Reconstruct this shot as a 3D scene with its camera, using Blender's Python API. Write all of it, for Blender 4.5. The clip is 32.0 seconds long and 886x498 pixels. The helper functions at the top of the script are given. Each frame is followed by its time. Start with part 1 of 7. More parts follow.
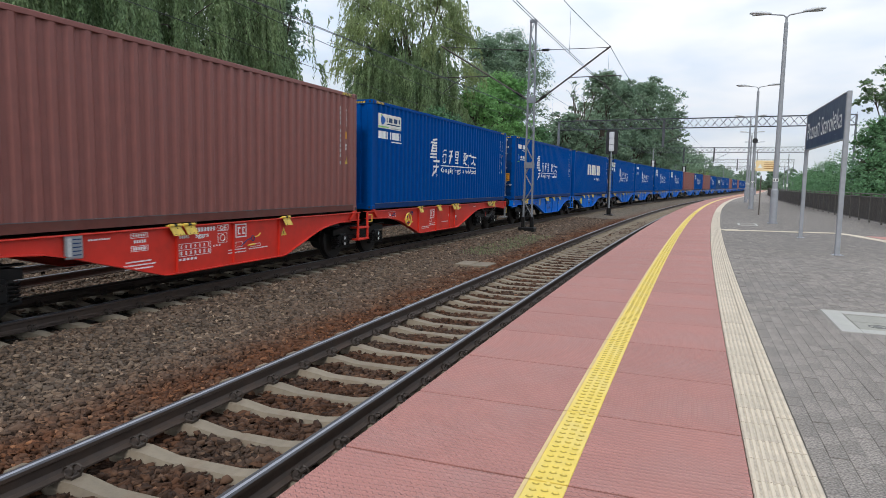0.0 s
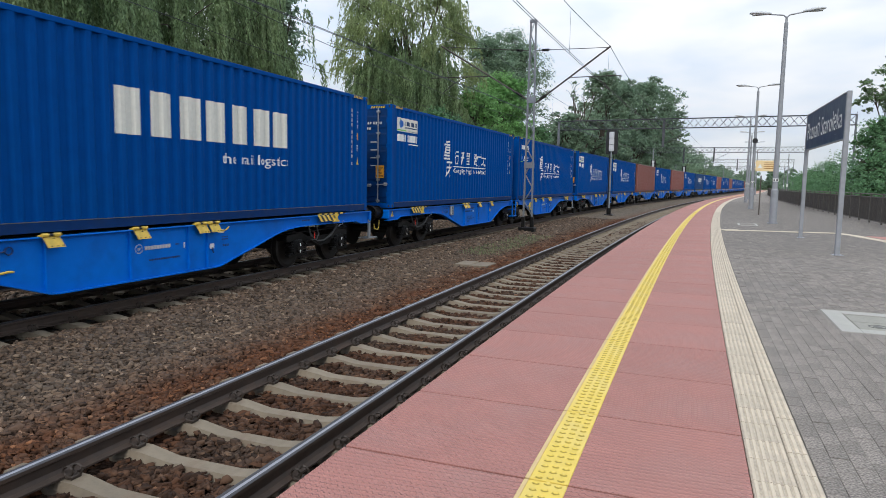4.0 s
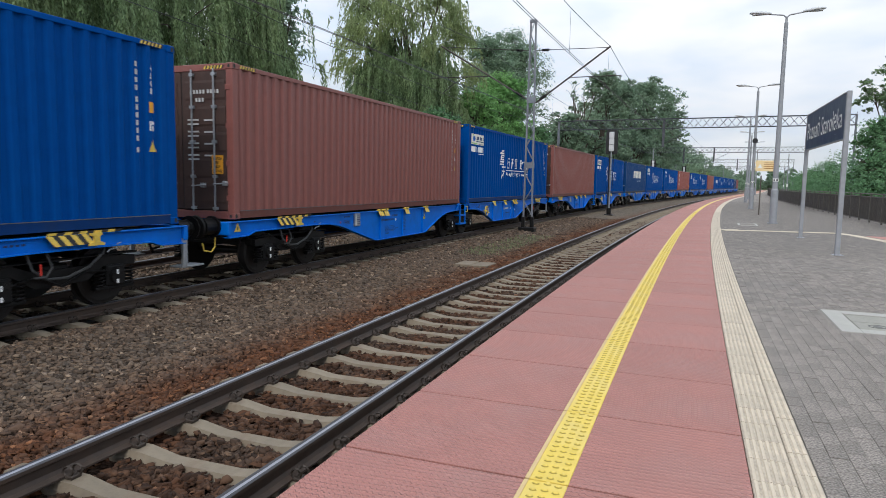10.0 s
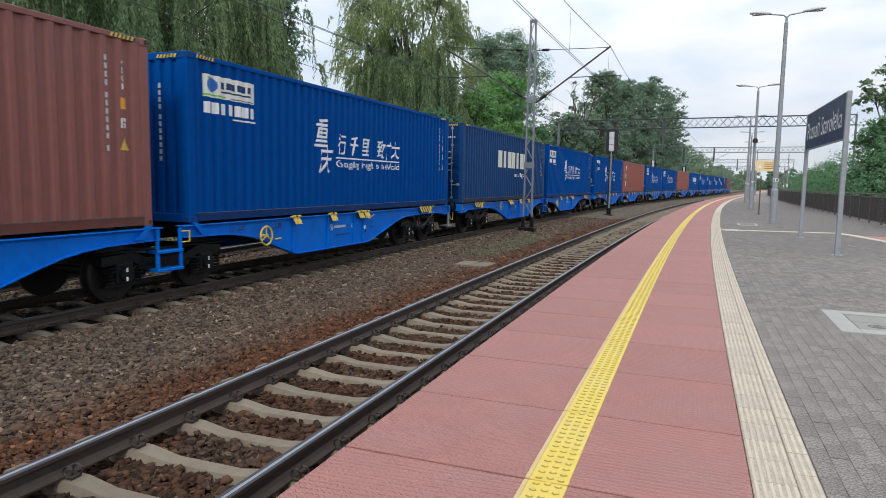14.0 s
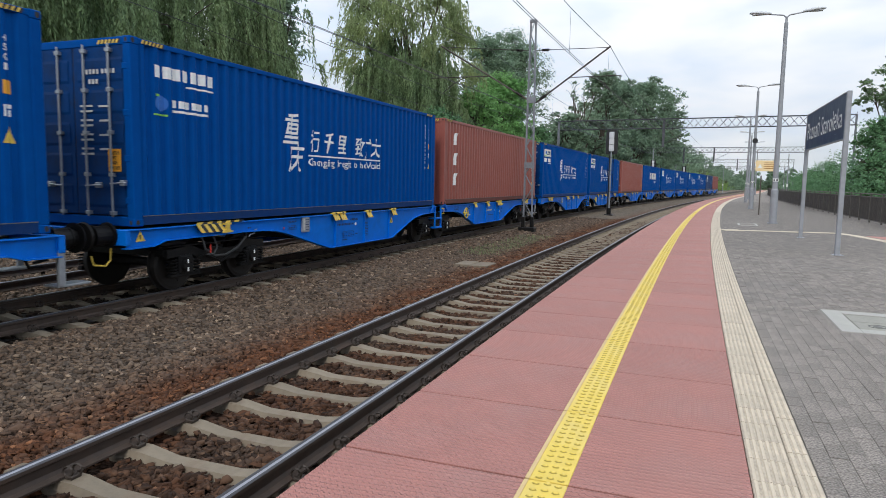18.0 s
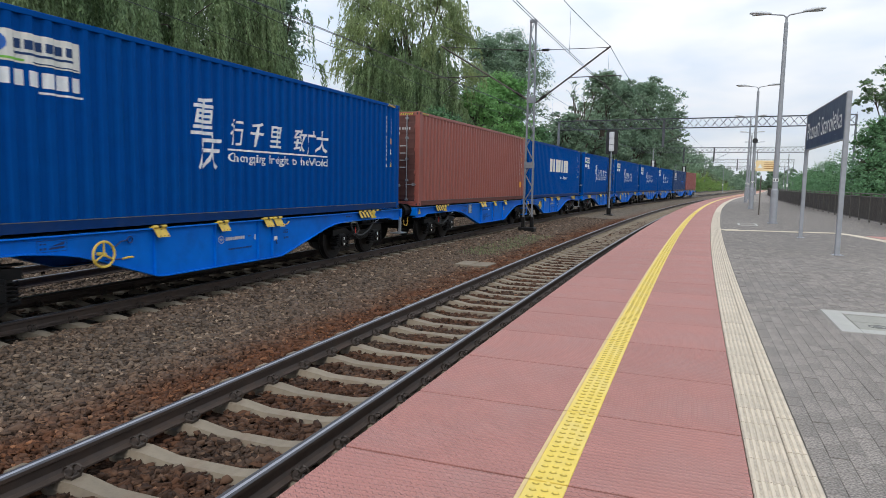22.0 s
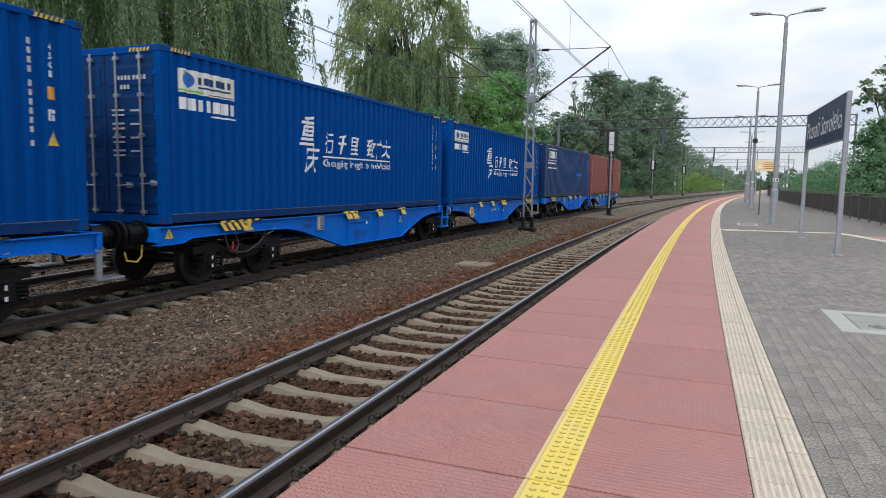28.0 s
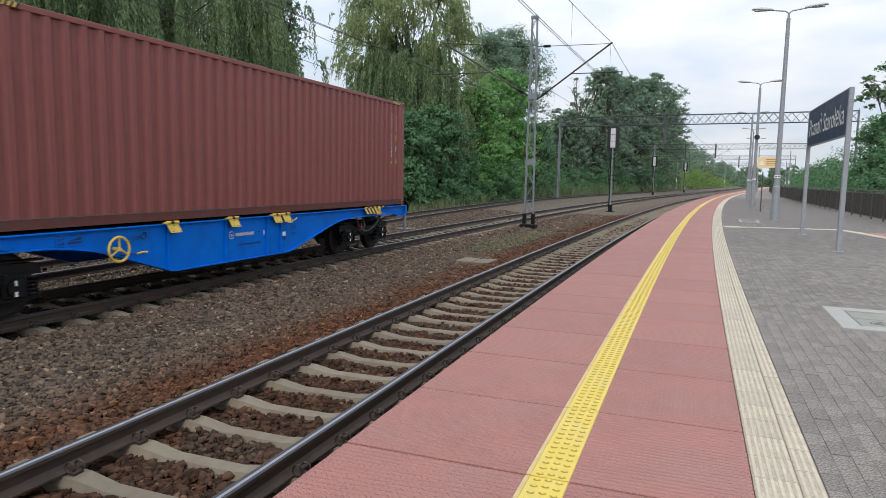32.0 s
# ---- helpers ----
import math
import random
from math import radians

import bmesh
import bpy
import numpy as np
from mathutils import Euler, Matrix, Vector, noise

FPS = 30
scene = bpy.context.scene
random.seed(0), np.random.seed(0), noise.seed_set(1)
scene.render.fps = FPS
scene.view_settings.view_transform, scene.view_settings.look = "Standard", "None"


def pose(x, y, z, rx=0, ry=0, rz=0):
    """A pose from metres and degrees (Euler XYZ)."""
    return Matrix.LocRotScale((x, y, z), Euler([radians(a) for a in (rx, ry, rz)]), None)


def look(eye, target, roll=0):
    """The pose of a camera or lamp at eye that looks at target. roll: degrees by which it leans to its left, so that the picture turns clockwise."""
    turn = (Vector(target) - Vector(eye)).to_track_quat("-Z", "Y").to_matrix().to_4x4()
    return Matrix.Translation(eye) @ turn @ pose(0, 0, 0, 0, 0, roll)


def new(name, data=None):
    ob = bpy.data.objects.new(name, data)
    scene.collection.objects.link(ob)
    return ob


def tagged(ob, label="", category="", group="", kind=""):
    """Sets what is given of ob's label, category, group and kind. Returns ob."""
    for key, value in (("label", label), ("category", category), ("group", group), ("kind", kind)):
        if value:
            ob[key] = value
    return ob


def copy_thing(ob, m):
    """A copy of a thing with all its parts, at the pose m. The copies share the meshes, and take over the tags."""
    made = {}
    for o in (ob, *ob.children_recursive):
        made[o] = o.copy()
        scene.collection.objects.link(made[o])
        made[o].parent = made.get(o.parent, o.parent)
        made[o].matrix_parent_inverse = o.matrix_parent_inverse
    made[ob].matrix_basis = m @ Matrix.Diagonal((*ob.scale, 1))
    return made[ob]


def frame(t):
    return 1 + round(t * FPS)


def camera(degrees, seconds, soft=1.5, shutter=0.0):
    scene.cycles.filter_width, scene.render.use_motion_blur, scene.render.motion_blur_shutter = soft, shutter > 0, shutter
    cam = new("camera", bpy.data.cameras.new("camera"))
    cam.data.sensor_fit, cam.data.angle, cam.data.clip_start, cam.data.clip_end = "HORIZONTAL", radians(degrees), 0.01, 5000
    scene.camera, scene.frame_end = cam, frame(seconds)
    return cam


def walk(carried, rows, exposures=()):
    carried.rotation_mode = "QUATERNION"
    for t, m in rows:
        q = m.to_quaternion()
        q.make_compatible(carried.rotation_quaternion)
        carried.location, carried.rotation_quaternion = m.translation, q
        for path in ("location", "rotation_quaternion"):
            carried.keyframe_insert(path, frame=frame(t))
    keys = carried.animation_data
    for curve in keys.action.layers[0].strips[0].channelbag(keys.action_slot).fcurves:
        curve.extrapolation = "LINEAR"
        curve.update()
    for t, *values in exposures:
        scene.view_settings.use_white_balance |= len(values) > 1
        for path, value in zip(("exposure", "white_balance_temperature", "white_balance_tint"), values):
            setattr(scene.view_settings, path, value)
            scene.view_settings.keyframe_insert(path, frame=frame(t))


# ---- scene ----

# ---------------------------------------------------------------- camera
cam = camera(68.1, 32.0, soft=0.6, shutter=0.1)
EYE = Vector((3.3875, 0.0, 1.976))


def aim(yaw, tilt):
    y, p = radians(yaw), radians(tilt)
    way = Vector((-math.sin(y) * math.cos(p), math.cos(y) * math.cos(p), math.sin(p)))
    return look(EYE, EYE + way, 1.0)


walk(cam, [(0.0, aim(20.507, -5.912)), (31.5, aim(20.507, -5.912)), (31.6, aim(20.53, -6.0)),
           (31.7, aim(20.56, -6.1)), (31.8, aim(20.60, -6.26)), (31.9, aim(20.61, -6.24)), (32.0, aim(20.61, -6.21))])

# ---------------------------------------------------------------- world and light
SUN_EL, SUN_ROT = radians(40), radians(173)
world = bpy.data.worlds.new("sky")
scene.world = world
world.use_nodes = True
wn, wl = world.node_tree.nodes, world.node_tree.links
wn.clear()
w_out = wn.new("ShaderNodeOutputWorld")
w_bg = wn.new("ShaderNodeBackground")
w_sky = wn.new("ShaderNodeTexSky")
w_sky.sky_type, w_sky.sun_disc = "NISHITA", False
w_sky.sun_elevation, w_sky.sun_rotation = SUN_EL, SUN_ROT
w_tc = wn.new("ShaderNodeTexCoord")
w_map = wn.new("ShaderNodeMapping")
w_map.inputs["Scale"].default_value = (1.0, 1.0, 3.2)
w_noise = wn.new("ShaderNodeTexNoise")
w_noise.inputs["Scale"].default_value = 1.7
w_noise.inputs["Detail"].default_value = 4.0
w_noise.inputs["Roughness"].default_value = 0.52
w_ramp = wn.new("ShaderNodeValToRGB")
w_ramp.color_ramp.elements[0].position, w_ramp.color_ramp.elements[0].color = 0.34, (0.0, 0.0, 0.0, 1)
w_ramp.color_ramp.elements[1].position, w_ramp.color_ramp.elements[1].color = 0.56, (1, 1, 1, 1)
w_n2 = wn.new("ShaderNodeTexNoise")
w_n2.inputs["Scale"].default_value = 5.0
w_n2.inputs["Detail"].default_value = 4.0
w_r2 = wn.new("ShaderNodeValToRGB")
w_r2.color_ramp.elements[0].position, w_r2.color_ramp.elements[0].color = 0.3, (8.4, 9.8, 11.8, 1)
w_r2.color_ramp.elements[1].position, w_r2.color_ramp.elements[1].color = 0.62, (11.6, 12.0, 12.6, 1)
w_mix = wn.new("ShaderNodeMix")
w_mix.data_type = "RGBA"
w_gain = wn.new("ShaderNodeMix")
w_gain.data_type, w_gain.blend_type = "RGBA", "MULTIPLY"
w_gain.inputs["Factor"].default_value = 1.0
w_gain.inputs[7].default_value = (1.0, 1.0, 1.0, 1)
w_veil = wn.new("ShaderNodeMix")
w_veil.data_type = "RGBA"
w_veil.inputs["Factor"].default_value = 0.55
w_veil.inputs[7].default_value = (7.2, 8.9, 11.2, 1)
wl.new(w_tc.outputs["Generated"], w_map.inputs["Vector"])
wl.new(w_map.outputs["Vector"], w_noise.inputs["Vector"])
wl.new(w_map.outputs["Vector"], w_n2.inputs["Vector"])
wl.new(w_noise.outputs["Fac"], w_ramp.inputs["Fac"])
wl.new(w_n2.outputs["Fac"], w_r2.inputs["Fac"])
wl.new(w_sky.outputs["Color"], w_veil.inputs[6])
wl.new(w_ramp.outputs["Color"], w_mix.inputs["Factor"])
wl.new(w_veil.outputs[2], w_mix.inputs[6])
wl.new(w_r2.outputs["Color"], w_mix.inputs[7])
# an overcast sky is brighter overhead than at the horizon
w_sep = wn.new("ShaderNodeSeparateXYZ")
w_up = wn.new("ShaderNodeMapRange")
w_up.inputs["From Min"].default_value, w_up.inputs["From Max"].default_value = 0.0, 0.9
w_up.inputs["To Min"].default_value, w_up.inputs["To Max"].default_value = 0.8, 1.75
wl.new(w_tc.outputs["Generated"], w_sep.inputs[0])
wl.new(w_sep.outputs["Z"], w_up.inputs["Value"])
wl.new(w_mix.outputs[2], w_gain.inputs[6])
wl.new(w_up.outputs["Result"], w_gain.inputs[7])
wl.new(w_gain.outputs[2], w_bg.inputs["Color"])
wl.new(w_bg.outputs["Background"], w_out.inputs["Surface"])
w_bg.inputs["Strength"].default_value = 0.1

sun = new("sun", bpy.data.lights.new("sun", "SUN"))
sun.data.energy, sun.data.angle, sun.data.color = 1.5, radians(12), (1.0, 0.96, 0.9)
sun.matrix_basis = look((0, 0, 50), (-0.12 * math.cos(SUN_EL) * 50, 0.99 * math.cos(SUN_EL) * 50, 50 - math.sin(SUN_EL) * 50))
scene.view_settings.exposure = -0.24

# ---------------------------------------------------------------- materials
def node_mat(name):
    m = bpy.data.materials.new(name)
    m.use_nodes = True
    return m, m.node_tree.nodes, m.node_tree.links, m.node_tree.nodes["Principled BSDF"]


def mat(name, colour, rough=0.6, metal=0.0, grain=12.0, vary=0.12, stain=None, stain_amount=0.4, stain_scale=1.5,
        bump=0.0, bump_scale=80.0, streak=None, streak_amount=0.3, per_object=0.0, per_island=0.0, spec=0.5, rough_vary=0.1):
    """A surface with grain at two scales, stains, relief and a little difference from piece to piece."""
    m, n, l, b = node_mat(name)
    tc = n.new("ShaderNodeTexCoord")
    g = n.new("ShaderNodeTexNoise")
    g.inputs["Scale"].default_value, g.inputs["Detail"].default_value = grain, 6.0
    l.new(tc.outputs["Object"], g.inputs["Vector"])
    r = n.new("ShaderNodeMapRange")
    r.inputs["To Min"].default_value, r.inputs["To Max"].default_value = 1 - vary, 1 + vary
    r.inputs["From Min"].default_value, r.inputs["From Max"].default_value = 0.25, 0.75
    l.new(g.outputs["Fac"], r.inputs["Value"])
    hsv = n.new("ShaderNodeHueSaturation")
    hsv.inputs["Color"].default_value = (*colour, 1)
    value = r.outputs["Result"]
    for amount, kind in ((per_object, "Object"), (per_island, "Island")):
        if amount:
            src = n.new("ShaderNodeObjectInfo" if kind == "Object" else "ShaderNodeNewGeometry")
            rr = n.new("ShaderNodeMapRange")
            rr.inputs["To Min"].default_value, rr.inputs["To Max"].default_value = 1 - amount, 1 + amount
            l.new(src.outputs["Random" if kind == "Object" else "Random Per Island"], rr.inputs["Value"])
            mu = n.new("ShaderNodeMath")
            mu.operation = "MULTIPLY"
            l.new(value, mu.inputs[0])
            l.new(rr.outputs["Result"], mu.inputs[1])
            value = mu.outputs[0]
    l.new(value, hsv.inputs["Value"])
    col = hsv.outputs["Color"]
    if stain:
        s = n.new("ShaderNodeTexNoise")
        s.inputs["Scale"].default_value, s.inputs["Detail"].default_value, s.inputs["Roughness"].default_value = stain_scale, 8.0, 0.65
        l.new(tc.outputs["Object"], s.inputs["Vector"])
        sr = n.new("ShaderNodeMapRange")
        sr.inputs["From Min"].default_value, sr.inputs["From Max"].default_value = 0.48, 0.72
        sr.inputs["To Max"].default_value = stain_amount
        l.new(s.outputs["Fac"], sr.inputs["Value"])
        mx = n.new("ShaderNodeMix")
        mx.data_type = "RGBA"
        l.new(sr.outputs["Result"], mx.inputs["Factor"])
        l.new(col, mx.inputs[6])
        mx.inputs[7].default_value = (*stain, 1)
        col = mx.outputs[2]
    if streak:
        mp = n.new("ShaderNodeMapping")
        mp.inputs["Scale"].default_value = (9.0, 9.0, 0.55)
        l.new(tc.outputs["Object"], mp.inputs["Vector"])
        sn = n.new("ShaderNodeTexNoise")
        sn.inputs["Scale"].default_value, sn.inputs["Detail"].default_value = 1.0, 7.0
        l.new(mp.outputs["Vector"], sn.inputs["Vector"])
        sm = n.new("ShaderNodeMapRange")
        sm.inputs["From Min"].default_value, sm.inputs["From Max"].default_value = 0.56, 0.76
        sm.inputs["To Max"].default_value = streak_amount
        l.new(sn.outputs["Fac"], sm.inputs["Value"])
        mk = n.new("ShaderNodeMix")
        mk.data_type = "RGBA"
        l.new(sm.outputs["Result"], mk.inputs["Factor"])
        l.new(col, mk.inputs[6])
        mk.inputs[7].default_value = (*streak, 1)
        col = mk.outputs[2]
    l.new(col, b.inputs["Base Color"])
    q = n.new("ShaderNodeMapRange")
    q.inputs["To Min"].default_value, q.inputs["To Max"].default_value = max(0.03, rough - rough_vary), min(1.0, rough + rough_vary)
    l.new(g.outputs["Fac"], q.inputs["Value"])
    l.new(q.outputs["Result"], b.inputs["Roughness"])
    b.inputs["Metallic"].default_value = metal
    b.inputs["Specular IOR Level"].default_value = spec
    if bump:
        bn = n.new("ShaderNodeTexNoise")
        bn.inputs["Scale"].default_value, bn.inputs["Detail"].default_value = bump_scale, 5.0
        l.new(tc.outputs["Object"], bn.inputs["Vector"])
        bp = n.new("ShaderNodeBump")
        bp.inputs["Strength"].default_value, bp.inputs["Distance"].default_value = bump, 0.01
        l.new(bn.outputs["Fac"], bp.inputs["Height"])
        l.new(bp.outputs["Normal"], b.inputs["Normal"])
    return m


def leaf_mat(name, colour, second, trans=0.25):
    m, n, l, b = node_mat(name)
    geo = n.new("ShaderNodeNewGeometry")
    tc = n.new("ShaderNodeTexCoord")
    no = n.new("ShaderNodeTexNoise")
    no.inputs["Scale"].default_value, no.inputs["Detail"].default_value = 0.35, 3.0
    l.new(tc.outputs["Object"], no.inputs["Vector"])
    mx = n.new("ShaderNodeMix")
    mx.data_type = "RGBA"
    mx.inputs[6].default_value, mx.inputs[7].default_value = (*colour, 1), (*second, 1)
    mr = n.new("ShaderNodeMapRange")
    mr.inputs["From Min"].default_value, mr.inputs["From Max"].default_value = 0.35, 0.65
    l.new(no.outputs["Fac"], mr.inputs["Value"])
    l.new(mr.outputs["Result"], mx.inputs["Factor"])
    hsv = n.new("ShaderNodeHueSaturation")
    rr = n.new("ShaderNodeMapRange")
    rr.inputs["To Min"].default_value, rr.inputs["To Max"].default_value = 0.6, 1.4
    l.new(geo.outputs["Random Per Island"], rr.inputs["Value"])
    l.new(rr.outputs["Result"], hsv.inputs["Value"])
    l.new(mx.outputs[2], hsv.inputs["Color"])
    l.new(hsv.outputs["Color"], b.inputs["Base Color"])
    b.inputs["Roughness"].default_value = 0.6
    b.inputs["Specular IOR Level"].default_value = 0.14
    tr = n.new("ShaderNodeBsdfTranslucent")
    l.new(hsv.outputs["Color"], tr.inputs["Color"])
    ad = n.new("ShaderNodeMixShader")
    ad.inputs[0].default_value = trans
    out = n["Material Output"]
    l.new(b.outputs[0], ad.inputs[1])
    l.new(tr.outputs[0], ad.inputs[2])
    l.new(ad.outputs[0], out.inputs["Surface"])
    return m


M_BLUE = mat("container_blue_paint", (0.0, 0.062, 0.275), 0.5, grain=5, vary=0.08, stain=(0.001, 0.07, 0.26), stain_amount=0.4, stain_scale=0.7, per_object=0.06, spec=0.03, streak=(0.0, 0.044, 0.185), streak_amount=0.3)
M_NAVY = mat("container_navy_paint", (0.002, 0.034, 0.125), 0.45, grain=5, vary=0.1, stain=(0.03, 0.045, 0.09), stain_amount=0.4, stain_scale=1.1, spec=0.3, streak=(0.11, 0.1, 0.1), streak_amount=0.5)
M_BROWN = mat("container_brown_paint", (0.222, 0.076, 0.062), 0.45, spec=0.4, grain=5, vary=0.08, stain=(0.215, 0.088, 0.078), stain_amount=0.45, stain_scale=0.8, per_object=0.06, streak=(0.15, 0.06, 0.048), streak_amount=0.25)
M_BROWNR = mat("container_red_brown_paint", (0.285, 0.083, 0.062), 0.45, spec=0.4, grain=5, vary=0.08, stain=(0.27, 0.098, 0.078), stain_amount=0.45, stain_scale=0.8, streak=(0.19, 0.065, 0.05), streak_amount=0.25)
M_SLATE = mat("container_faded_blue_paint", (0.008, 0.052, 0.165), 0.48, spec=0.12, grain=5, vary=0.08, stain=(0.02, 0.055, 0.15), stain_amount=0.4, stain_scale=0.8, streak=(0.01, 0.03, 0.1), streak_amount=0.3)
M_RUSSET = mat("container_russet_paint", (0.24, 0.068, 0.056), 0.45, spec=0.4, grain=5, vary=0.08, stain=(0.225, 0.078, 0.066), stain_amount=0.4, stain_scale=0.8, streak=(0.16, 0.05, 0.042), streak_amount=0.25)
# door paint darkened for the shade between containers, with random grime stains
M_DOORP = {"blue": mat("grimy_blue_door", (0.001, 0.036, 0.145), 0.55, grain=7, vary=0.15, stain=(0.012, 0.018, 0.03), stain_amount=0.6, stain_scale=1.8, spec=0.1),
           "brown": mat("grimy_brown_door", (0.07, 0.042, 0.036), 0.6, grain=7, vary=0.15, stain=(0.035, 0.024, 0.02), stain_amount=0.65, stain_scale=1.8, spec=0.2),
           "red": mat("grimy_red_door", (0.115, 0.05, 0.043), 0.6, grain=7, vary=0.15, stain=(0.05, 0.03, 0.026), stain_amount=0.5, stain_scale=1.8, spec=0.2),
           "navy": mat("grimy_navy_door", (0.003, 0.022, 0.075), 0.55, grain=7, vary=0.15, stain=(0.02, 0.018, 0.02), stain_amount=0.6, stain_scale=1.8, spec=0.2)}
M_WBLUE = mat("wagon_blue_paint", (0.0, 0.148, 0.62), 0.35, spec=0.14, grain=6, vary=0.07, stain=(0.01, 0.05, 0.18), stain_amount=0.35, stain_scale=1.6)
M_WRED = mat("wagon_red_paint", (0.62, 0.03, 0.016), 0.4, grain=6, vary=0.08, stain=(0.2, 0.02, 0.01), stain_amount=0.35, stain_scale=1.6)
M_YEL = mat("safety_yellow_paint", (0.7, 0.48, 0.07), 0.5, grain=20, vary=0.12, stain=(0.2, 0.14, 0.05), stain_amount=0.4, stain_scale=6)
M_ORANGE = mat("orange_placard", (0.75, 0.33, 0.02), 0.5, grain=20, vary=0.06)
M_BLACK = mat("black_paint", (0.012, 0.012, 0.013), 0.55, grain=14, vary=0.2)
M_WHITE = mat("white_paint", (0.78, 0.78, 0.76), 0.5, grain=14, vary=0.06)
M_BEIGE_LOGO = mat("cream_paint", (0.72, 0.7, 0.62), 0.5, grain=14, vary=0.06)
M_LGREEN = mat("logo_green_paint", (0.2, 0.5, 0.06), 0.5)
M_LBLUE = mat("logo_blue_paint", (0.01, 0.12, 0.45), 0.5)
M_SILL = {"blue": mat("dusty_blue_rail", (0.003, 0.032, 0.13), 0.6, grain=7, vary=0.15, stain=(0.03, 0.05, 0.1), stain_amount=0.35, stain_scale=2, spec=0.1),
          "brown": mat("dusty_brown_rail", (0.13, 0.045, 0.035), 0.6, grain=7, vary=0.15, stain=(0.12, 0.08, 0.07), stain_amount=0.4, stain_scale=2, spec=0.2),
          "navy": mat("dusty_navy_rail", (0.02, 0.025, 0.05), 0.6, grain=7, vary=0.15, stain=(0.08, 0.06, 0.05), stain_amount=0.5, stain_scale=2, spec=0.2)}
# pale tone of the highlight painted on the bottom rail's edge
M_LIGHTLIP = mat("dusty_worn_edge", (0.1, 0.104, 0.11), 0.7, grain=9, vary=0.4)
M_NOTICE = mat("cream_orange_notice", (0.8, 0.62, 0.34), 0.5, grain=20, vary=0.06)
M_NLINE = mat("notice_lettering", (0.42, 0.2, 0.05), 0.6)
M_PORTAL = mat("portal_dark_steel", (0.075, 0.08, 0.09), 0.6, 0.2, grain=8, vary=0.2)
M_STENCIL = mat("faded_white_stencil", (0.5, 0.5, 0.49), 0.6, grain=30, vary=0.2)
M_STENB = mat("dark_blue_stencil", (0.002, 0.028, 0.12), 0.5)
M_HOSE = mat("worn_rubber_hose", (0.03, 0.03, 0.03), 0.6, grain=20, vary=0.3)
M_GASKET = mat("door_gasket", (0.02, 0.018, 0.018), 0.75)
M_ZINC = mat("galvanised_steel", (0.33, 0.35, 0.37), 0.45, 0.55, grain=18, vary=0.12, stain=(0.22, 0.22, 0.22), stain_amount=0.4, stain_scale=7)
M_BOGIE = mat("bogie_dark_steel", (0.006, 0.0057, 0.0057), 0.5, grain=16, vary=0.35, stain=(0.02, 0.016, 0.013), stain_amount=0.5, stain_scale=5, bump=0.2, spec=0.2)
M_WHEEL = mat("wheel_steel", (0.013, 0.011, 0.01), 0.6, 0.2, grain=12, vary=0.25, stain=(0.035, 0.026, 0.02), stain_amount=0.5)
M_TREAD = mat("polished_tread", (0.5, 0.5, 0.52), 0.25, 0.9, grain=30, vary=0.1)
M_RAIL = mat("rail_rusty_steel", (0.055, 0.038, 0.029), 0.7, 0.2, grain=9, vary=0.25, stain=(0.09, 0.05, 0.03), stain_amount=0.5, stain_scale=4, bump=0.15)
M_RTOP = mat("rail_head_steel", (0.06, 0.058, 0.062), 0.55, 0.3, grain=6, vary=0.15, rough_vary=0.06)
M_RSHINE = mat("polished_running_band", (0.3, 0.3, 0.33), 0.35, 0.8, grain=6, vary=0.1, rough_vary=0.05)
M_CONC = mat("sleeper_concrete", (0.2, 0.163, 0.116), 0.85, grain=10, vary=0.15, stain=(0.15, 0.1, 0.065), stain_amount=0.6, stain_scale=3, bump=0.3, bump_scale=60, per_object=0.14)
M_SPRING = mat("spring_clip_steel", (0.05, 0.038, 0.03), 0.6, 0.3, grain=20, vary=0.3)
M_RED = mat("red_platform_concrete", (0.425, 0.188, 0.155), 0.72, grain=3, vary=0.08, stain=(0.41, 0.225, 0.195), stain_amount=0.55, stain_scale=1.1, per_object=0.05)
M_TACT = mat("yellow_tactile_paint", (0.68, 0.5, 0.085), 0.6, grain=9, vary=0.08, stain=(0.62, 0.51, 0.22), stain_amount=0.5, stain_scale=3)
M_TACTOLD = mat("worn_cream_edge_paint", (0.58, 0.43, 0.2), 0.7, grain=9, vary=0.1, stain=(0.5, 0.3, 0.2), stain_amount=0.5, stain_scale=6)
# darker yellow for the shade painted beside the domes
M_TACTSHADE = mat("grime_on_yellow_paint", (0.33, 0.25, 0.04), 0.8, grain=30, vary=0.2)
M_CREAM = mat("cream_guide_tile", (0.54, 0.455, 0.345), 0.75, grain=8, vary=0.1, stain=(0.36, 0.3, 0.24), stain_amount=0.45, stain_scale=5, bump=0.15, per_object=0.07)
# groove floor darkened in colour to deepen the shade between the ribs
M_GROOVE = mat("dirty_tile_groove", (0.41, 0.35, 0.275), 0.85, grain=25, vary=0.3)
M_PAVE = mat("grey_concrete_paver", (0.204, 0.177, 0.153), 0.85, grain=75, vary=1.0, stain=(0.165, 0.147, 0.135), stain_amount=0.5, stain_scale=0.7, bump=0.35, bump_scale=160, per_object=0.16, per_island=0.2)
M_JOINT = mat("paver_joint_sand", (0.125, 0.113, 0.1), 0.95, grain=60, vary=0.3)
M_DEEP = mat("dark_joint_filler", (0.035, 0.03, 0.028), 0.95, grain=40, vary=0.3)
M_COVER = mat("manhole_concrete", (0.37, 0.355, 0.32), 0.8, grain=30, vary=0.12, stain=(0.3, 0.29, 0.27), stain_amount=0.4, stain_scale=4, bump=0.15)
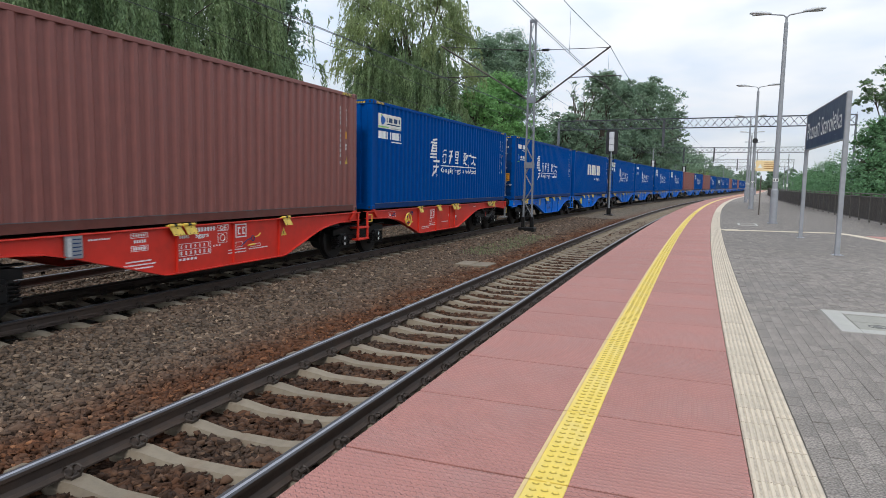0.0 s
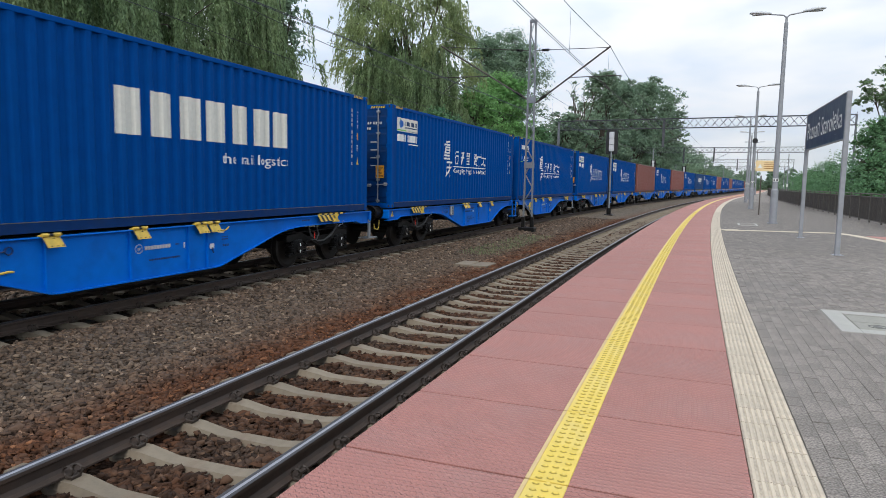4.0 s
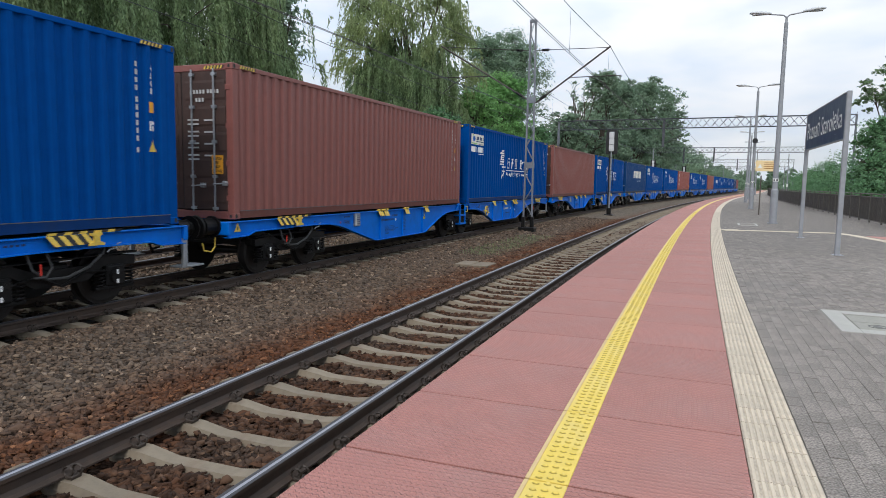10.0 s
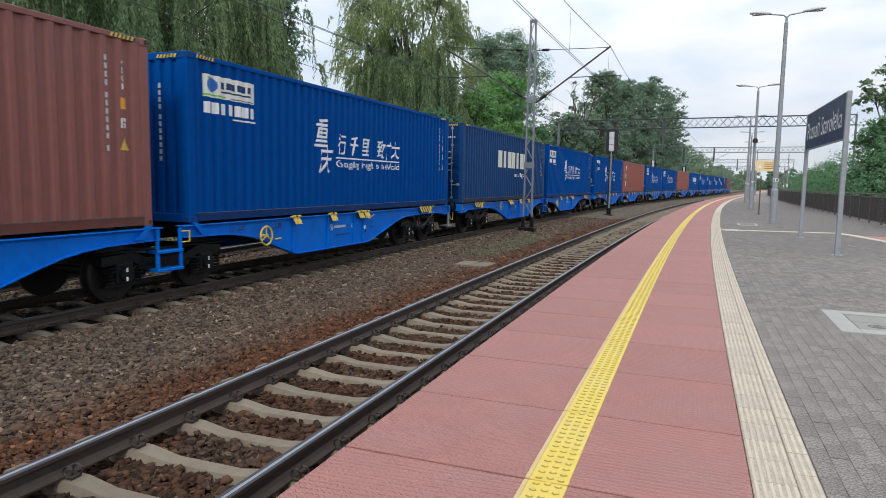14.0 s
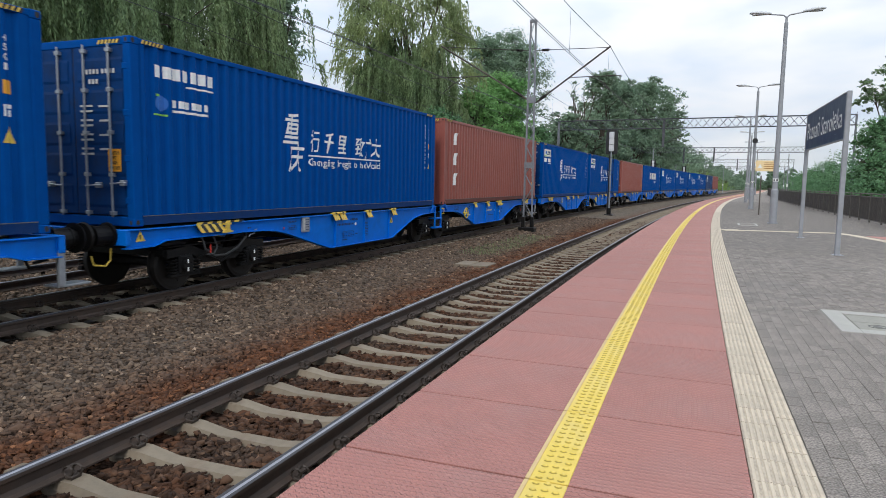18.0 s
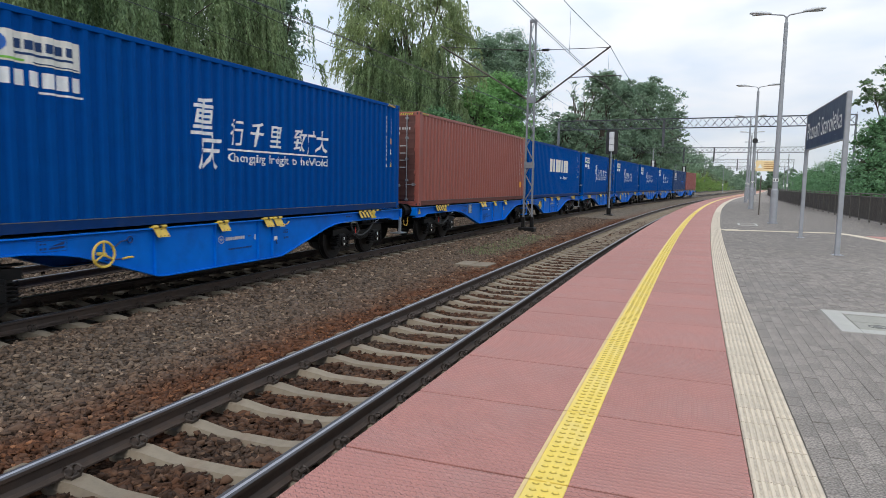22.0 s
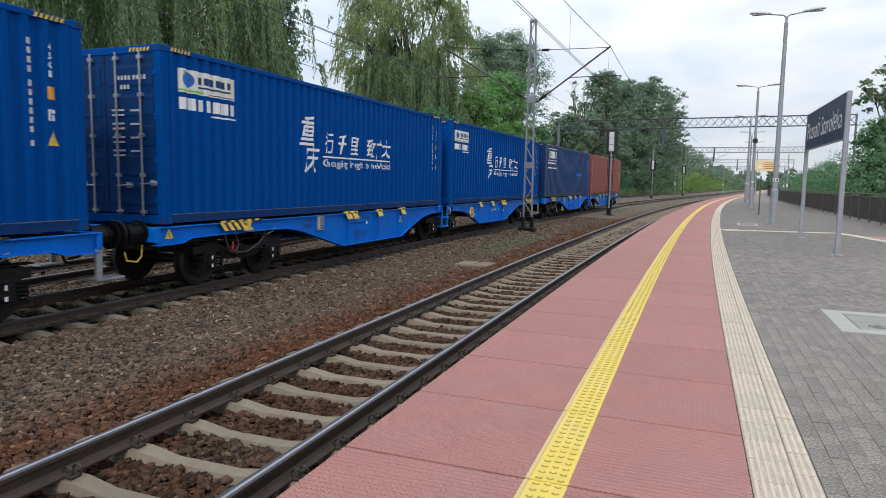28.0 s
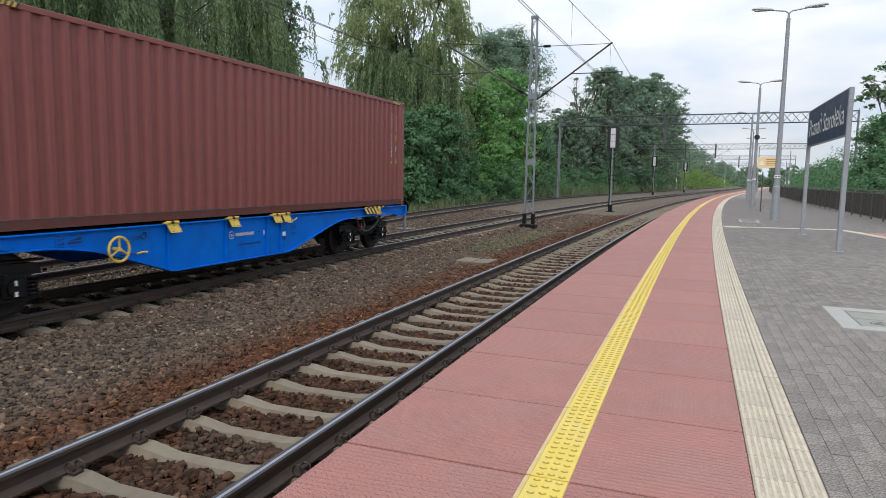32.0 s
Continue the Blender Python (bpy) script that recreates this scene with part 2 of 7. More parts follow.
M_LID = mat("grey_lid_concrete", (0.275, 0.265, 0.225), 0.8, grain=40, vary=0.2, stain=(0.2, 0.19, 0.17), stain_amount=0.5, stain_scale=4, bump=0.15)
M_IRON = mat("cast_iron", (0.1, 0.098, 0.092), 0.7, 0.2)
M_POST = mat("grey_painted_post", (0.3, 0.31, 0.33), 0.5, 0.2, grain=10, vary=0.1, stain=(0.2, 0.2, 0.2), stain_amount=0.35, stain_scale=3)
M_LHEAD = mat("lamp_head_shell", (0.55, 0.56, 0.57), 0.45, 0.0, grain=8, vary=0.06)
M_SIGN = mat("navy_sign_panel", (0.014, 0.03, 0.085), 0.4, grain=5, vary=0.05)
M_MAST = mat("mast_grey_blue_paint", (0.2, 0.215, 0.24), 0.55, 0.2, grain=8, vary=0.15, stain=(0.1, 0.07, 0.05), stain_amount=0.4, stain_scale=3)
M_CANT = mat("cantilever_brown_steel", (0.075, 0.062, 0.055), 0.6, 0.3, grain=10, vary=0.25)
M_WIRE = mat("catenary_wire", (0.05, 0.05, 0.055), 0.5, 0.4)
M_FENCE = mat("brown_fence_paint", (0.085, 0.07, 0.055), 0.6, grain=9, vary=0.15, stain=(0.05, 0.04, 0.035), stain_amount=0.4)
M_FPOST = mat("fence_post_paint", (0.125, 0.11, 0.095), 0.6, grain=9, vary=0.15)
M_FSLAT = mat("fence_slat_paint", (0.052, 0.043, 0.036), 0.6, grain=9, vary=0.2, per_object=0.25)
M_BARK = mat("bark", (0.075, 0.06, 0.045), 0.9, grain=9, vary=0.3, bump=0.6, bump_scale=20)
M_WILLOW = leaf_mat("willow_leaf", (0.27, 0.35, 0.18), (0.17, 0.25, 0.125), 0.48)
M_WILLOWY = leaf_mat("light_willow_leaf", (0.36, 0.42, 0.19), (0.26, 0.33, 0.165), 0.55)
M_LEAF = leaf_mat("broad_leaf", (0.155, 0.285, 0.135), (0.12, 0.235, 0.12), 0.42)
# leaf tone lifted and turned blue-grey; distance haze is put into the colour
M_LEAFHAZE = leaf_mat("dark_leaf", (0.19, 0.28, 0.19), (0.235, 0.325, 0.215), 0.48)
M_SHRUB = leaf_mat("shrub_leaf", (0.2, 0.4, 0.14), (0.24, 0.43, 0.16), 0.48)
M_BRIGHT = leaf_mat("light_bush_leaf", (0.19, 0.33, 0.1), (0.26, 0.35, 0.11), 0.48)
M_DARKG = leaf_mat("deep_green_leaf", (0.15, 0.23, 0.12), (0.18, 0.27, 0.13), 0.4)
M_GRASS = leaf_mat("tall_grass", (0.17, 0.22, 0.11), (0.22, 0.25, 0.13), 0.4)


def ground_mat(name, base, second, rust, scale):
    """Crushed stone and soil: two colours of grain, rust-brown dust in bands given by the mesh's 'dust' attribute."""
    m, n, l, b = node_mat(name)
    tc = n.new("ShaderNodeTexCoord")
    vo = n.new("ShaderNodeTexVoronoi")
    vo.inputs["Scale"].default_value = scale
    l.new(tc.outputs["Object"], vo.inputs["Vector"])
    no = n.new("ShaderNodeTexNoise")
    no.inputs["Scale"].default_value, no.inputs["Detail"].default_value = 0.9, 8.0
    l.new(tc.outputs["Object"], no.inputs["Vector"])
    mx = n.new("ShaderNodeMix")
    mx.data_type = "RGBA"
    mx.inputs[6].default_value, mx.inputs[7].default_value = (*base, 1), (*second, 1)
    l.new(vo.outputs["Color"], mx.inputs["Factor"])
    pat = n.new("ShaderNodeTexNoise")
    pat.inputs["Scale"].default_value, pat.inputs["Detail"].default_value, pat.inputs["Roughness"].default_value = 5.0, 10.0, 0.8
    l.new(tc.outputs["Object"], pat.inputs["Vector"])
    pr = n.new("ShaderNodeMapRange")
    pr.inputs["From Min"].default_value, pr.inputs["From Max"].default_value = 0.3, 0.7
    pr.inputs["To Min"].default_value, pr.inputs["To Max"].default_value = 0.45, 1.55
    l.new(pat.outputs["Fac"], pr.inputs["Value"])
    hv_ = n.new("ShaderNodeHueSaturation")
    l.new(pr.outputs["Result"], hv_.inputs["Value"])
    l.new(mx.outputs[2], hv_.inputs["Color"])
    at = n.new("ShaderNodeAttribute")
    at.attribute_name = "dust"
    mu = n.new("ShaderNodeMath")
    mu.operation = "MULTIPLY"
    mr = n.new("ShaderNodeMapRange")
    mr.inputs["From Min"].default_value, mr.inputs["From Max"].default_value = 0.3, 0.6
    l.new(no.outputs["Fac"], mr.inputs["Value"])
    l.new(at.outputs["Fac"], mu.inputs[0])
    l.new(mr.outputs["Result"], mu.inputs[1])
    m2 = n.new("ShaderNodeMix")
    m2.data_type = "RGBA"
    l.new(mu.outputs[0], m2.inputs["Factor"])
    l.new(hv_.outputs["Color"], m2.inputs[6])
    m2.inputs[7].default_value = (*rust, 1)
    l.new(m2.outputs[2], b.inputs["Base Color"])
    b.inputs["Roughness"].default_value, b.inputs["Specular IOR Level"].default_value = 0.95, 0.05
    bp = n.new("ShaderNodeBump")
    bp.inputs["Strength"].default_value, bp.inputs["Distance"].default_value = 0.9, 0.03
    l.new(vo.outputs["Distance"], bp.inputs["Height"])
    l.new(bp.outputs["Normal"], b.inputs["Normal"])
    return m




def stone_mat(name="ballast_stone", tone=1.0):
    """Broken stone: each lump its own tone, more rust-brown where the 'dust' attribute is high."""
    m, n, l, b = node_mat(name)
    geo = n.new("ShaderNodeNewGeometry")
    tc = n.new("ShaderNodeTexCoord")
    ramp = n.new("ShaderNodeValToRGB")
    e = ramp.color_ramp.elements
    e[0].position, e[0].color = 0.0, (0.045, 0.032, 0.023, 1)
    e[1].position, e[1].color = 1.0, (0.36, 0.27, 0.19, 1)
    for place, tone_ in ((0.2, (0.08, 0.06, 0.045)), (0.4, (0.125, 0.086, 0.06)), (0.6, (0.12, 0.096, 0.076)), (0.8, (0.155, 0.106, 0.072)), (0.96, (0.19, 0.14, 0.1))):
        e.new(place).color = (*tone_, 1)
    l.new(geo.outputs["Random Per Island"], ramp.inputs["Fac"])
    no = n.new("ShaderNodeTexNoise")
    no.inputs["Scale"].default_value, no.inputs["Detail"].default_value = 1.3, 7.0
    l.new(tc.outputs["Object"], no.inputs["Vector"])
    mr = n.new("ShaderNodeMapRange")
    mr.inputs["From Min"].default_value, mr.inputs["From Max"].default_value = 0.28, 0.52
    mr.inputs["To Min"].default_value, mr.inputs["To Max"].default_value = 0.4, 0.95
    l.new(no.outputs["Fac"], mr.inputs["Value"])
    at_ = n.new("ShaderNodeAttribute")
    at_.attribute_name = "dust"
    mu = n.new("ShaderNodeMath")
    mu.operation = "MULTIPLY"
    l.new(at_.outputs["Fac"], mu.inputs[0])
    l.new(mr.outputs["Result"], mu.inputs[1])
    tint = n.new("ShaderNodeMix")
    tint.data_type, tint.blend_type = "RGBA", "MULTIPLY"
    l.new(mu.outputs[0], tint.inputs["Factor"])
    l.new(ramp.outputs["Color"], tint.inputs[6])
    tint.inputs[7].default_value = (0.82, 0.46, 0.3, 1)
    # scales every stone's colour by the given tone
    tone_mix = n.new("ShaderNodeMix")
    tone_mix.data_type, tone_mix.blend_type = "RGBA", "MULTIPLY"
    tone_mix.inputs["Factor"].default_value = 1.0
    l.new(tint.outputs[2], tone_mix.inputs[6])
    tone_mix.inputs[7].default_value = (tone, tone, tone, 1)
    l.new(tone_mix.outputs[2], b.inputs["Base Color"])
    b.inputs["Roughness"].default_value = 0.9
    b.inputs["Specular IOR Level"].default_value = 0.2
    return m


M_STONE = stone_mat()
# the same stone in a darker tone, for the near track's inner band
M_STONEDARK = stone_mat("oily_ballast_stone", 0.62)
# stone tone cut to near black: the train's shade is in the colour
M_STONESHADE = stone_mat("black_oily_ballast_stone", 0.3)
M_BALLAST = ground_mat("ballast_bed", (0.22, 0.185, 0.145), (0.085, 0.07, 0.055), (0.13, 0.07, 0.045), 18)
# bed colour darkened so that shade is painted into the gaps between stones
M_GAPSHADE = ground_mat("grit_between_stones", (0.045, 0.035, 0.027), (0.014, 0.011, 0.009), (0.04, 0.02, 0.013), 26)
M_SOIL = ground_mat("soil_and_grass", (0.07, 0.085, 0.035), (0.05, 0.06, 0.025), (0.1, 0.09, 0.05), 9)

# ---------------------------------------------------------------- mesh helpers
class Shape:
    """Vertices and faces gathered for one mesh."""

    def __init__(self):
        self.v, self.f, self.m = [], [], []

    def add(self, verts, faces, mi=0):
        k = len(self.v)
        self.v += [tuple(p) for p in verts]
        self.f += [tuple(i + k for i in f) for f in faces]
        self.m += [mi] * len(faces)
        return self

    def box(self, x0, x1, y0, y1, z0, z1, mi=0):
        vs = [(x, y, z) for z in (z0, z1) for y in (y0, y1) for x in (x0, x1)]
        return self.add(vs, [(0, 2, 3, 1), (4, 5, 7, 6), (0, 1, 5, 4), (2, 6, 7, 3), (0, 4, 6, 2), (1, 3, 7, 5)], mi)

    def cbox(self, x0, x1, y0, y1, z0, z1, c=0.01, mi=0):
        """A box with chamfered edges."""
        vs, key = [], {}
        xs, ys, zs = (x0, x1), (y0, y1), (z0, z1)
        for i in (0, 1):
            for j in (0, 1):
                for k in (0, 1):
                    sx, sy, sz = 1 - 2 * i, 1 - 2 * j, 1 - 2 * k
                    for a, d in enumerate(((0, c * sy, c * sz), (c * sx, 0, c * sz), (c * sx, c * sy, 0))):
                        key[i, j, k, a] = len(vs)
                        vs.append((xs[i] + d[0], ys[j] + d[1], zs[k] + d[2]))
        fs = []
        for i in (0, 1):
            fs.append([key[i, j, k, 0] for j, k in ((0, 0), (0, 1), (1, 1), (1, 0))][:: 1 if i == 0 else -1])
            fs.append([key[j, i, k, 1] for j, k in ((0, 0), (1, 0), (1, 1), (0, 1))][:: 1 if i == 0 else -1])
            fs.append([key[j, k, i, 2] for j, k in ((0, 0), (0, 1), (1, 1), (1, 0))][:: 1 if i == 0 else -1])
        for i in (0, 1):
            for j in (0, 1):
                fs.append((key[i, j, 0, 0], key[i, j, 1, 0], key[i, j, 1, 1], key[i, j, 0, 1]))
                fs.append((key[i, 0, j, 0], key[i, 1, j, 0], key[i, 1, j, 2], key[i, 0, j, 2]))
                fs.append((key[0, i, j, 1], key[1, i, j, 1], key[1, i, j, 2], key[0, i, j, 2]))
                for k in (0, 1):
                    fs.append((key[i, j, k, 0], key[i, j, k, 1], key[i, j, k, 2]))
        return self.add(vs, fs, mi)

    def prism(self, outline, axis, a, b, mi=0):
        """An outline of (u, w) pairs extruded along an axis from a to b."""
        def put(u, w, t):
            return {"x": (t, u, w), "y": (u, t, w), "z": (u, w, t)}[axis]
        n = len(outline)
        vs = [put(u, w, a) for u, w in outline] + [put(u, w, b) for u, w in outline]
        fs = [tuple(range(n - 1, -1, -1)), tuple(range(n, 2 * n))]
        fs += [(i, (i + 1) % n, n + (i + 1) % n, n + i) for i in range(n)]
        return self.add(vs, fs, mi)

    def cyl(self, p, q, r, r2=None, n=10, mi=0, caps=True):
        p, q = Vector(p), Vector(q)
        r2 = r if r2 is None else r2
        d = (q - p).normalized()
        u = d.orthogonal().normalized()
        w = d.cross(u)
        vs = []
        for c, rr in ((p, r), (q, r2)):
            for i in range(n):
                a = 2 * math.pi * i / n
                vs.append(c + rr * (math.cos(a) * u + math.sin(a) * w))
        fs = [(i, (i + 1) % n, n + (i + 1) % n, n + i) for i in range(n)]
        if caps:
            fs += [tuple(range(n - 1, -1, -1)), tuple(range(n, 2 * n))]
        return self.add(vs, fs, mi)

    def tube(self, pts, r, n=6, mi=0, r2=None):
        pts = [Vector(p) for p in pts]
        rr = [r + (0 if r2 is None else (r2 - r) * i / (len(pts) - 1)) for i in range(len(pts))]
        vs, up = [], None
        for i, p in enumerate(pts):
            d = (pts[min(i + 1, len(pts) - 1)] - pts[max(i - 1, 0)]).normalized()
            u = d.orthogonal().normalized() if up is None else (up - d * up.dot(d)).normalized()
            up = u
            w = d.cross(u)
            vs += [p + rr[i] * (math.cos(2 * math.pi * k / n) * u + math.sin(2 * math.pi * k / n) * w) for k in range(n)]
        fs = []
        for i in range(len(pts) - 1):
            fs += [(i * n + k, i * n + (k + 1) % n, (i + 1) * n + (k + 1) % n, (i + 1) * n + k) for k in range(n)]
        fs += [tuple(range(n - 1, -1, -1)), tuple((len(pts) - 1) * n + k for k in range(n))]
        return self.add(vs, fs, mi)

    def ring(self, c, axis, R, r, n=18, k=6, mi=0):
        c, ax = Vector(c), Vector(axis).normalized()
        u = ax.orthogonal().normalized()
        w = ax.cross(u)
        vs = []
        for i in range(n):
            a = 2 * math.pi * i / n
            d = math.cos(a) * u + math.sin(a) * w
            for j in range(k):
                b = 2 * math.pi * j / k
                vs.append(c + d * (R + r * math.cos(b)) + ax * r * math.sin(b))
        fs = [(i * k + j, ((i + 1) % n) * k + j, ((i + 1) % n) * k + (j + 1) % k, i * k + (j + 1) % k) for i in range(n) for j in range(k)]
        return self.add(vs, fs, mi)

    def mesh(self, name, mats, smooth=False):
        me = bpy.data.meshes.new(name)
        me.from_pydata(self.v, [], self.f)
        for m in mats if isinstance(mats, (list, tuple)) else [mats]:
            me.materials.append(m)
        if any(self.m):
            me.polygons.foreach_set("material_index", self.m)
        bm = bmesh.new()
        bm.from_mesh(me)
        bmesh.ops.recalc_face_normals(bm, faces=bm.faces)
        bm.to_mesh(me)
        bm.free()
        if smooth:
            me.shade_smooth()
        return me


def part(name, shape, material, parent, label="", smooth=False):
    me = shape.mesh(name, material, smooth) if isinstance(shape, Shape) else shape
    ob = new(name, me)
    ob.parent = parent
    return tagged(ob, label) if label else ob


def thing(name, label, category, group="", kind="", m=None):
    ob = tagged(new(name), label, category, group, kind)
    ob.empty_display_size = 0.3
    if m is not None:
        ob.matrix_basis = m
    return ob


def quick_mesh(name, verts, faces, material, smooth=False):
    me = bpy.data.meshes.new(name)
    me.from_pydata(verts, [], faces)
    me.materials.append(material)
    if smooth:
        me.shade_smooth()
    return me


def array_mesh(name, verts, quads, material):
    """A mesh from numpy arrays of vertices and of quads."""
    me = bpy.data.meshes.new(name)
    nv, nf, k = len(verts), len(quads), quads.shape[1]
    me.vertices.add(nv)
    me.vertices.foreach_set("co", np.ascontiguousarray(verts, dtype=np.float32).ravel())
    me.loops.add(nf * k)
    me.loops.foreach_set("vertex_index", np.ascontiguousarray(quads, dtype=np.int32).ravel())
    me.polygons.add(nf)
    me.polygons.foreach_set("loop_start", np.arange(0, nf * k, k, dtype=np.int32))
    me.materials.append(material)
    me.update(calc_edges=True)
    return me


# ---------------------------------------------------------------- the line of the track
DS = 0.25
LINE_S = np.arange(-200, 1200, DS)
_curv = 0.0012 + (-0.00011 - 0.0012) * np.clip((LINE_S - 89.5) / 30, 0, 1)
_curv = np.where(LINE_S > 420, 0.0, _curv)
LINE_T = np.cumsum(_curv) * DS
LINE_T -= np.interp(0, LINE_S, LINE_T)
LINE_X = np.cumsum(np.sin(LINE_T)) * DS
LINE_X -= np.interp(0, LINE_S, LINE_X)
LINE_Y = np.cumsum(np.cos(LINE_T)) * DS
LINE_Y -= np.interp(0, LINE_S, LINE_Y)


def at(s, off, z=0.0):
    """A point off metres to the right of the near track's centre line, s metres along it."""
    t = np.interp(s, LINE_S, LINE_T)
    return (float(np.interp(s, LINE_S, LINE_X) + off * np.cos(t)), float(np.interp(s, LINE_S, LINE_Y) - off * np.sin(t)), z)


def at_np(s, off):
    t = np.interp(s, LINE_S, LINE_T)
    return np.interp(s, LINE_S, LINE_X) + off * np.cos(t), np.interp(s, LINE_S, LINE_Y) - off * np.sin(t)


def on_line(s, off, z=0.0, turn=0.0):
    """A pose there: x along the line, y to its left."""
    x, y, _ = at(s, off)
    return pose(x, y, z, 0, 0, 90 - math.degrees(np.interp(s, LINE_S, LINE_T)) + turn)


def off3(s):
    """The third track's offset."""
    return -11.05 - 0.09 * (np.clip(s, 0, 66) - 30) + 0.0 * s


NEAR, FAR = 0.0, -5.862
PLAT_Z, EDGE = 0.475, 1.625
Y0, Y1, G0, G1 = 2.666, 2.887, 3.75, 4.08


def strip(name, profile, s0, s1, step, material, parent=None, smooth=False):
    """A band swept along the line: profile is a list of (offset, z) or a function of s giving one."""
    ss = np.arange(s0, s1 + step / 2, step)
    vs, fs = [], []
    for i, s in enumerate(ss):
        pr = profile(s) if callable(profile) else profile
        vs += [at(s, o, z) for o, z in pr]
        n = len(pr)
        if i:
            fs += [((i - 1) * n + k, (i - 1) * n + k + 1, i * n + k + 1, i * n + k) for k in range(n - 1)]
    me = quick_mesh(name, vs, fs, material, smooth)
    bm = bmesh.new()
    bm.from_mesh(me)
    bmesh.ops.recalc_face_normals(bm, faces=bm.faces)
    bm.to_mesh(me)
    bm.free()
    ob = new(name, me)
    ob.parent = parent
    return ob


def dust(ob, fn):
    """Sets the dust attribute from each vertex's place."""
    a = ob.data.attributes.new("dust", "FLOAT", "POINT")
    a.data.foreach_set("value", [fn(v.co) for v in ob.data.vertices])


# ---------------------------------------------------------------- ground
g = Shape()
g.add([(-1500, -900, -0.75), (1500, -900, -0.75), (1500, 2500, -0.75), (-1500, 2500, -0.75)], [(0, 1, 2, 3)])
tagged(part("ground", g, M_SOIL, None), "grassy soil around the railway", "ground", kind="structure")

BED = [(-19.0, -0.72), (-16.5, -0.45), (-15.6, -0.2), (-9.6, -0.19), (-8.9, -0.27), (-8.6, -0.28), (-7.3, -0.245), (-6.7, -0.25), (-5.0, -0.24), (-4.8, -0.228), (-4.45, -0.205), (-3.9, -0.24), (-3.2, -0.28), (-2.2, -0.26), (-1.4, -0.235), (-0.9, -0.25), (-0.5, -0.258), (0.5, -0.258), (0.9, -0.25), (1.45, -0.25), (1.7, -0.3)]


def bed_z(off):
    return float(np.interp(off, [p[0] for p in BED], [p[1] for p in BED]))


def rust_band(o):
    """How much brake dust has settled at an offset."""
    return np.minimum(1.0, 1.1 * np.exp(-((o + 1.35) / 0.8) ** 2) + 0.8 * np.exp(-((o - 0.1) / 0.9) ** 2) + 0.3 * np.exp(-((o + 5.8) / 1.4) ** 2))


fine = [(o, bed_z(o)) for o in np.concatenate([np.arange(-19, -9, 1.0), np.arange(-9, 1.75, 0.25)])]
n_prof = len(fine)
# the near bed takes the dark gap colour, the far bed its plain one
bed = strip("ballast_bed", [(o, z - 0.035) for o, z in fine], -30, 42, 1.0, M_GAPSHADE)
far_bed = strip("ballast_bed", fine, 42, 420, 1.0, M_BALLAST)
for piece in (bed, far_bed):
    vals = [float(rust_band(fine[i % n_prof][0])) for i in range(len(piece.data.vertices))]
    piece.data.attributes.new("dust", "FLOAT", "POINT").data.foreach_set("value", vals)
    tagged(piece, "brown crushed-stone ballast bed dusted with rust", "ballast", kind="structure")

# ---------------------------------------------------------------- tracks
RAIL_HALF = [(0.028, -0.001), (0.036, -0.016), (0.036, -0.042), (0.012, -0.055), (0.0085, -0.12), (0.03, -0.145), (0.075, -0.158), (0.075, -0.172)]
RAIL = [(0.002, 0.0), (0.02, -0.0055), (0.031, -0.011)] + RAIL_HALF[1:] + [(-x, z) for x, z in reversed(RAIL_HALF)]


def sweep_rail(name, off, s0, s1, step, parent):
    ss = np.arange(s0, s1 + step / 2, step)
    sh = Shape()
    n = len(RAIL)
    vs, fs, mi = [], [], []
    for i, s in enumerate(ss):
        o = off(s) if callable(off) else off
        vs += [at(s, o + x, z) for x, z in RAIL]
        if i:
            for k in range(n):
                fs.append(((i - 1) * n + k, (i - 1) * n + (k + 1) % n, i * n + (k + 1) % n, i * n + k))
                mi.append(2 if k == 0 else 1 if k in (1, 2, n - 1, n - 2) else 0)
    sh.v, sh.f, sh.m = vs, fs, mi
    return part(name, sh, [M_RAIL, M_RTOP, M_RSHINE], parent)


def sleeper_mesh():
    """A concrete sleeper, across y, its rail seats high and its middle waisted; the origin on the rail head's level."""
    sh = Shape()
    ys = [-1.3, -1.26, -0.95, -0.58, -0.3, 0.3, 0.58, 0.95, 1.26, 1.3]
    zt = [-0.235, -0.21, -0.178, -0.184, -0.225, -0.225, -0.184, -0.178, -0.21, -0.235]
    wt = [0.05, 0.075, 0.085, 0.08, 0.068, 0.068, 0.08, 0.085, 0.075, 0.05]
    vs, fs = [], []
    for y, z, w in zip(ys, zt, wt):
        vs += [(-w - 0.045, y, -0.4), (-w - 0.03, y, z - 0.06), (-w, y, z), (w, y, z), (w + 0.03, y, z - 0.06), (w + 0.045, y, -0.4)]
    for i in range(len(ys) - 1):
        fs += [(i * 6 + k, i * 6 + k + 1, i * 6 + k + 7, i * 6 + k + 6) for k in range(5)]
    fs += [tuple(range(6)), tuple(range(len(vs) - 6, len(vs)))]
    sh.add(vs, fs)
    return sh.mesh("sleeper", M_CONC)


def clip_mesh():
    """A spring clip: two open coils of bent steel on a small shoulder, beside the rail's foot."""
    sh = Shape()
    for dx, dy in ((-0.03, 0.012), (0.03, -0.012)):
        sh.ring((dx, dy, 0.028), (1, 0.25, 0), 0.037, 0.0085, 10, 4)
    sh.tube([(-0.03, 0.0, 0.06), (0.0, 0.0, 0.072), (0.03, 0.0, 0.06)], 0.0085, 5)
    sh.cbox(-0.045, 0.045, -0.035, 0.035, -0.03, 0.0, 0.006)
    return sh.mesh("rail_clip", M_SPRING)


SLEEPER, CLIP = sleeper_mesh(), clip_mesh()


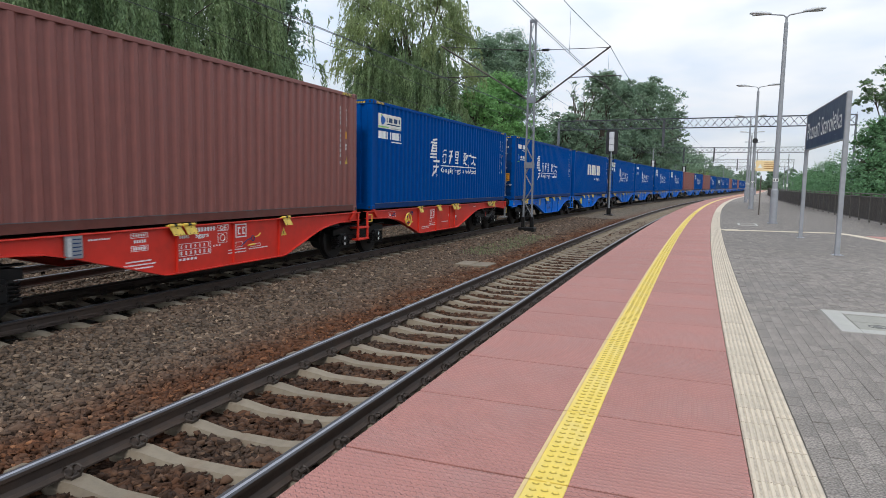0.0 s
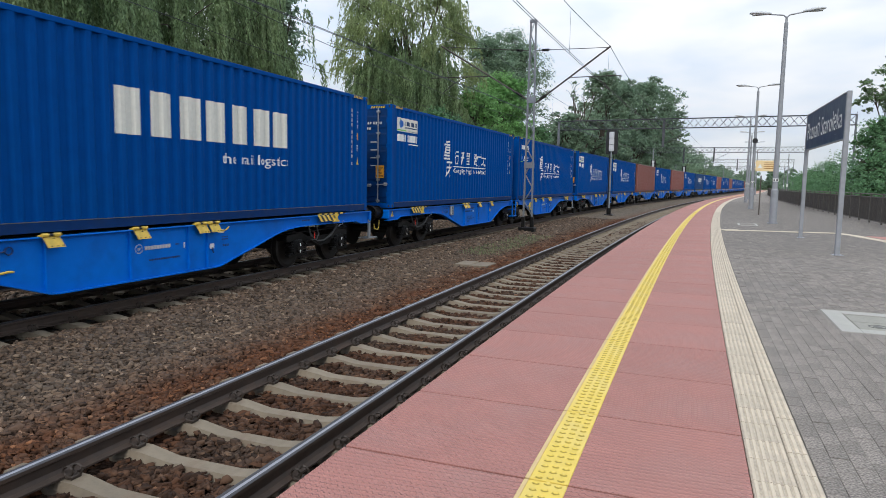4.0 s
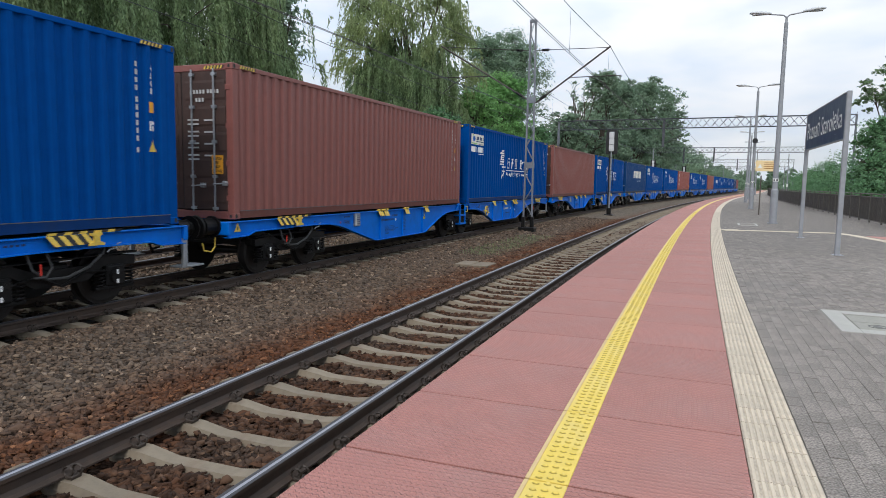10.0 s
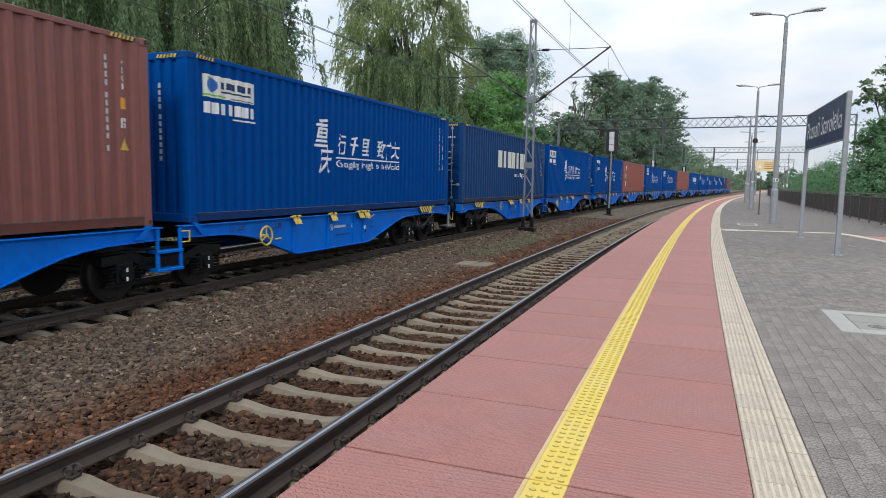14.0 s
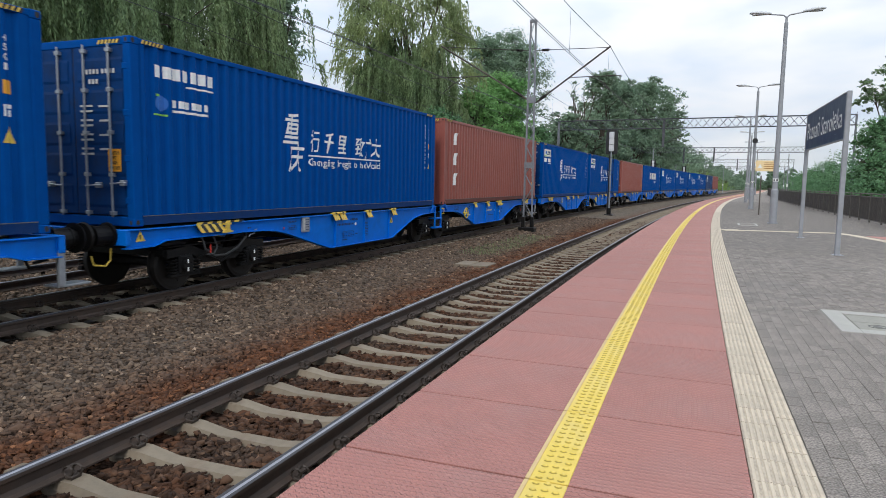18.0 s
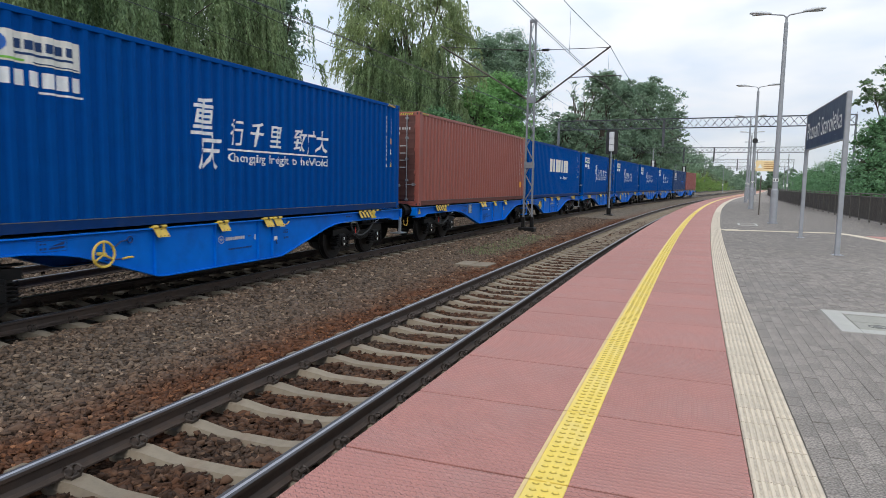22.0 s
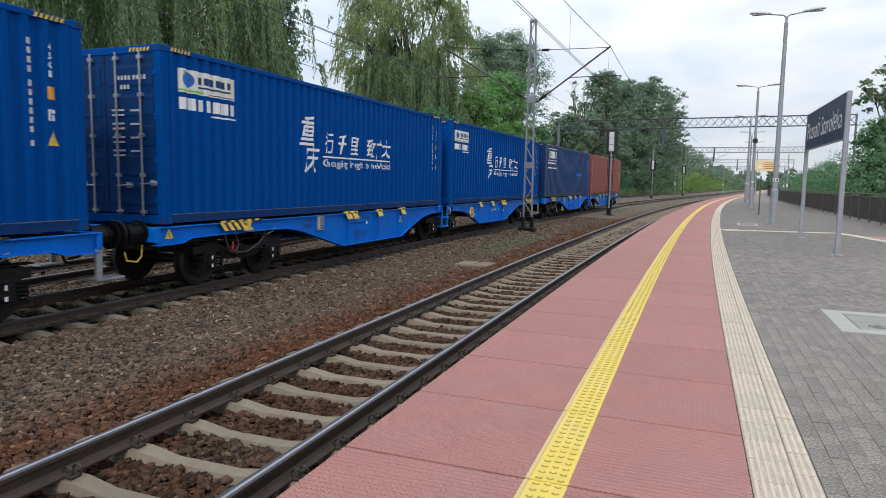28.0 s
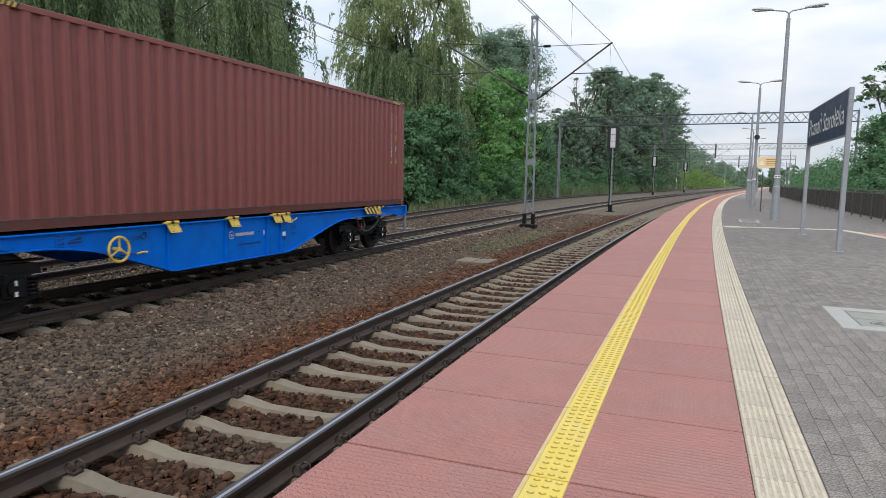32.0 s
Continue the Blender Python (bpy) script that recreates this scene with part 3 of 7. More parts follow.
def build_track(off, s0, s1, n_first, n_parts, label, clips, pitch=0.6):
    tr = thing("railway_track", label, "track", "parallel tracks", "structure")
    o = off if callable(off) else (lambda s: off)
    for side in (-0.7525, 0.7525):
        sweep_rail("rail", (lambda s, d=side: o(s) + d), s0, s1, 1.0, tr)
    s, k, far = n_first, 0, Shape()
    rest = []
    while s < s1:
        m = on_line(s, float(o(s)), 0)
        jit = random.uniform(-0.012, 0.012)
        if k < n_parts:
            ob = new("sleeper", SLEEPER)
            ob.parent, ob.matrix_basis = tr, m @ pose(jit, 0, random.uniform(-0.004, 0.004), 0, 0, random.uniform(-0.5, 0.5))
            if 6 < k < clips:
                for y in (-0.855, -0.65, 0.65, 0.855):
                    c = new("rail_clip", CLIP)
                    c.parent = tr
                    c.matrix_basis = m @ pose(0, y, -0.155, 0, 0, 0 if y in (-0.855, 0.65) else 180)
            k += 1
        elif s > 0:
            rest.append(m)
        s += pitch
    for m in rest:
        far.add([m @ Vector((x, y, z)) for z in (-0.3, -0.19) for y in (-1.3, 1.3) for x in (-0.1, 0.1)],
                [(4, 5, 7, 6), (0, 1, 5, 4), (0, 4, 6, 2), (1, 3, 7, 5), (2, 6, 7, 3)])
    if rest:
        tagged(part("distant_sleepers", far, M_CONC, tr), kind="stuff")
    return tr


build_track(NEAR, -20, 330, 3.293 - 12.6, 130, "steel rails on concrete sleepers beside the platform", 60)
build_track(FAR, -20, 420, 6.28 - 0.622 * 29, 130, "steel rails on concrete sleepers under the goods train", 60, 0.622)
build_track(off3, -20, 330, 400.0, 0, "rusty rails of the outer track by the bushes", 0)

# ---------------------------------------------------------------- platform
plat = thing("platform", "red and grey paved island platform with tactile strips", "platform", "", "structure")


def right_edge(s):
    return float(np.interp(s, [0, 31.7, 48.6, 65.5, 137, 300], [10.6, 10.28, 9.8, 9.17, 6.4, 5.4]))


body = strip("platform_body", lambda s: [(EDGE + 0.12, -0.75), (EDGE + 0.12, 0.30), (EDGE + 0.02, 0.30), (EDGE + 0.02, PLAT_Z - 0.095), (G0, PLAT_Z - 0.095), (G0 + 0.02, PLAT_Z - 0.02), (right_edge(s) + 0.6, PLAT_Z - 0.02), (right_edge(s) + 0.6, -0.75)],
             -12, 300, 2.0, M_DEEP, plat)
strip("paver_bed", lambda s: [(G1 + 0.003, PLAT_Z - 0.006), (right_edge(s) + 0.6, PLAT_Z - 0.006)], -12, 16, 2.0, M_JOINT, plat)
strip("paver_bed", lambda s: [(G1 + 0.003, PLAT_Z - 0.01), (right_edge(s) + 0.6, PLAT_Z - 0.01)], 16, 300, 2.0, M_JOINT, plat)


def slab_mesh(w0, w1, z, length, material, c=0.003):
    sh = Shape()
    sh.cbox(0.011, length - 0.011, w0, w1, z - 0.09, z, c)
    return sh.mesh("slab", material)


# red slabs, each with its yellow tactile band
PITCH = 1.08
S_FIRST = 3.17 - 14 * PITCH


def red_mat():
    """Red concrete with a pressed chevron relief."""
    m = M_RED.copy()
    m.name = "red_chevron_concrete"
    n, l = m.node_tree.nodes, m.node_tree.links
    b = n["Principled BSDF"]
    tc = n.new("ShaderNodeTexCoord")
    sep = n.new("ShaderNodeSeparateXYZ")
    l.new(tc.outputs["Object"], sep.inputs[0])

    def math_node(op, a, bb):
        q = n.new("ShaderNodeMath")
        q.operation = op
        for i, v in enumerate((a, bb)):
            if isinstance(v, (int, float)):
                q.inputs[i].default_value = v
            elif v is not None:
                l.new(v, q.inputs[i])
        return q.outputs[0]
    tri = math_node("PINGPONG", math_node("MULTIPLY", sep.outputs["Y"], 1.0), 0.016)
    wave = math_node("SINE", math_node("MULTIPLY", math_node("ADD", sep.outputs["X"], math_node("MULTIPLY", tri, 1.1)), 2 * math.pi / 0.042), None)
    ridge = math_node("SMOOTH_MAX", wave, 0.1)
    bp = n.new("ShaderNodeBump")
    bp.inputs["Strength"].default_value, bp.inputs["Distance"].default_value = 1.0, 0.009
    l.new(ridge, bp.inputs["Height"])
    l.new(bp.outputs["Normal"], b.inputs["Normal"])
    old = b.inputs["Base Color"].links[0].from_socket
    # shade painted into the relief's grooves, to strengthen the weak bump
    groove_shade = n.new("ShaderNodeMix")
    groove_shade.data_type, groove_shade.blend_type = "RGBA", "MULTIPLY"
    gr = n.new("ShaderNodeMapRange")
    gr.inputs["From Min"].default_value, gr.inputs["From Max"].default_value = 0.55, 0.1
    gr.inputs["To Max"].default_value = 0.3
    l.new(ridge, gr.inputs["Value"])
    l.new(gr.outputs["Result"], groove_shade.inputs["Factor"])
    l.new(old, groove_shade.inputs[6])
    groove_shade.inputs[7].default_value = (0.45, 0.4, 0.42, 1)
    l.new(groove_shade.outputs[2], b.inputs["Base Color"])
    return m


M_REDC = red_mat()
SLAB_L = slab_mesh(-Y0, -EDGE, 0, PITCH, M_REDC)
SLAB_R = slab_mesh(-(G0 - 0.005), -Y1, 0, PITCH, M_REDC)
band = Shape()
band.cbox(0.009, PITCH - 0.009, -Y1, -Y0 - 0.022, -0.09, 0.003, 0.004)
band.box(0.009, PITCH - 0.009, -Y0 - 0.022, -Y0, -0.09, 0.0015, 1)
for row, oy in enumerate((-Y0 - 0.068, -Y0 - 0.124, -Y0 - 0.18)):
    for i in range(15):
        cx, r = 0.036 + 0.072 * i + (0.01 if row == 1 else 0), 0.018
        if cx > PITCH - 0.025:
            continue
        ring_pts = [(cx + r * math.cos(a), oy + r * math.sin(a), 0.003) for a in [j * math.pi / 4 for j in range(8)]]
        top_pts = [(cx + 0.6 * r * math.cos(a), oy + 0.6 * r * math.sin(a), 0.0105) for a in [j * math.pi / 4 for j in range(8)]]
        # a crescent of painted shade along one side of the dome
        arc = [math.pi * (0.62 + 0.76 * j / 5) for j in range(6)]
        band.add([(cx + q_ * math.cos(a), oy + q_ * math.sin(a), 0.0045 if q_ > r else 0.0075) for q_ in (r * 0.86, r * 1.25) for a in arc],
                 [(j, j + 1, j + 7, j + 6) for j in range(5)], 2)
        band.add(ring_pts + top_pts, [(j, (j + 1) % 8, 8 + (j + 1) % 8, 8 + j) for j in range(8)] + [tuple(range(8, 16))])
BAND = band.mesh("tactile_band", [M_TACT, M_TACTOLD, M_TACTSHADE])
plain = Shape()
plain.cbox(0.009, PITCH - 0.009, -Y1, -Y0 - 0.022, -0.09, 0.003, 0.004)
plain.box(0.009, PITCH - 0.009, -Y0 - 0.022, -Y0, -0.09, 0.0015, 1)
BAND_FAR = plain.mesh("tactile_band", [M_TACT, M_TACTOLD])
for i in range(119):
    s = S_FIRST + i * PITCH
    for nm, me in (("red_slab", SLAB_L), ("red_slab", SLAB_R), ("tactile_band", BAND if i < 52 else BAND_FAR)):
        ob = new(nm, me)
        ob.parent = plat
        ob.matrix_basis = on_line(s + PITCH / 2, 0, PLAT_Z + random.uniform(-0.0012, 0.0012)) @ pose(-PITCH / 2, 0, 0)
S_END = S_FIRST + 119 * PITCH
strip("far_red_paving", [(EDGE, PLAT_Z - 0.05), (EDGE, PLAT_Z), (Y0, PLAT_Z)], S_END, 300, 2.0, M_RED, plat)
strip("far_red_paving", [(Y1, PLAT_Z), (G0, PLAT_Z)], S_END, 300, 2.0, M_RED, plat)
strip("far_tactile_band", [(Y0, PLAT_Z + 0.003), (Y1, PLAT_Z + 0.003)], S_END, 300, 2.0, M_TACT, plat)

# cream guide tiles with ribs along the line
def guide_tile(w0, w1, ribs):
    sh = Shape()
    sh.cbox(0.003, 0.297, w0, w1, -0.08, 0.001, 0.004, 1)
    wid = (w1 - w0) / ribs
    for i in range(ribs):
        c = w0 + wid * (i + 0.5)
        sh.prism([(c - wid * 0.34, 0.001), (c - wid * 0.2, 0.007), (c + wid * 0.2, 0.007), (c + wid * 0.34, 0.001)], "x", 0.004, 0.296)
    return sh.mesh("guide_tile", [M_CREAM, M_GROOVE])


TILE_A, TILE_B = guide_tile(-(G0 + 0.215), -G0, 6), guide_tile(-G1, -(G0 + 0.218), 3)
for i in range(178):
    for me, d in ((TILE_A, 0.0), (TILE_B, 0.17)):
        s = -12.0 + i * 0.3 + d
        ob = new("guide_tile", me)
        ob.parent = plat
        ob.matrix_basis = on_line(s + 0.15, 0, PLAT_Z + random.uniform(-0.001, 0.001)) @ pose(-0.15, 0, 0)
strip("far_guide_strip", [(G0, PLAT_Z + 0.004), (G1, PLAT_Z + 0.004)], -12.0 + 178 * 0.3, 300, 2.0, M_CREAM, plat)
tagged(strip("far_grey_paving", lambda s: [(G1 + 0.005, PLAT_Z - 0.004), (right_edge(s) + 0.55, PLAT_Z - 0.004)], 70, 300, 2.0, M_PAVE, plat), kind="stuff")

# grey pavers in running bond, long side along the line
MAN_S0, MAN_S1, MAN_O0, MAN_O1 = 7.88, 9.2, 4.92, 6.3
PL, PW = 0.2, 0.1
one = Shape()
one.cbox(0.001, PL - 0.001, -PW + 0.001, -0.001, -0.07, 0, 0.002)
PAVER = one.mesh("paver", M_PAVE)
pv, pf, made = [], [], 0
row = 0
o = G1 + 0.006
while o < 10.6:
    s = -9.0 + (PL / 2 if row % 2 else 0)
    while s < 70:
        inside = MAN_S0 - PL < s < MAN_S1 and MAN_O0 - PW < o < MAN_O1
        cross = 24.0 + (o - G1) * 0.28 - PL < s < 24.35 + (o - G1) * 0.28 and o < 7.7
        if not inside and not cross and o < right_edge(s) + 0.4:
            dz = random.uniform(-0.0022, 0.0022)
            if made < 300 and 3.2 + (o - 4) * 0.7 < s < 8.5:
                ob = new("paver", PAVER)
                ob.parent = plat
                ob.matrix_basis = on_line(s, o, PLAT_Z + dz) @ pose(0, 0, 0)
                made += 1
            else:
                k = len(pv)
                if s > 16 or s < 2:
                    pv += [at(s + 0.003, o + 0.003, PLAT_Z + dz), at(s + PL - 0.003, o + 0.003, PLAT_Z + dz), at(s + PL - 0.003, o + PW - 0.003, PLAT_Z + dz), at(s + 0.003, o + PW - 0.003, PLAT_Z + dz)]
                    pf.append((k, k + 1, k + 2, k + 3))
                    s += PL
                    continue
                b_ = 0.0015
                for zz, e in ((PLAT_Z + dz - 0.02, 0.001), (PLAT_Z + dz - b_, 0.001), (PLAT_Z + dz, 0.001 + b_)):
                    pv += [at(s + e, o + e, zz), at(s + PL - e, o + e, zz), at(s + PL - e, o + PW - e, zz), at(s + e, o + PW - e, zz)]
                for q in (0, 4):
                    pf += [(k + q + a, k + q + (a + 1) % 4, k + q + 4 + (a + 1) % 4, k + q + 4 + a) for a in range(4)]
                pf.append((k + 8, k + 9, k + 10, k + 11))
        s += PL
    o += PW
    row += 1
tagged(new("grey_paving", quick_mesh("grey_paving", pv, pf, M_PAVE)), kind="stuff").parent = plat

# manhole frame and cover
mh = thing("manhole_cover", "pale concrete manhole cover with an iron ring, set in grey pavers", "manhole")
mm = on_line(MAN_S0, MAN_O0, PLAT_Z + 0.002)
mh.matrix_basis = mm
LNG, WID = MAN_S1 - MAN_S0, MAN_O1 - MAN_O0
fr = Shape()
for x0, x1, y0, y1 in ((0, LNG, -0.2, 0), (0, LNG, -WID, -WID + 0.2), (0, 0.2, -WID + 0.2, -0.2), (LNG - 0.2, LNG, -WID + 0.2, -0.2)):
    fr.cbox(x0, x1, y0, y1, -0.1, 0.002, 0.004)
part("frame", fr, M_COVER, mh)
cut = Shape()
for x0, x1, y0, y1 in ((-0.2, LNG + 0.2, 0.0, 0.1), (-0.2, LNG + 0.2, -WID - 0.1, -WID), (-0.2, 0.0, -WID, 0.0), (LNG, LNG + 0.2, -WID, 0.0)):
    cut.box(x0, x1, y0, y1, -0.05, -0.004)
part("cut_pavers", cut, M_PAVE, mh)
for i in range(2):
    lid = Shape()
    x0 = 0.215 + i * (LNG - 0.43) / 2
    lid.cbox(x0, x0 + (LNG - 0.43) / 2 - 0.012, -WID + 0.215, -0.215, -0.1, -0.004, 0.006)
    lo = part("lid", lid, M_LID, mh)
    if i:
        continue
    hd = Shape()
    hd.ring((x0 + (LNG - 0.43) / 4, -0.42, -0.006), (0, 0, 1), 0.085, 0.007, 16, 5)
    hd.cyl((x0 + (LNG - 0.43) / 4, -0.42, -0.012), (x0 + (LNG - 0.43) / 4, -0.42, -0.003), 0.045, n=12)
    part("lifting_ring", hd, M_IRON, lo)

# cross strip of cream tiles and the red corner beyond it
def flat_tiles(points, width):
    for (sa, oa), (sb, ob_) in zip(points[:-1], points[1:]):
        pa, pb = Vector(at(sa, oa)), Vector(at(sb, ob_))
        d = (pb - pa)
        cnt = max(1, round(d.length / 0.3))
        ang = math.degrees(math.atan2(d.y, d.x))
        sh = Shape()
        sh.cbox(0.003, d.length / cnt - 0.003, -width / 2, width / 2, -0.06, 0.006, 0.004)
        me = sh.mesh("guide_tile", M_CREAM)
        for i in range(cnt):
            p = pa + d * (i / cnt)
            t = new("guide_tile", me)
            t.parent = plat
            t.matrix_basis = pose(p.x, p.y, PLAT_Z + 0.0, 0, 0, ang)


flat_tiles([(24.6, 4.1), (24.8, 4.7)], 0.7)
flat_tiles([(24.75, 4.72), (25.3, 7.64), (24.3, 8.0), (19.0, 9.0)], 0.3)
ic = thing("inspection_cover", "narrow pale-framed inspection cover set in grey pavers", "manhole")
ic.matrix_basis = on_line(27.9, 4.72, PLAT_Z + 0.003)
for x0, x1, y0, y1 in ((0, 1.7, -0.09, 0), (0, 1.7, -0.72, -0.63), (0, 0.1, -0.63, -0.09), (1.6, 1.7, -0.63, -0.09)):
    fr = Shape()
    fr.cbox(x0, x1, y0, y1, -0.08, 0.004, 0.003)
    part("frame_bar", fr, M_COVER, ic)
for i in range(2):
    lid = Shape()
    lid.cbox(0.11 + i * 0.745, 0.845 + i * 0.745, -0.622, -0.098, -0.08, 0.002, 0.004)
    part("lid", lid, M_PAVE, ic)
rp = Shape()
rp.add([at(24.2, 8.25, PLAT_Z + 0.006), at(19.1, 9.25, PLAT_Z + 0.006), at(19.1, 10.2, PLAT_Z + 0.006), at(24.2, 10.1, PLAT_Z + 0.006)], [(0, 1, 2, 3)])
part("red_paving", rp, M_RED, plat)

# ---------------------------------------------------------------- writing
def letters(body, size, align="LEFT", bold=0.0, shear=0.0):
    """Flat outlines of a text, as (vertices, faces) in its own x and y."""
    c = bpy.data.curves.new("writing", "FONT")
    c.body, c.size, c.align_x, c.offset, c.shear, c.resolution_u = body, size, align, bold, shear, 3
    ob = bpy.data.objects.new("writing", c)
    scene.collection.objects.link(ob)
    me = ob.to_mesh()
    vs, fs = [tuple(v.co) for v in me.vertices], [tuple(p.vertices) for p in me.polygons]
    ob.to_mesh_clear()
    bpy.data.objects.remove(ob)
    return vs, fs


# corrugation of a container's side: outer flat, slope, inner flat, slope
CP, CF, CS, CD = 0.278, 0.082, 0.057, 0.044
C_X0, C_X1 = 0.2, 11.99


def breaks(x0=C_X0, x1=C_X1):
    out, x = [], x0
    while x < x1:
        out += [(x, 0.0), (x + CF, 0.0), (x + CF + CS, CD), (x + 2 * CF + CS, CD)]
        x += CP
    return [(a, d) for a, d in out if a < x1] + [(x1, 0.0)]


BRK = breaks()
BRK_X, BRK_D = [b[0] for b in BRK], [b[1] for b in BRK]
Y_OUT = -1.207


def draped(name, vs, fs, material, lift=0.004):
    """Paint on the corrugated side: cut at every bend and laid on the metal. vs are (x, z) pairs."""
    bm = bmesh.new()
    bv = [bm.verts.new((x, 0, z)) for x, z in vs]
    for f in fs:
        try:
            bm.faces.new([bv[i] for i in f])
        except ValueError:
            pass
    x0, x1 = min(v[0] for v in vs), max(v[0] for v in vs)
    for x in BRK_X:
        if x0 < x < x1:
            bmesh.ops.bisect_plane(bm, geom=bm.verts[:] + bm.edges[:] + bm.faces[:], plane_co=(x, 0, 0), plane_no=(1, 0, 0), dist=1e-5)
    for v in bm.verts:
        v.co.y = Y_OUT + float(np.interp(v.co.x, BRK_X, BRK_D)) - lift
    for f in bm.faces:
        f.normal_update()
        if f.normal.y > 0:
            f.normal_flip()
    me = bpy.data.meshes.new(name)
    bm.to_mesh(me)
    bm.free()
    me.materials.append(material)
    return me


def text_at(body, x, z, size, width=None, bold=0.0, shear=0.0, squeeze=1.0):
    """Letters with their lower left corner at (x, z), stretched to a width."""
    vs, fs = letters(body, size, "LEFT", bold, shear)
    a, b = min(v[0] for v in vs), max(v[0] for v in vs)
    k = (width / (b - a)) if width else squeeze
    return [(x + (v[0] - a) * k, z + v[1]) for v in vs], fs


def rects(items):
    vs, fs = [], []
    for x0, x1, z0, z1 in items:
        k = len(vs)
        vs += [(x0, z0), (x1, z0), (x1, z1), (x0, z1)]
        fs.append((k, k + 1, k + 2, k + 3))
    return vs, fs


def join(*parts_):
    vs, fs = [], []
    for v, f in parts_:
        k = len(vs)
        vs += v
        fs += [tuple(i + k for i in q) for q in f]
    return vs, fs


def block_word(name, x0, x1, z0, z1, cells, material):
    """A brand name as plain upright blocks, one mesh to each letter."""
    w = (x1 - x0) / cells
    return tuple(draped(name, *rects([(x0 + i * w + w * 0.14, x0 + i * w + w * 0.86, z0, z1)]), material) for i in range(cells))


ZB, CH, CL = 1.186, 2.896, 12.192


def slogan():
    return join(text_at("重", 3.95, 2.75 - ZB, 0.72, 0.58, 0.008, 0.22), text_at("庆", 4.08, 2.17 - ZB, 0.66, 0.6, 0.009, 0.22),
                text_at("行", 4.92, 2.62 - ZB, 0.52, 0.44, 0.004, 0.22), text_at("千", 5.5, 2.62 - ZB, 0.52, 0.48, 0.007, 0.22),
                text_at("里", 6.14, 2.62 - ZB, 0.5, 0.42, 0.006, 0.15), text_at("致", 6.98, 2.6 - ZB, 0.52, 0.48, 0.004, 0.22),
                text_at("广", 7.46, 2.56 - ZB, 0.56, 0.42, 0.007, 0.25), text_at("大", 7.84, 2.62 - ZB, 0.52, 0.5, 0.008, 0.22),
                rects([(4.88, 8.3, 2.47 - ZB, 2.505 - ZB)]),
                text_at("Chongqing Freight to the World", 4.88, 2.27 - ZB, 0.235, 3.42, 0.002))


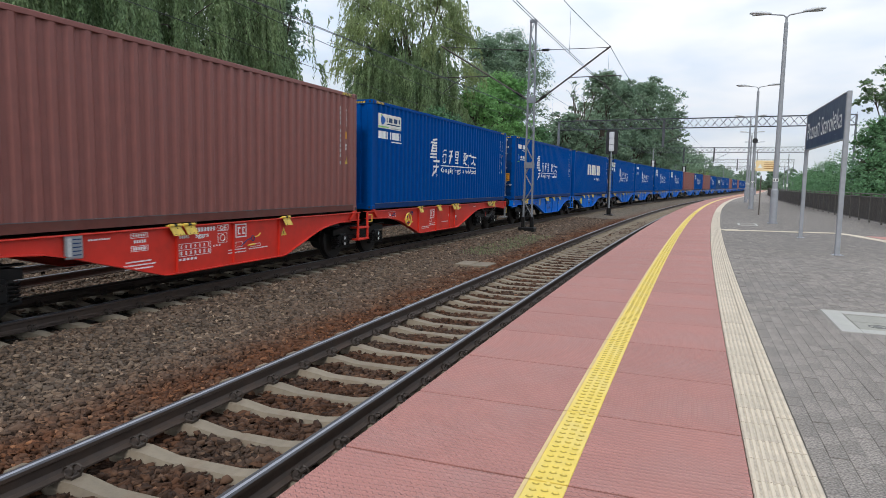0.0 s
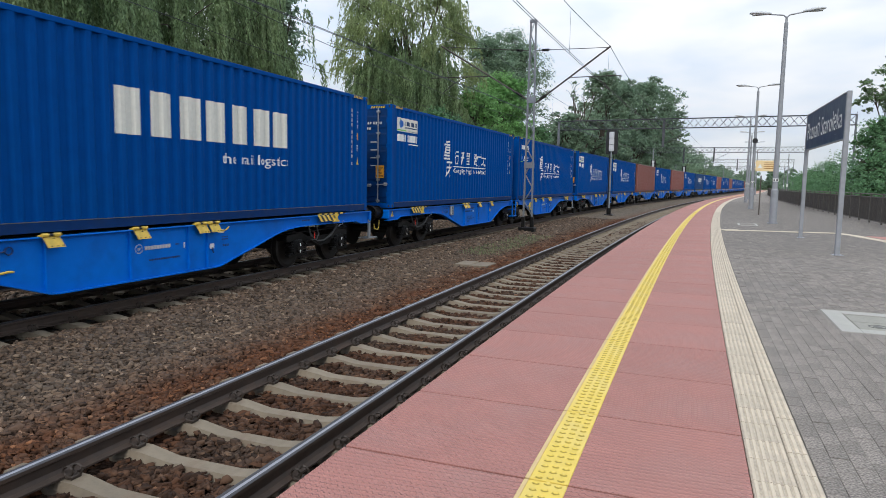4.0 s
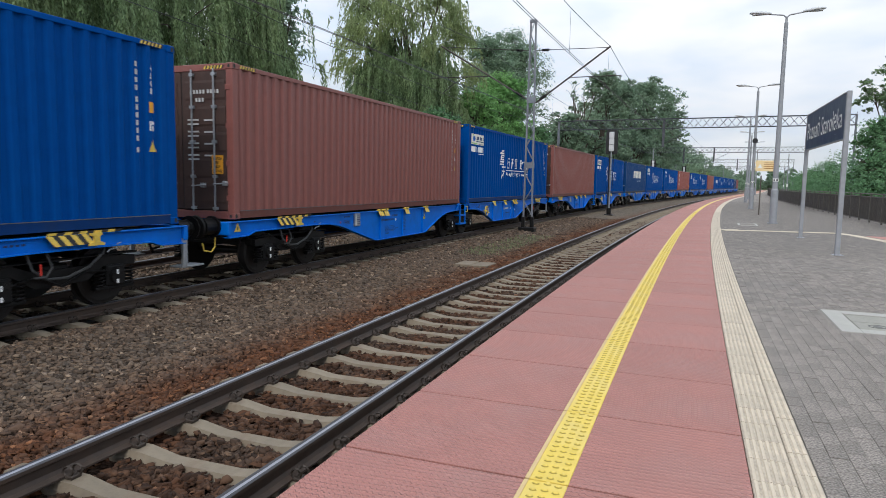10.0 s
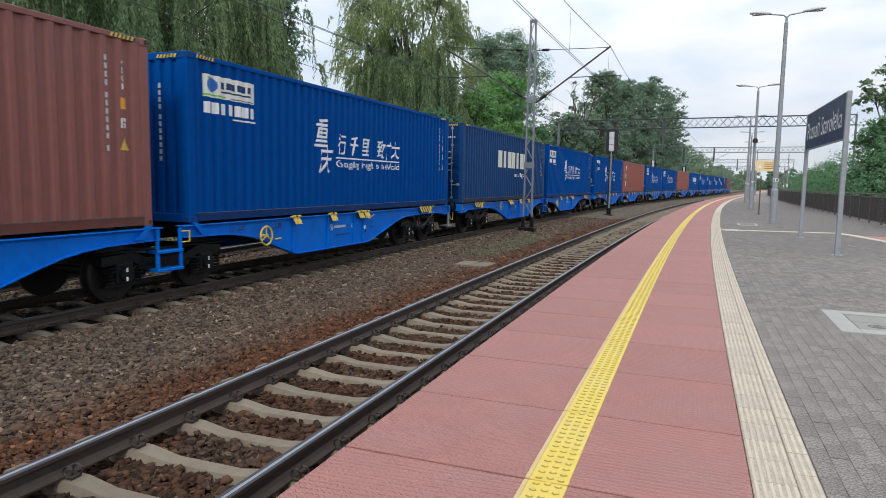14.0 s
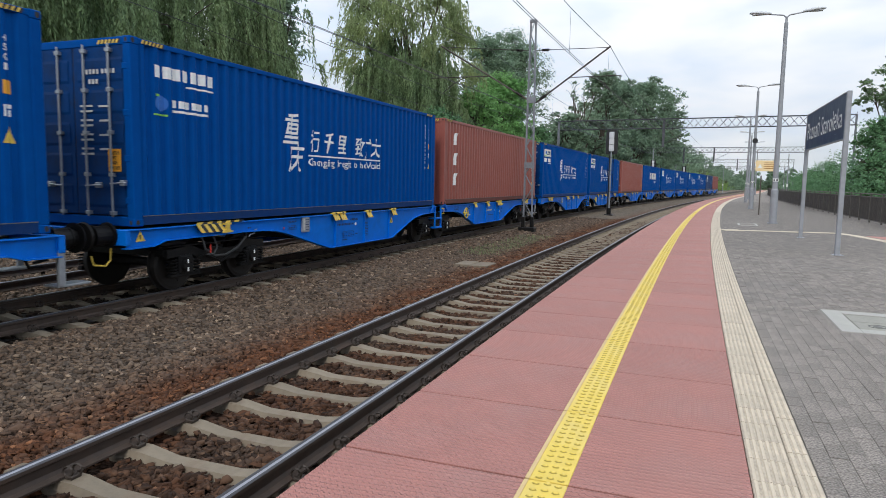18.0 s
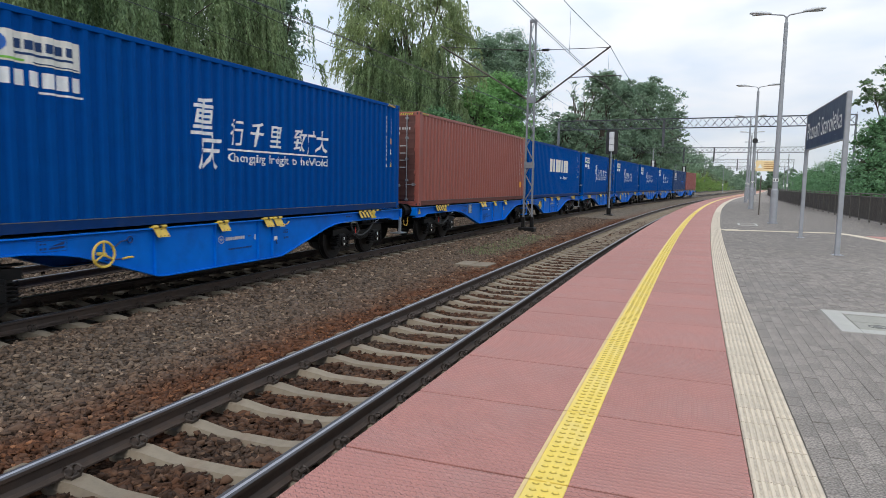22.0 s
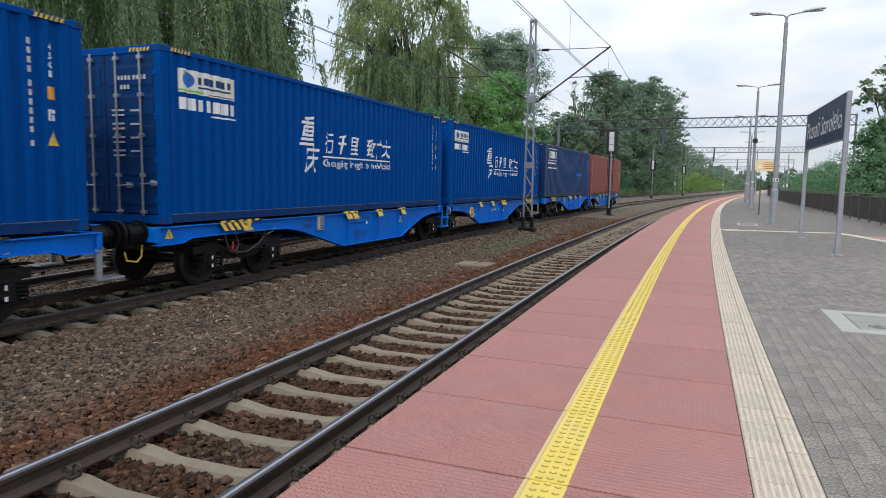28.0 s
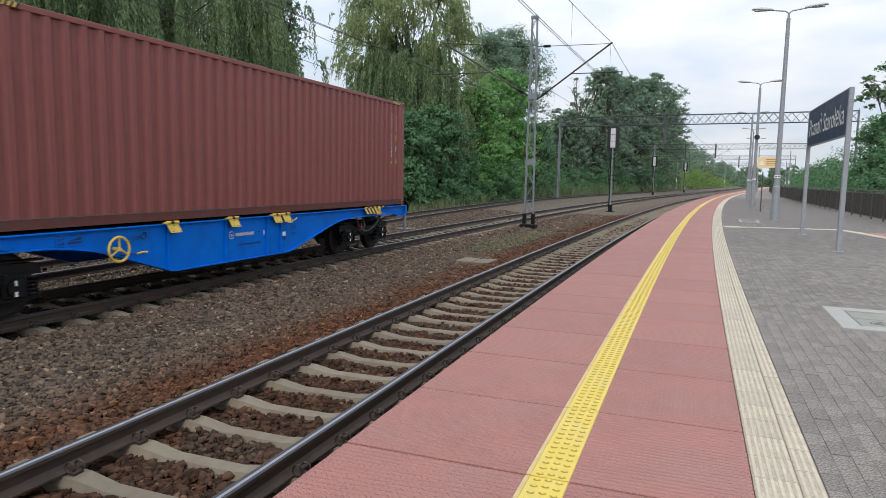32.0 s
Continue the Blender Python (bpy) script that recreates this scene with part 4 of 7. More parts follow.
# ---------------------------------------------------------------- containers
class Kit:
    """Meshes that all containers share, one set a colour."""

    def __init__(self, paint, low):
        self.paint = paint
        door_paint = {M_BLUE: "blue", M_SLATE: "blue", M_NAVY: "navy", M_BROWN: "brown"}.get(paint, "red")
        sh = Shape()
        z0, z1 = 0.15, CH - 0.09
        vs = [(x, Y_OUT + d, z) for x, d in BRK for z in (z0, z1)]
        n = len(BRK)
        vs += [(x, Y_OUT + 0.05, z) for x in (C_X0, C_X1) for z in (z0, z1)]
        sh.add(vs, [(2 * i, 2 * i + 2, 2 * i + 3, 2 * i + 1) for i in range(n - 1)])
        self.side = sh.mesh("side_wall", paint)
        # corrugated front wall, across y, facing -x
        sh = Shape()
        pr, y = [], -1.08
        while y < 1.08:
            pr += [(y, 0.0), (y + 0.11, 0.0), (y + 0.13, 0.045), (y + 0.215, 0.045)]
            y += 0.235
        pr = [(a, d) for a, d in pr if a < 1.08] + [(1.08, 0.0)]
        sh.add([(0.02 + d, a, z) for a, d in pr for z in (z0, z1)], [(2 * i, 2 * i + 2, 2 * i + 3, 2 * i + 1) for i in range(len(pr) - 1)])
        self.front = sh.mesh("front_wall", paint)
        # a door leaf with four pressed panels, facing -x, hinge at y = 0, opening to y = 1.13
        sh = Shape()
        sh.cbox(0.02, 0.07, 0.012, 1.135, 0.17, CH - 0.13, 0.006)
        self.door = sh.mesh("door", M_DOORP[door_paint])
        sh = Shape()
        sh.prism([(0, 0.021), (0.05, 0.009), (0.33, 0.009), (0.38, 0.021)], "y", 0.1, 1.04)
        sh.v = [(z, yy, x) for x, yy, z in sh.v]
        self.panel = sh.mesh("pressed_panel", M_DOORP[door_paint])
        bar = Shape()
        bar.cyl((-0.03, 0, 0.14), (-0.03, 0, CH - 0.1), 0.017, n=8)
        for z in (0.2, 0.8, 1.45, 2.1, CH - 0.2):
            bar.cbox(-0.05, 0.02, -0.045, 0.045, z - 0.03, z + 0.03, 0.006)
        self.bar = bar.mesh("locking_bar", M_ZINC)
        hd = Shape()
        hd.tube([(-0.05, 0, 0), (-0.07, 0.05, 0.0), (-0.07, 0.3, 0.02), (-0.06, 0.36, 0.02)], 0.012, 6)
        hd.cbox(-0.07, 0.02, 0.22, 0.3, -0.03, 0.06, 0.008)
        self.handle = hd.mesh("door_handle", M_ZINC)
        hg = Shape()
        hg.cbox(-0.012, 0.03, -0.06, 0.06, -0.05, 0.05, 0.008)
        self.hinge = hg.mesh("hinge", paint)
        gs = Shape()
        gs.box(0.035, 0.06, -0.014, 0.014, 0.17, CH - 0.13)
        self.gasket = gs.mesh("door_gasket", M_GASKET)
        rf = Shape()
        pr, x = [], 0.25
        while x < 11.9:
            pr += [(x, 0.0), (x + 0.09, 0.0), (x + 0.105, -0.02), (x + 0.195, -0.02)]
            x += 0.21
        vs = [(a, y, CH - 0.03 + d) for a, d in pr for y in (-1.16, 1.16)]
        rf.add(vs, [(2 * i, 2 * i + 2, 2 * i + 3, 2 * i + 1) for i in range(len(pr) - 1)])
        rf.box(0.16, 0.25, -1.16, 1.16, CH - 0.05, CH - 0.028)
        rf.box(11.9, 12.03, -1.16, 1.16, CH - 0.05, CH - 0.028)
        self.roof = rf.mesh("roof", paint)
        tr = Shape()
        tr.cbox(0.17, CL - 0.17, -1.213, -1.15, CH - 0.095, CH - 0.012, 0.008)
        self.top_rail = tr.mesh("top_rail", paint)
        br = Shape()
        br.prism([(-1.214, 0.02), (-1.214, 0.165), (-1.16, 0.165), (-1.16, 0.15), (-1.2, 0.15), (-1.2, 0.035), (-1.15, 0.035), (-1.15, 0.02)], "x", 0.17, CL - 0.17)
        # thin pale strip: the light on the rail's top edge, painted on
        br.box(0.17, CL - 0.17, -1.219, -1.2145, 0.155, 0.167, 1)
        self.bottom_rail = br.mesh("bottom_rail", [low, M_LIGHTLIP])
        po = Shape()
        po.cbox(0.004, 0.17, -1.213, -1.06, 0.11, CH - 0.11, 0.012)
        po.box(0.17, 0.215, -1.2, -1.12, 0.12, CH - 0.1)
        self.post = po.mesh("corner_post", paint)
        ca = Shape()
        ca.cbox(0, 0.178, -1.219, -1.057, 0, 0.118, 0.012)
        # dark ovals laid on the faces, painted shade of the casting's open holes
        ca.prism([(0.06 + 0.032 * math.cos(t), 0.06 + 0.042 * math.sin(t)) for t in [i * math.pi / 5 for i in range(10)]], "y", -1.2205, -1.2, 1)
        ca.prism([(-1.137 + 0.028 * math.cos(t), 0.06 + 0.036 * math.sin(t)) for t in [i * math.pi / 5 for i in range(10)]], "x", -0.0015, 0.02, 1)
        self.casting = ca.mesh("corner_casting", [paint, M_GASKET])
        sl = Shape()
        sl.cbox(0.01, 0.12, -1.06, 1.06, 0.0, 0.15, 0.01)
        self.end_sill = sl.mesh("end_sill", paint)
        hdr = Shape()
        hdr.cbox(0.01, 0.12, -1.06, 1.06, CH - 0.13, CH - 0.005, 0.01)
        self.header = hdr.mesh("end_header", paint)
        fl = Shape()
        fl.box(0.12, CL - 0.12, -1.15, 1.15, 0.06, 0.15)
        for k in range(28):
            fl.box(0.4 + k * 0.41, 0.46 + k * 0.41, -1.15, 1.15, 0.02, 0.06)
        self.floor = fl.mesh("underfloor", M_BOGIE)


def flip(m):
    """Turned end for end and side for side about the container's middle."""
    return pose(CL, 0, 0, 0, 0, 180) @ m


# small markings, shared
hz = Shape()
for i in range(6):
    a = i * 0.075
    hz.add([(a, 0, 0), (a + 0.0375, 0, 0), (a + 0.0675, 0, 0.06), (a + 0.03, 0, 0.06)], [(0, 1, 2, 3)], 0)
    hz.add([(a + 0.0375, 0, 0), (a + 0.075, 0, 0), (a + 0.105, 0, 0.06), (a + 0.0675, 0, 0.06)], [(0, 1, 2, 3)], 1)
HAZARD = hz.mesh("hazard_stripe", [M_YEL, M_BLACK])


def marks_right():
    """Number column and code near the right end, as bars and the type code."""
    out = []
    for i in range(11):
        z = 2.45 - i * 0.118 - (0.06 if i > 3 else 0) - (0.06 if i > 9 else 0)
        out.append((11.36, 11.41, z, z + 0.08))
    return rects(out)


def code_right(paint):
    return join(*[text_at(ch, 11.66, 2.43 - i * 0.118, 0.12, 0.075, 0.002) for i, ch in enumerate("45G1")])


MARK_NUM = draped("number_column", *marks_right(), M_STENCIL)
MARK_CODE = draped("type_code", *code_right(None), M_WHITE)
MARK_PLAC = draped("orange_placard", *rects([(11.63, 11.76, 1.78, 1.95)]), M_ORANGE)
MARK_PLATE = draped("white_plate", *rects([(11.63, 11.66, 1.5, 1.65), (11.67, 11.76, 1.6, 1.65), (11.68, 11.75, 1.5, 1.58)]), M_WHITE)
MARK_LOW = draped("orange_placard", *rects([(11.49, 11.69, 0.56, 0.82)]), M_ORANGE)
MARK_TRI = draped("warning_triangle", [(11.6, 1.17), (11.8, 1.17), (11.7, 1.38)], [(0, 1, 2)], M_YEL)
MARK_SLOGAN = draped("slogan", *slogan(), M_WHITE)
MARK_PANEL = draped("logo_panel", *rects([(0.42, 1.82, 3.38 - ZB, 3.77 - ZB)]), M_BEIGE_LOGO, 0.005)
circle = [(0.62 + 0.14 * math.cos(i * math.pi / 8), 3.6 - ZB + 0.13 * math.sin(i * math.pi / 8)) for i in range(16)]
MARK_DISC = draped("logo_disc", circle, [tuple(range(16))], M_LBLUE, 0.008)
MARK_SWOOSH = draped("logo_stripe", *rects([(0.42, 1.0, 3.405 - ZB, 3.435 - ZB), (0.5, 0.62, 3.7 - ZB, 3.74 - ZB)]), M_LGREEN, 0.008)
MARK_PTEXT = draped("logo_text", *rects([(0.86 + i * 0.145, 0.97 + i * 0.145, 3.56 - ZB, 3.68 - ZB) for i in range(6)] + [(0.86, 1.72, 3.49 - ZB, 3.52 - ZB), (1.1, 1.8, 3.4 - ZB, 3.415 - ZB)]), M_NAVY, 0.008)
MARK_NAME_A = block_word("brand_block", 0.4, 1.84, 3.1 - ZB, 3.3 - ZB, 7, M_WHITE) + (draped("small_line", *rects([(1.2, 1.84, 3.02 - ZB, 3.05 - ZB)]), M_WHITE),)
MARK_NAME_B = block_word("brand_block", 0.46, 1.86, 3.54 - ZB, 3.73 - ZB, 7, M_WHITE) + (draped("small_line", *rects([(1.2, 1.84, 3.45 - ZB, 3.48 - ZB)]), M_WHITE),)
MARK_DISC_B = draped("logo_disc", [(x + 0.0, z - 0.46) for x, z in circle], [tuple(range(16))], M_LBLUE, 0.005)
MARK_LINES_B = draped("logo_text", *rects([(0.86 + i * 0.145, 0.97 + i * 0.145, 3.1 - ZB, 3.22 - ZB) for i in range(6)] + [(0.86, 1.72, 3.02 - ZB, 3.06 - ZB)]), M_WHITE)
MARK_SWOOSH_B = draped("logo_stripe", *rects([(0.46, 0.75, 2.94 - ZB, 2.97 - ZB), (0.5, 0.62, 3.24 - ZB, 3.28 - ZB)]), M_LGREEN, 0.005)
MARK_NAME_C = block_word("brand_block", 4.2, 8.75, 2.6 - ZB, 3.31 - ZB, 7, M_BEIGE_LOGO)
MARK_TAG_C = draped("tagline", *text_at("the rail logistics", 6.6, 2.23 - ZB, 0.28, 2.1), M_WHITE)
MARK_NOBLE = draped("logo_frame", *join(rects([(0.57, 2.57, 3.83 - ZB, 3.87 - ZB), (0.57, 2.57, 3.2 - ZB, 3.24 - ZB), (0.57, 0.62, 3.24 - ZB, 3.83 - ZB), (2.52, 2.57, 3.24 - ZB, 3.83 - ZB)])), M_WHITE)
MARK_NOBLE_B = block_word("brand_block", 0.72, 2.45, 3.34 - ZB, 3.72 - ZB, 5, M_WHITE)
MARK_NOBLE2 = draped("small_text", *rects([(0.7 + i * 0.17, 0.83 + i * 0.17, 3.03 - ZB, 3.11 - ZB) for i in range(10)] + [(0.58 + i * 0.2, 0.74 + i * 0.2, 2.77 - ZB, 2.84 - ZB) for i in range(10)]), M_WHITE)
MARK_NOBLE3 = draped("blue_line", *rects([(7.78, 9.55, 2.46 - ZB, 2.62 - ZB), (8.3, 9.25, 2.24 - ZB, 2.29 - ZB)]), M_WBLUE)
MARK_DOT = draped("logo_dot", [(1.3 + 0.1 * math.cos(i * math.pi / 6), 3.53 - ZB + 0.1 * math.sin(i * math.pi / 6)) for i in range(12)], [tuple(range(12))], M_YEL, 0.009)


def slant(z):
    return [(0.84, z), (1.14, z), (1.3, z + 0.42), (1.0, z + 0.42)]


MARK_MIS = tuple(draped("slanted_block", slant(zz), [(0, 1, 2, 3)], M_WHITE) for zz in (3.24 - ZB, 2.54 - ZB, 1.84 - ZB))
NUMB = Shape()
for i in range(11):
    z = 2.3 - i * 0.118 - (0.06 if i > 3 else 0)
    NUMB.box(0.012, 0.016, -0.62, -0.57, z, z + 0.08)
FRONT_NUM = NUMB.mesh("number_column", M_STENCIL)
DM = Shape()
for (y0, y1, z) in ((-0.75, -0.5, 2.35), (-0.42, -0.08, 2.35), (-0.4, -0.2, 2.2)):
    k = 0
    while y0 + k * 0.075 < y1:
        DM.box(-0.006, -0.003, -1.2 + 0.3 - y0 * 0 + (y0 + 0.75) + k * 0.075, -1.2 + 0.3 + (y0 + 0.75) + k * 0.075 + 0.045, z, z + 0.07)
        k += 1
for r in range(4):
    for q in range(2):
        DM.box(-0.006, -0.003, -0.42, -0.16, 1.85 - r * 0.22 - q * 0.08, 1.88 - r * 0.22 - q * 0.08)
    DM.box(-0.006, -0.003, -0.75, -0.55, 1.84 - r * 0.22, 1.87 - r * 0.22)
DOOR_MARKS = DM.mesh("door_stencil", M_STENCIL)
DP = Shape()
DP.box(-0.008, -0.003, -0.98, -0.72, 0.85, 1.2)
DOOR_PLATE = DP.mesh("orange_placard", M_ORANGE)
PT = Shape()
for line, pz, pw in (("CAUTION", 1.11, 0.2), ("9'6\"", 1.035, 0.09), ("HIGH", 0.96, 0.12), ("CONTAINER", 0.88, 0.22)):
    tv, tf = text_at(line, 0, pz, 0.075, pw, 0.002)
    PT.add([(-0.0095, -0.85 + pw / 2 - x, z) for x, z in tv], tf)
PLATE_TEXT = PT.mesh("placard_text", M_BLACK)


def build_container(kit, marks, doors_front, label, rusty=False):
    c = thing("shipping_container", label, "container", "containers on the goods train")
    flipped = flip(Matrix.Identity(4))

    def put(name, me, m=Matrix.Identity(4), parent=c, label=""):
        ob = part(name, me, None, parent, label)
        ob.matrix_basis = m
        return tagged(ob, kind="stuff" if name in TINY else "")
    put("side_wall", kit.side)
    put("side_wall", kit.side, flipped)
    put("roof", kit.roof)
    put("underfloor", kit.floor)
    for m in (Matrix.Identity(4), flipped):
        put("top_rail", kit.top_rail, m)
        put("bottom_rail", kit.bottom_rail, m)
        put("end_sill", kit.end_sill, m)
        put("end_header", kit.header, m)
        for mir in (m, m @ Matrix.Diagonal((1, -1, 1, 1))):
            put("corner_post", kit.post, mir)
            put("corner_casting", kit.casting, mir)
            put("corner_casting", kit.casting, mir @ pose(0, 0, CH - 0.118))
    md, mf = (Matrix.Identity(4), flipped) if doors_front else (flipped, Matrix.Identity(4))
    put("front_wall", kit.front, mf)
    put("number_column", FRONT_NUM, mf)
    for side in (1, -1):
        ms = md @ Matrix.Diagonal((1, side, 1, 1))
        d = put("door", kit.door, ms)
        for k in range(5):
            put("pressed_panel", kit.panel, Matrix.Translation((0, 0, 0.28 + k * 0.485)), d)
        for y in (0.28, 0.8):
            b = put("locking_bar", kit.bar, Matrix.Translation((0, y, 0)), d, "galvanised locking bar")
            put("door_handle", kit.handle, Matrix.Translation((0, y - 0.02, 0.62 if y < 0.5 else 0.66)), d, "galvanised handle")
        for z in (0.4, 1.05, 1.75, 2.45):
            put("hinge", kit.hinge, Matrix.Translation((0.01, 1.1, z)), d)
    put("door_gasket", kit.gasket, md)
    put("door_stencil", DOOR_MARKS, md, label="small white stencilled lines")
    if "placard" in marks:
        pl_ = put("orange_placard", DOOR_PLATE, md, label="orange placard")
        put("placard_text", PLATE_TEXT, parent=pl_)
    for x in (0.22, CL - 0.72):
        put("hazard_stripe", HAZARD, Matrix.Translation((x, -1.2165, CH - 0.083)), label="yellow and black stripe")
    put("hazard_stripe", HAZARD, pose(0.004, -0.55, CH - 0.1, 0, 0, -90), label="yellow and black stripe")
    for key, meshes in MARKS.items():
        if key in marks:
            for me in meshes:
                put(me.name.split(".")[0], me)
    return c


MARKS = {"end": (MARK_NUM, MARK_CODE, MARK_PLAC, MARK_PLATE, MARK_TRI), "slogan": (MARK_SLOGAN,),
         "A": (MARK_PANEL, MARK_DISC, MARK_SWOOSH, MARK_PTEXT) + MARK_NAME_A, "B": MARK_NAME_B + (MARK_DISC_B, MARK_LINES_B, MARK_SWOOSH_B),
         "C": MARK_NAME_C + (MARK_TAG_C,), "noble": (MARK_NOBLE, MARK_NOBLE2, MARK_NOBLE3, MARK_DOT) + MARK_NOBLE_B, "mis": MARK_MIS, "low": (MARK_LOW,)}
TINY = {"number_column", "logo_text", "small_text", "door_stencil", "white_plate", "stencil_line", "type_code", "logo_stripe", "blue_line", "slogan", "placard_text", "small_plate", "white_dot", "red_mark", "brake_plate", "lever_plate", "white_ring"}
KITS = {"blue": Kit(M_BLUE, M_SILL["blue"]), "brown": Kit(M_BROWN, M_SILL["brown"]), "navy": Kit(M_NAVY, M_SILL["navy"]), "mis": Kit(M_BROWNR, M_SILL["brown"]), "russet": Kit(M_RUSSET, M_SILL["brown"]), "slate": Kit(M_SLATE, M_SILL["navy"])}
LABELS = {"A": "blue corrugated shipping container with white slogan and logo panel", "B": "blue corrugated shipping container with white slogan and blue-green logo",
          "C": "blue corrugated shipping container with one large white brand name", "brown": "brown corrugated steel shipping container on a wagon",
          "mis": "brown corrugated shipping container with three slanted white marks", "navy": "dark navy weathered shipping container with white framed logo"}
ORDER = ["brown", "A", "B", "C", "A", "B", "A", "A", "brown", "A", "brown", "A", "C", "A", "B", "mis", "A", "A", "brown", "C", "A", "A", "A", "A", "navy", "brown"]
WITH_PLACARD = {2, 4, 6, 8, 14, 25}

# ---------------------------------------------------------------- wagons
def wheelset_mesh():
    sh = Shape()
    sh.cyl((0, -1.0, 0), (0, 1.0, 0), 0.08, n=12)
    for sgn in (-1, 1):
        a = sgn * 0.7175
        sh.cyl((0, a - sgn * 0.03, 0), (0, a, 0), 0.487, 0.487, n=28)
        sh.cyl((0, a, 0), (0, a + sgn * 0.1, 0), 0.462, 0.456, n=28)
        sh.cyl((0, a + sgn * 0.1, 0), (0, a + sgn * 0.115, 0), 0.44, 0.4, n=28)
        sh.cyl((0, a + sgn * 0.1, 0), (0, a + sgn * 0.16, 0), 0.16, 0.13, n=16)
        for k in range(6):
            t = k * math.pi / 3
            sh.cyl((0.3 * math.cos(t), a + sgn * 0.112, 0.3 * math.sin(t)), (0.3 * math.cos(t), a + sgn * 0.122, 0.3 * math.sin(t)), 0.02, n=6)
    me = sh.mesh("wheelset", [M_WHEEL, M_TREAD])
    return me


WHEELSET = wheelset_mesh()


def bogie_meshes():
    out = {}
    fr = Shape()
    for y in (-1.06, 0.98):
        top = [(-1.3, 0.74), (-0.72, 0.78), (-0.42, 0.66), (0.42, 0.66), (0.72, 0.78), (1.3, 0.74), (1.3, 0.6), (0.7, 0.62), (0.42, 0.44), (-0.42, 0.44), (-0.7, 0.62), (-1.3, 0.6)]
        if y > 0:
            continue
        sd = Shape()
        sd.prism([(x, z) for x, z in top], "y", -0.04, 0.04)
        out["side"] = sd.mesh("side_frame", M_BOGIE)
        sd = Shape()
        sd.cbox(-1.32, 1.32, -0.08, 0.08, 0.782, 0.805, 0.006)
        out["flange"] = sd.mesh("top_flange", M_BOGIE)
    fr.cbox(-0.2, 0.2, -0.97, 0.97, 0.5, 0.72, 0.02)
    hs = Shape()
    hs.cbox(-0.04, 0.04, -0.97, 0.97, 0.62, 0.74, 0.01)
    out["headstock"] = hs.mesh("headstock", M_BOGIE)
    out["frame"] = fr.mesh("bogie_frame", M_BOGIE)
    ab = Shape()
    ab.cbox(-0.17, 0.17, -0.09, 0.06, -0.16, 0.17, 0.03)
    ab.cyl((0, -0.13, 0), (0, -0.08, 0), 0.12, 0.135, n=14)
    for k in range(3):
        t = k * 2 * math.pi / 3 + 0.5
        ab.cyl((0.075 * math.cos(t), -0.145, 0.075 * math.sin(t)), (0.075 * math.cos(t), -0.128, 0.075 * math.sin(t)), 0.018, n=6)
    ab.cbox(-0.36, 0.36, -0.07, 0.05, -0.2, -0.14, 0.015)
    out["box"] = ab.mesh("axle_box", M_BOGIE)
    sp = Shape()
    pts = []
    for i in range(33):
        t = i / 32 * 5 * 2 * math.pi
        pts.append((0.085 * math.cos(t), 0.085 * math.sin(t), 0.27 * i / 32))
    sp.tube(pts, 0.017, 4)
    out["spring"] = sp.mesh("coil_spring", M_BOGIE)
    bk = Shape()
    bk.tube([(-0.75, 0, 0.3), (-0.4, 0, 0.36), (0.0, 0, 0.2), (0.4, 0, 0.36), (0.75, 0, 0.32)], 0.022, 6)
    out["pipe"] = bk.mesh("brake_rod", M_BOGIE)
    mk = Shape()
    mk.cbox(-0.045, -0.015, -0.15, -0.143, 0.03, 0.1, 0.002)
    mk.cbox(-0.05, -0.015, -0.15, -0.143, -0.11, -0.045, 0.002)
    out["mark"] = mk.mesh("paint_mark", M_WHITE)
    return out


BOG = bogie_meshes()
WHEELS = []


def add_bogie(parent, x, index):
    b = part("bogie", BOG["frame"], None, parent, "dark steel two-axle bogie")
    b.matrix_basis = pose(x, 0, 0)
    for sgn in (1, -1):
        part("side_frame", BOG["side"], None, b).matrix_basis = pose(0, -1.02 * sgn, 0)
        part("top_flange", BOG["flange"], None, b).matrix_basis = pose(0, -1.02 * sgn, 0)
        part("headstock", BOG["headstock"], None, b).matrix_basis = pose(1.26 * sgn, 0, 0)
    for dx in (-0.9, 0.9):
        w = part("wheelset", WHEELSET, None, b)
        w.matrix_basis = pose(dx, 0, 0.46)
        WHEELS.append((w, dx, x, index))
        for sgn in (1, -1):
            a = part("axle_box", BOG["box"], None, b)
            a.matrix_basis = pose(dx, -1.02 * sgn, 0.46, 0, 0, 0 if sgn == 1 else 180)
            for q in (-0.27, 0.27):
                s = part("coil_spring", BOG["spring"], None, b)
                s.matrix_basis = pose(dx + q, -1.03 * sgn, 0.3)
    for sgn in (1, -1):
        p = part("brake_rod", BOG["pipe"], None, b)
        p.matrix_basis = pose(0, -1.08 * sgn, 0.22)
    for dx in (-0.9, 0.9):
        k = part("paint_mark", BOG["mark"], None, b, "white paint marks")
        k.matrix_basis = pose(dx, -1.02, 0.46)
        tagged(k, kind="stuff")


LOWER = [(-0.15, 0.86), (0.38, 0.87), (0.62, 0.94), (2.6, 0.95), (3.2, 0.94), (3.6, 0.91), (4.0, 0.83), (4.4, 0.72), (5.7, 0.375), (5.85, 0.365), (8.95, 0.365), (9.1, 0.38), (10.2, 0.74), (10.55, 0.84), (10.9, 0.9), (11.3, 0.94), (12.36, 0.96)]


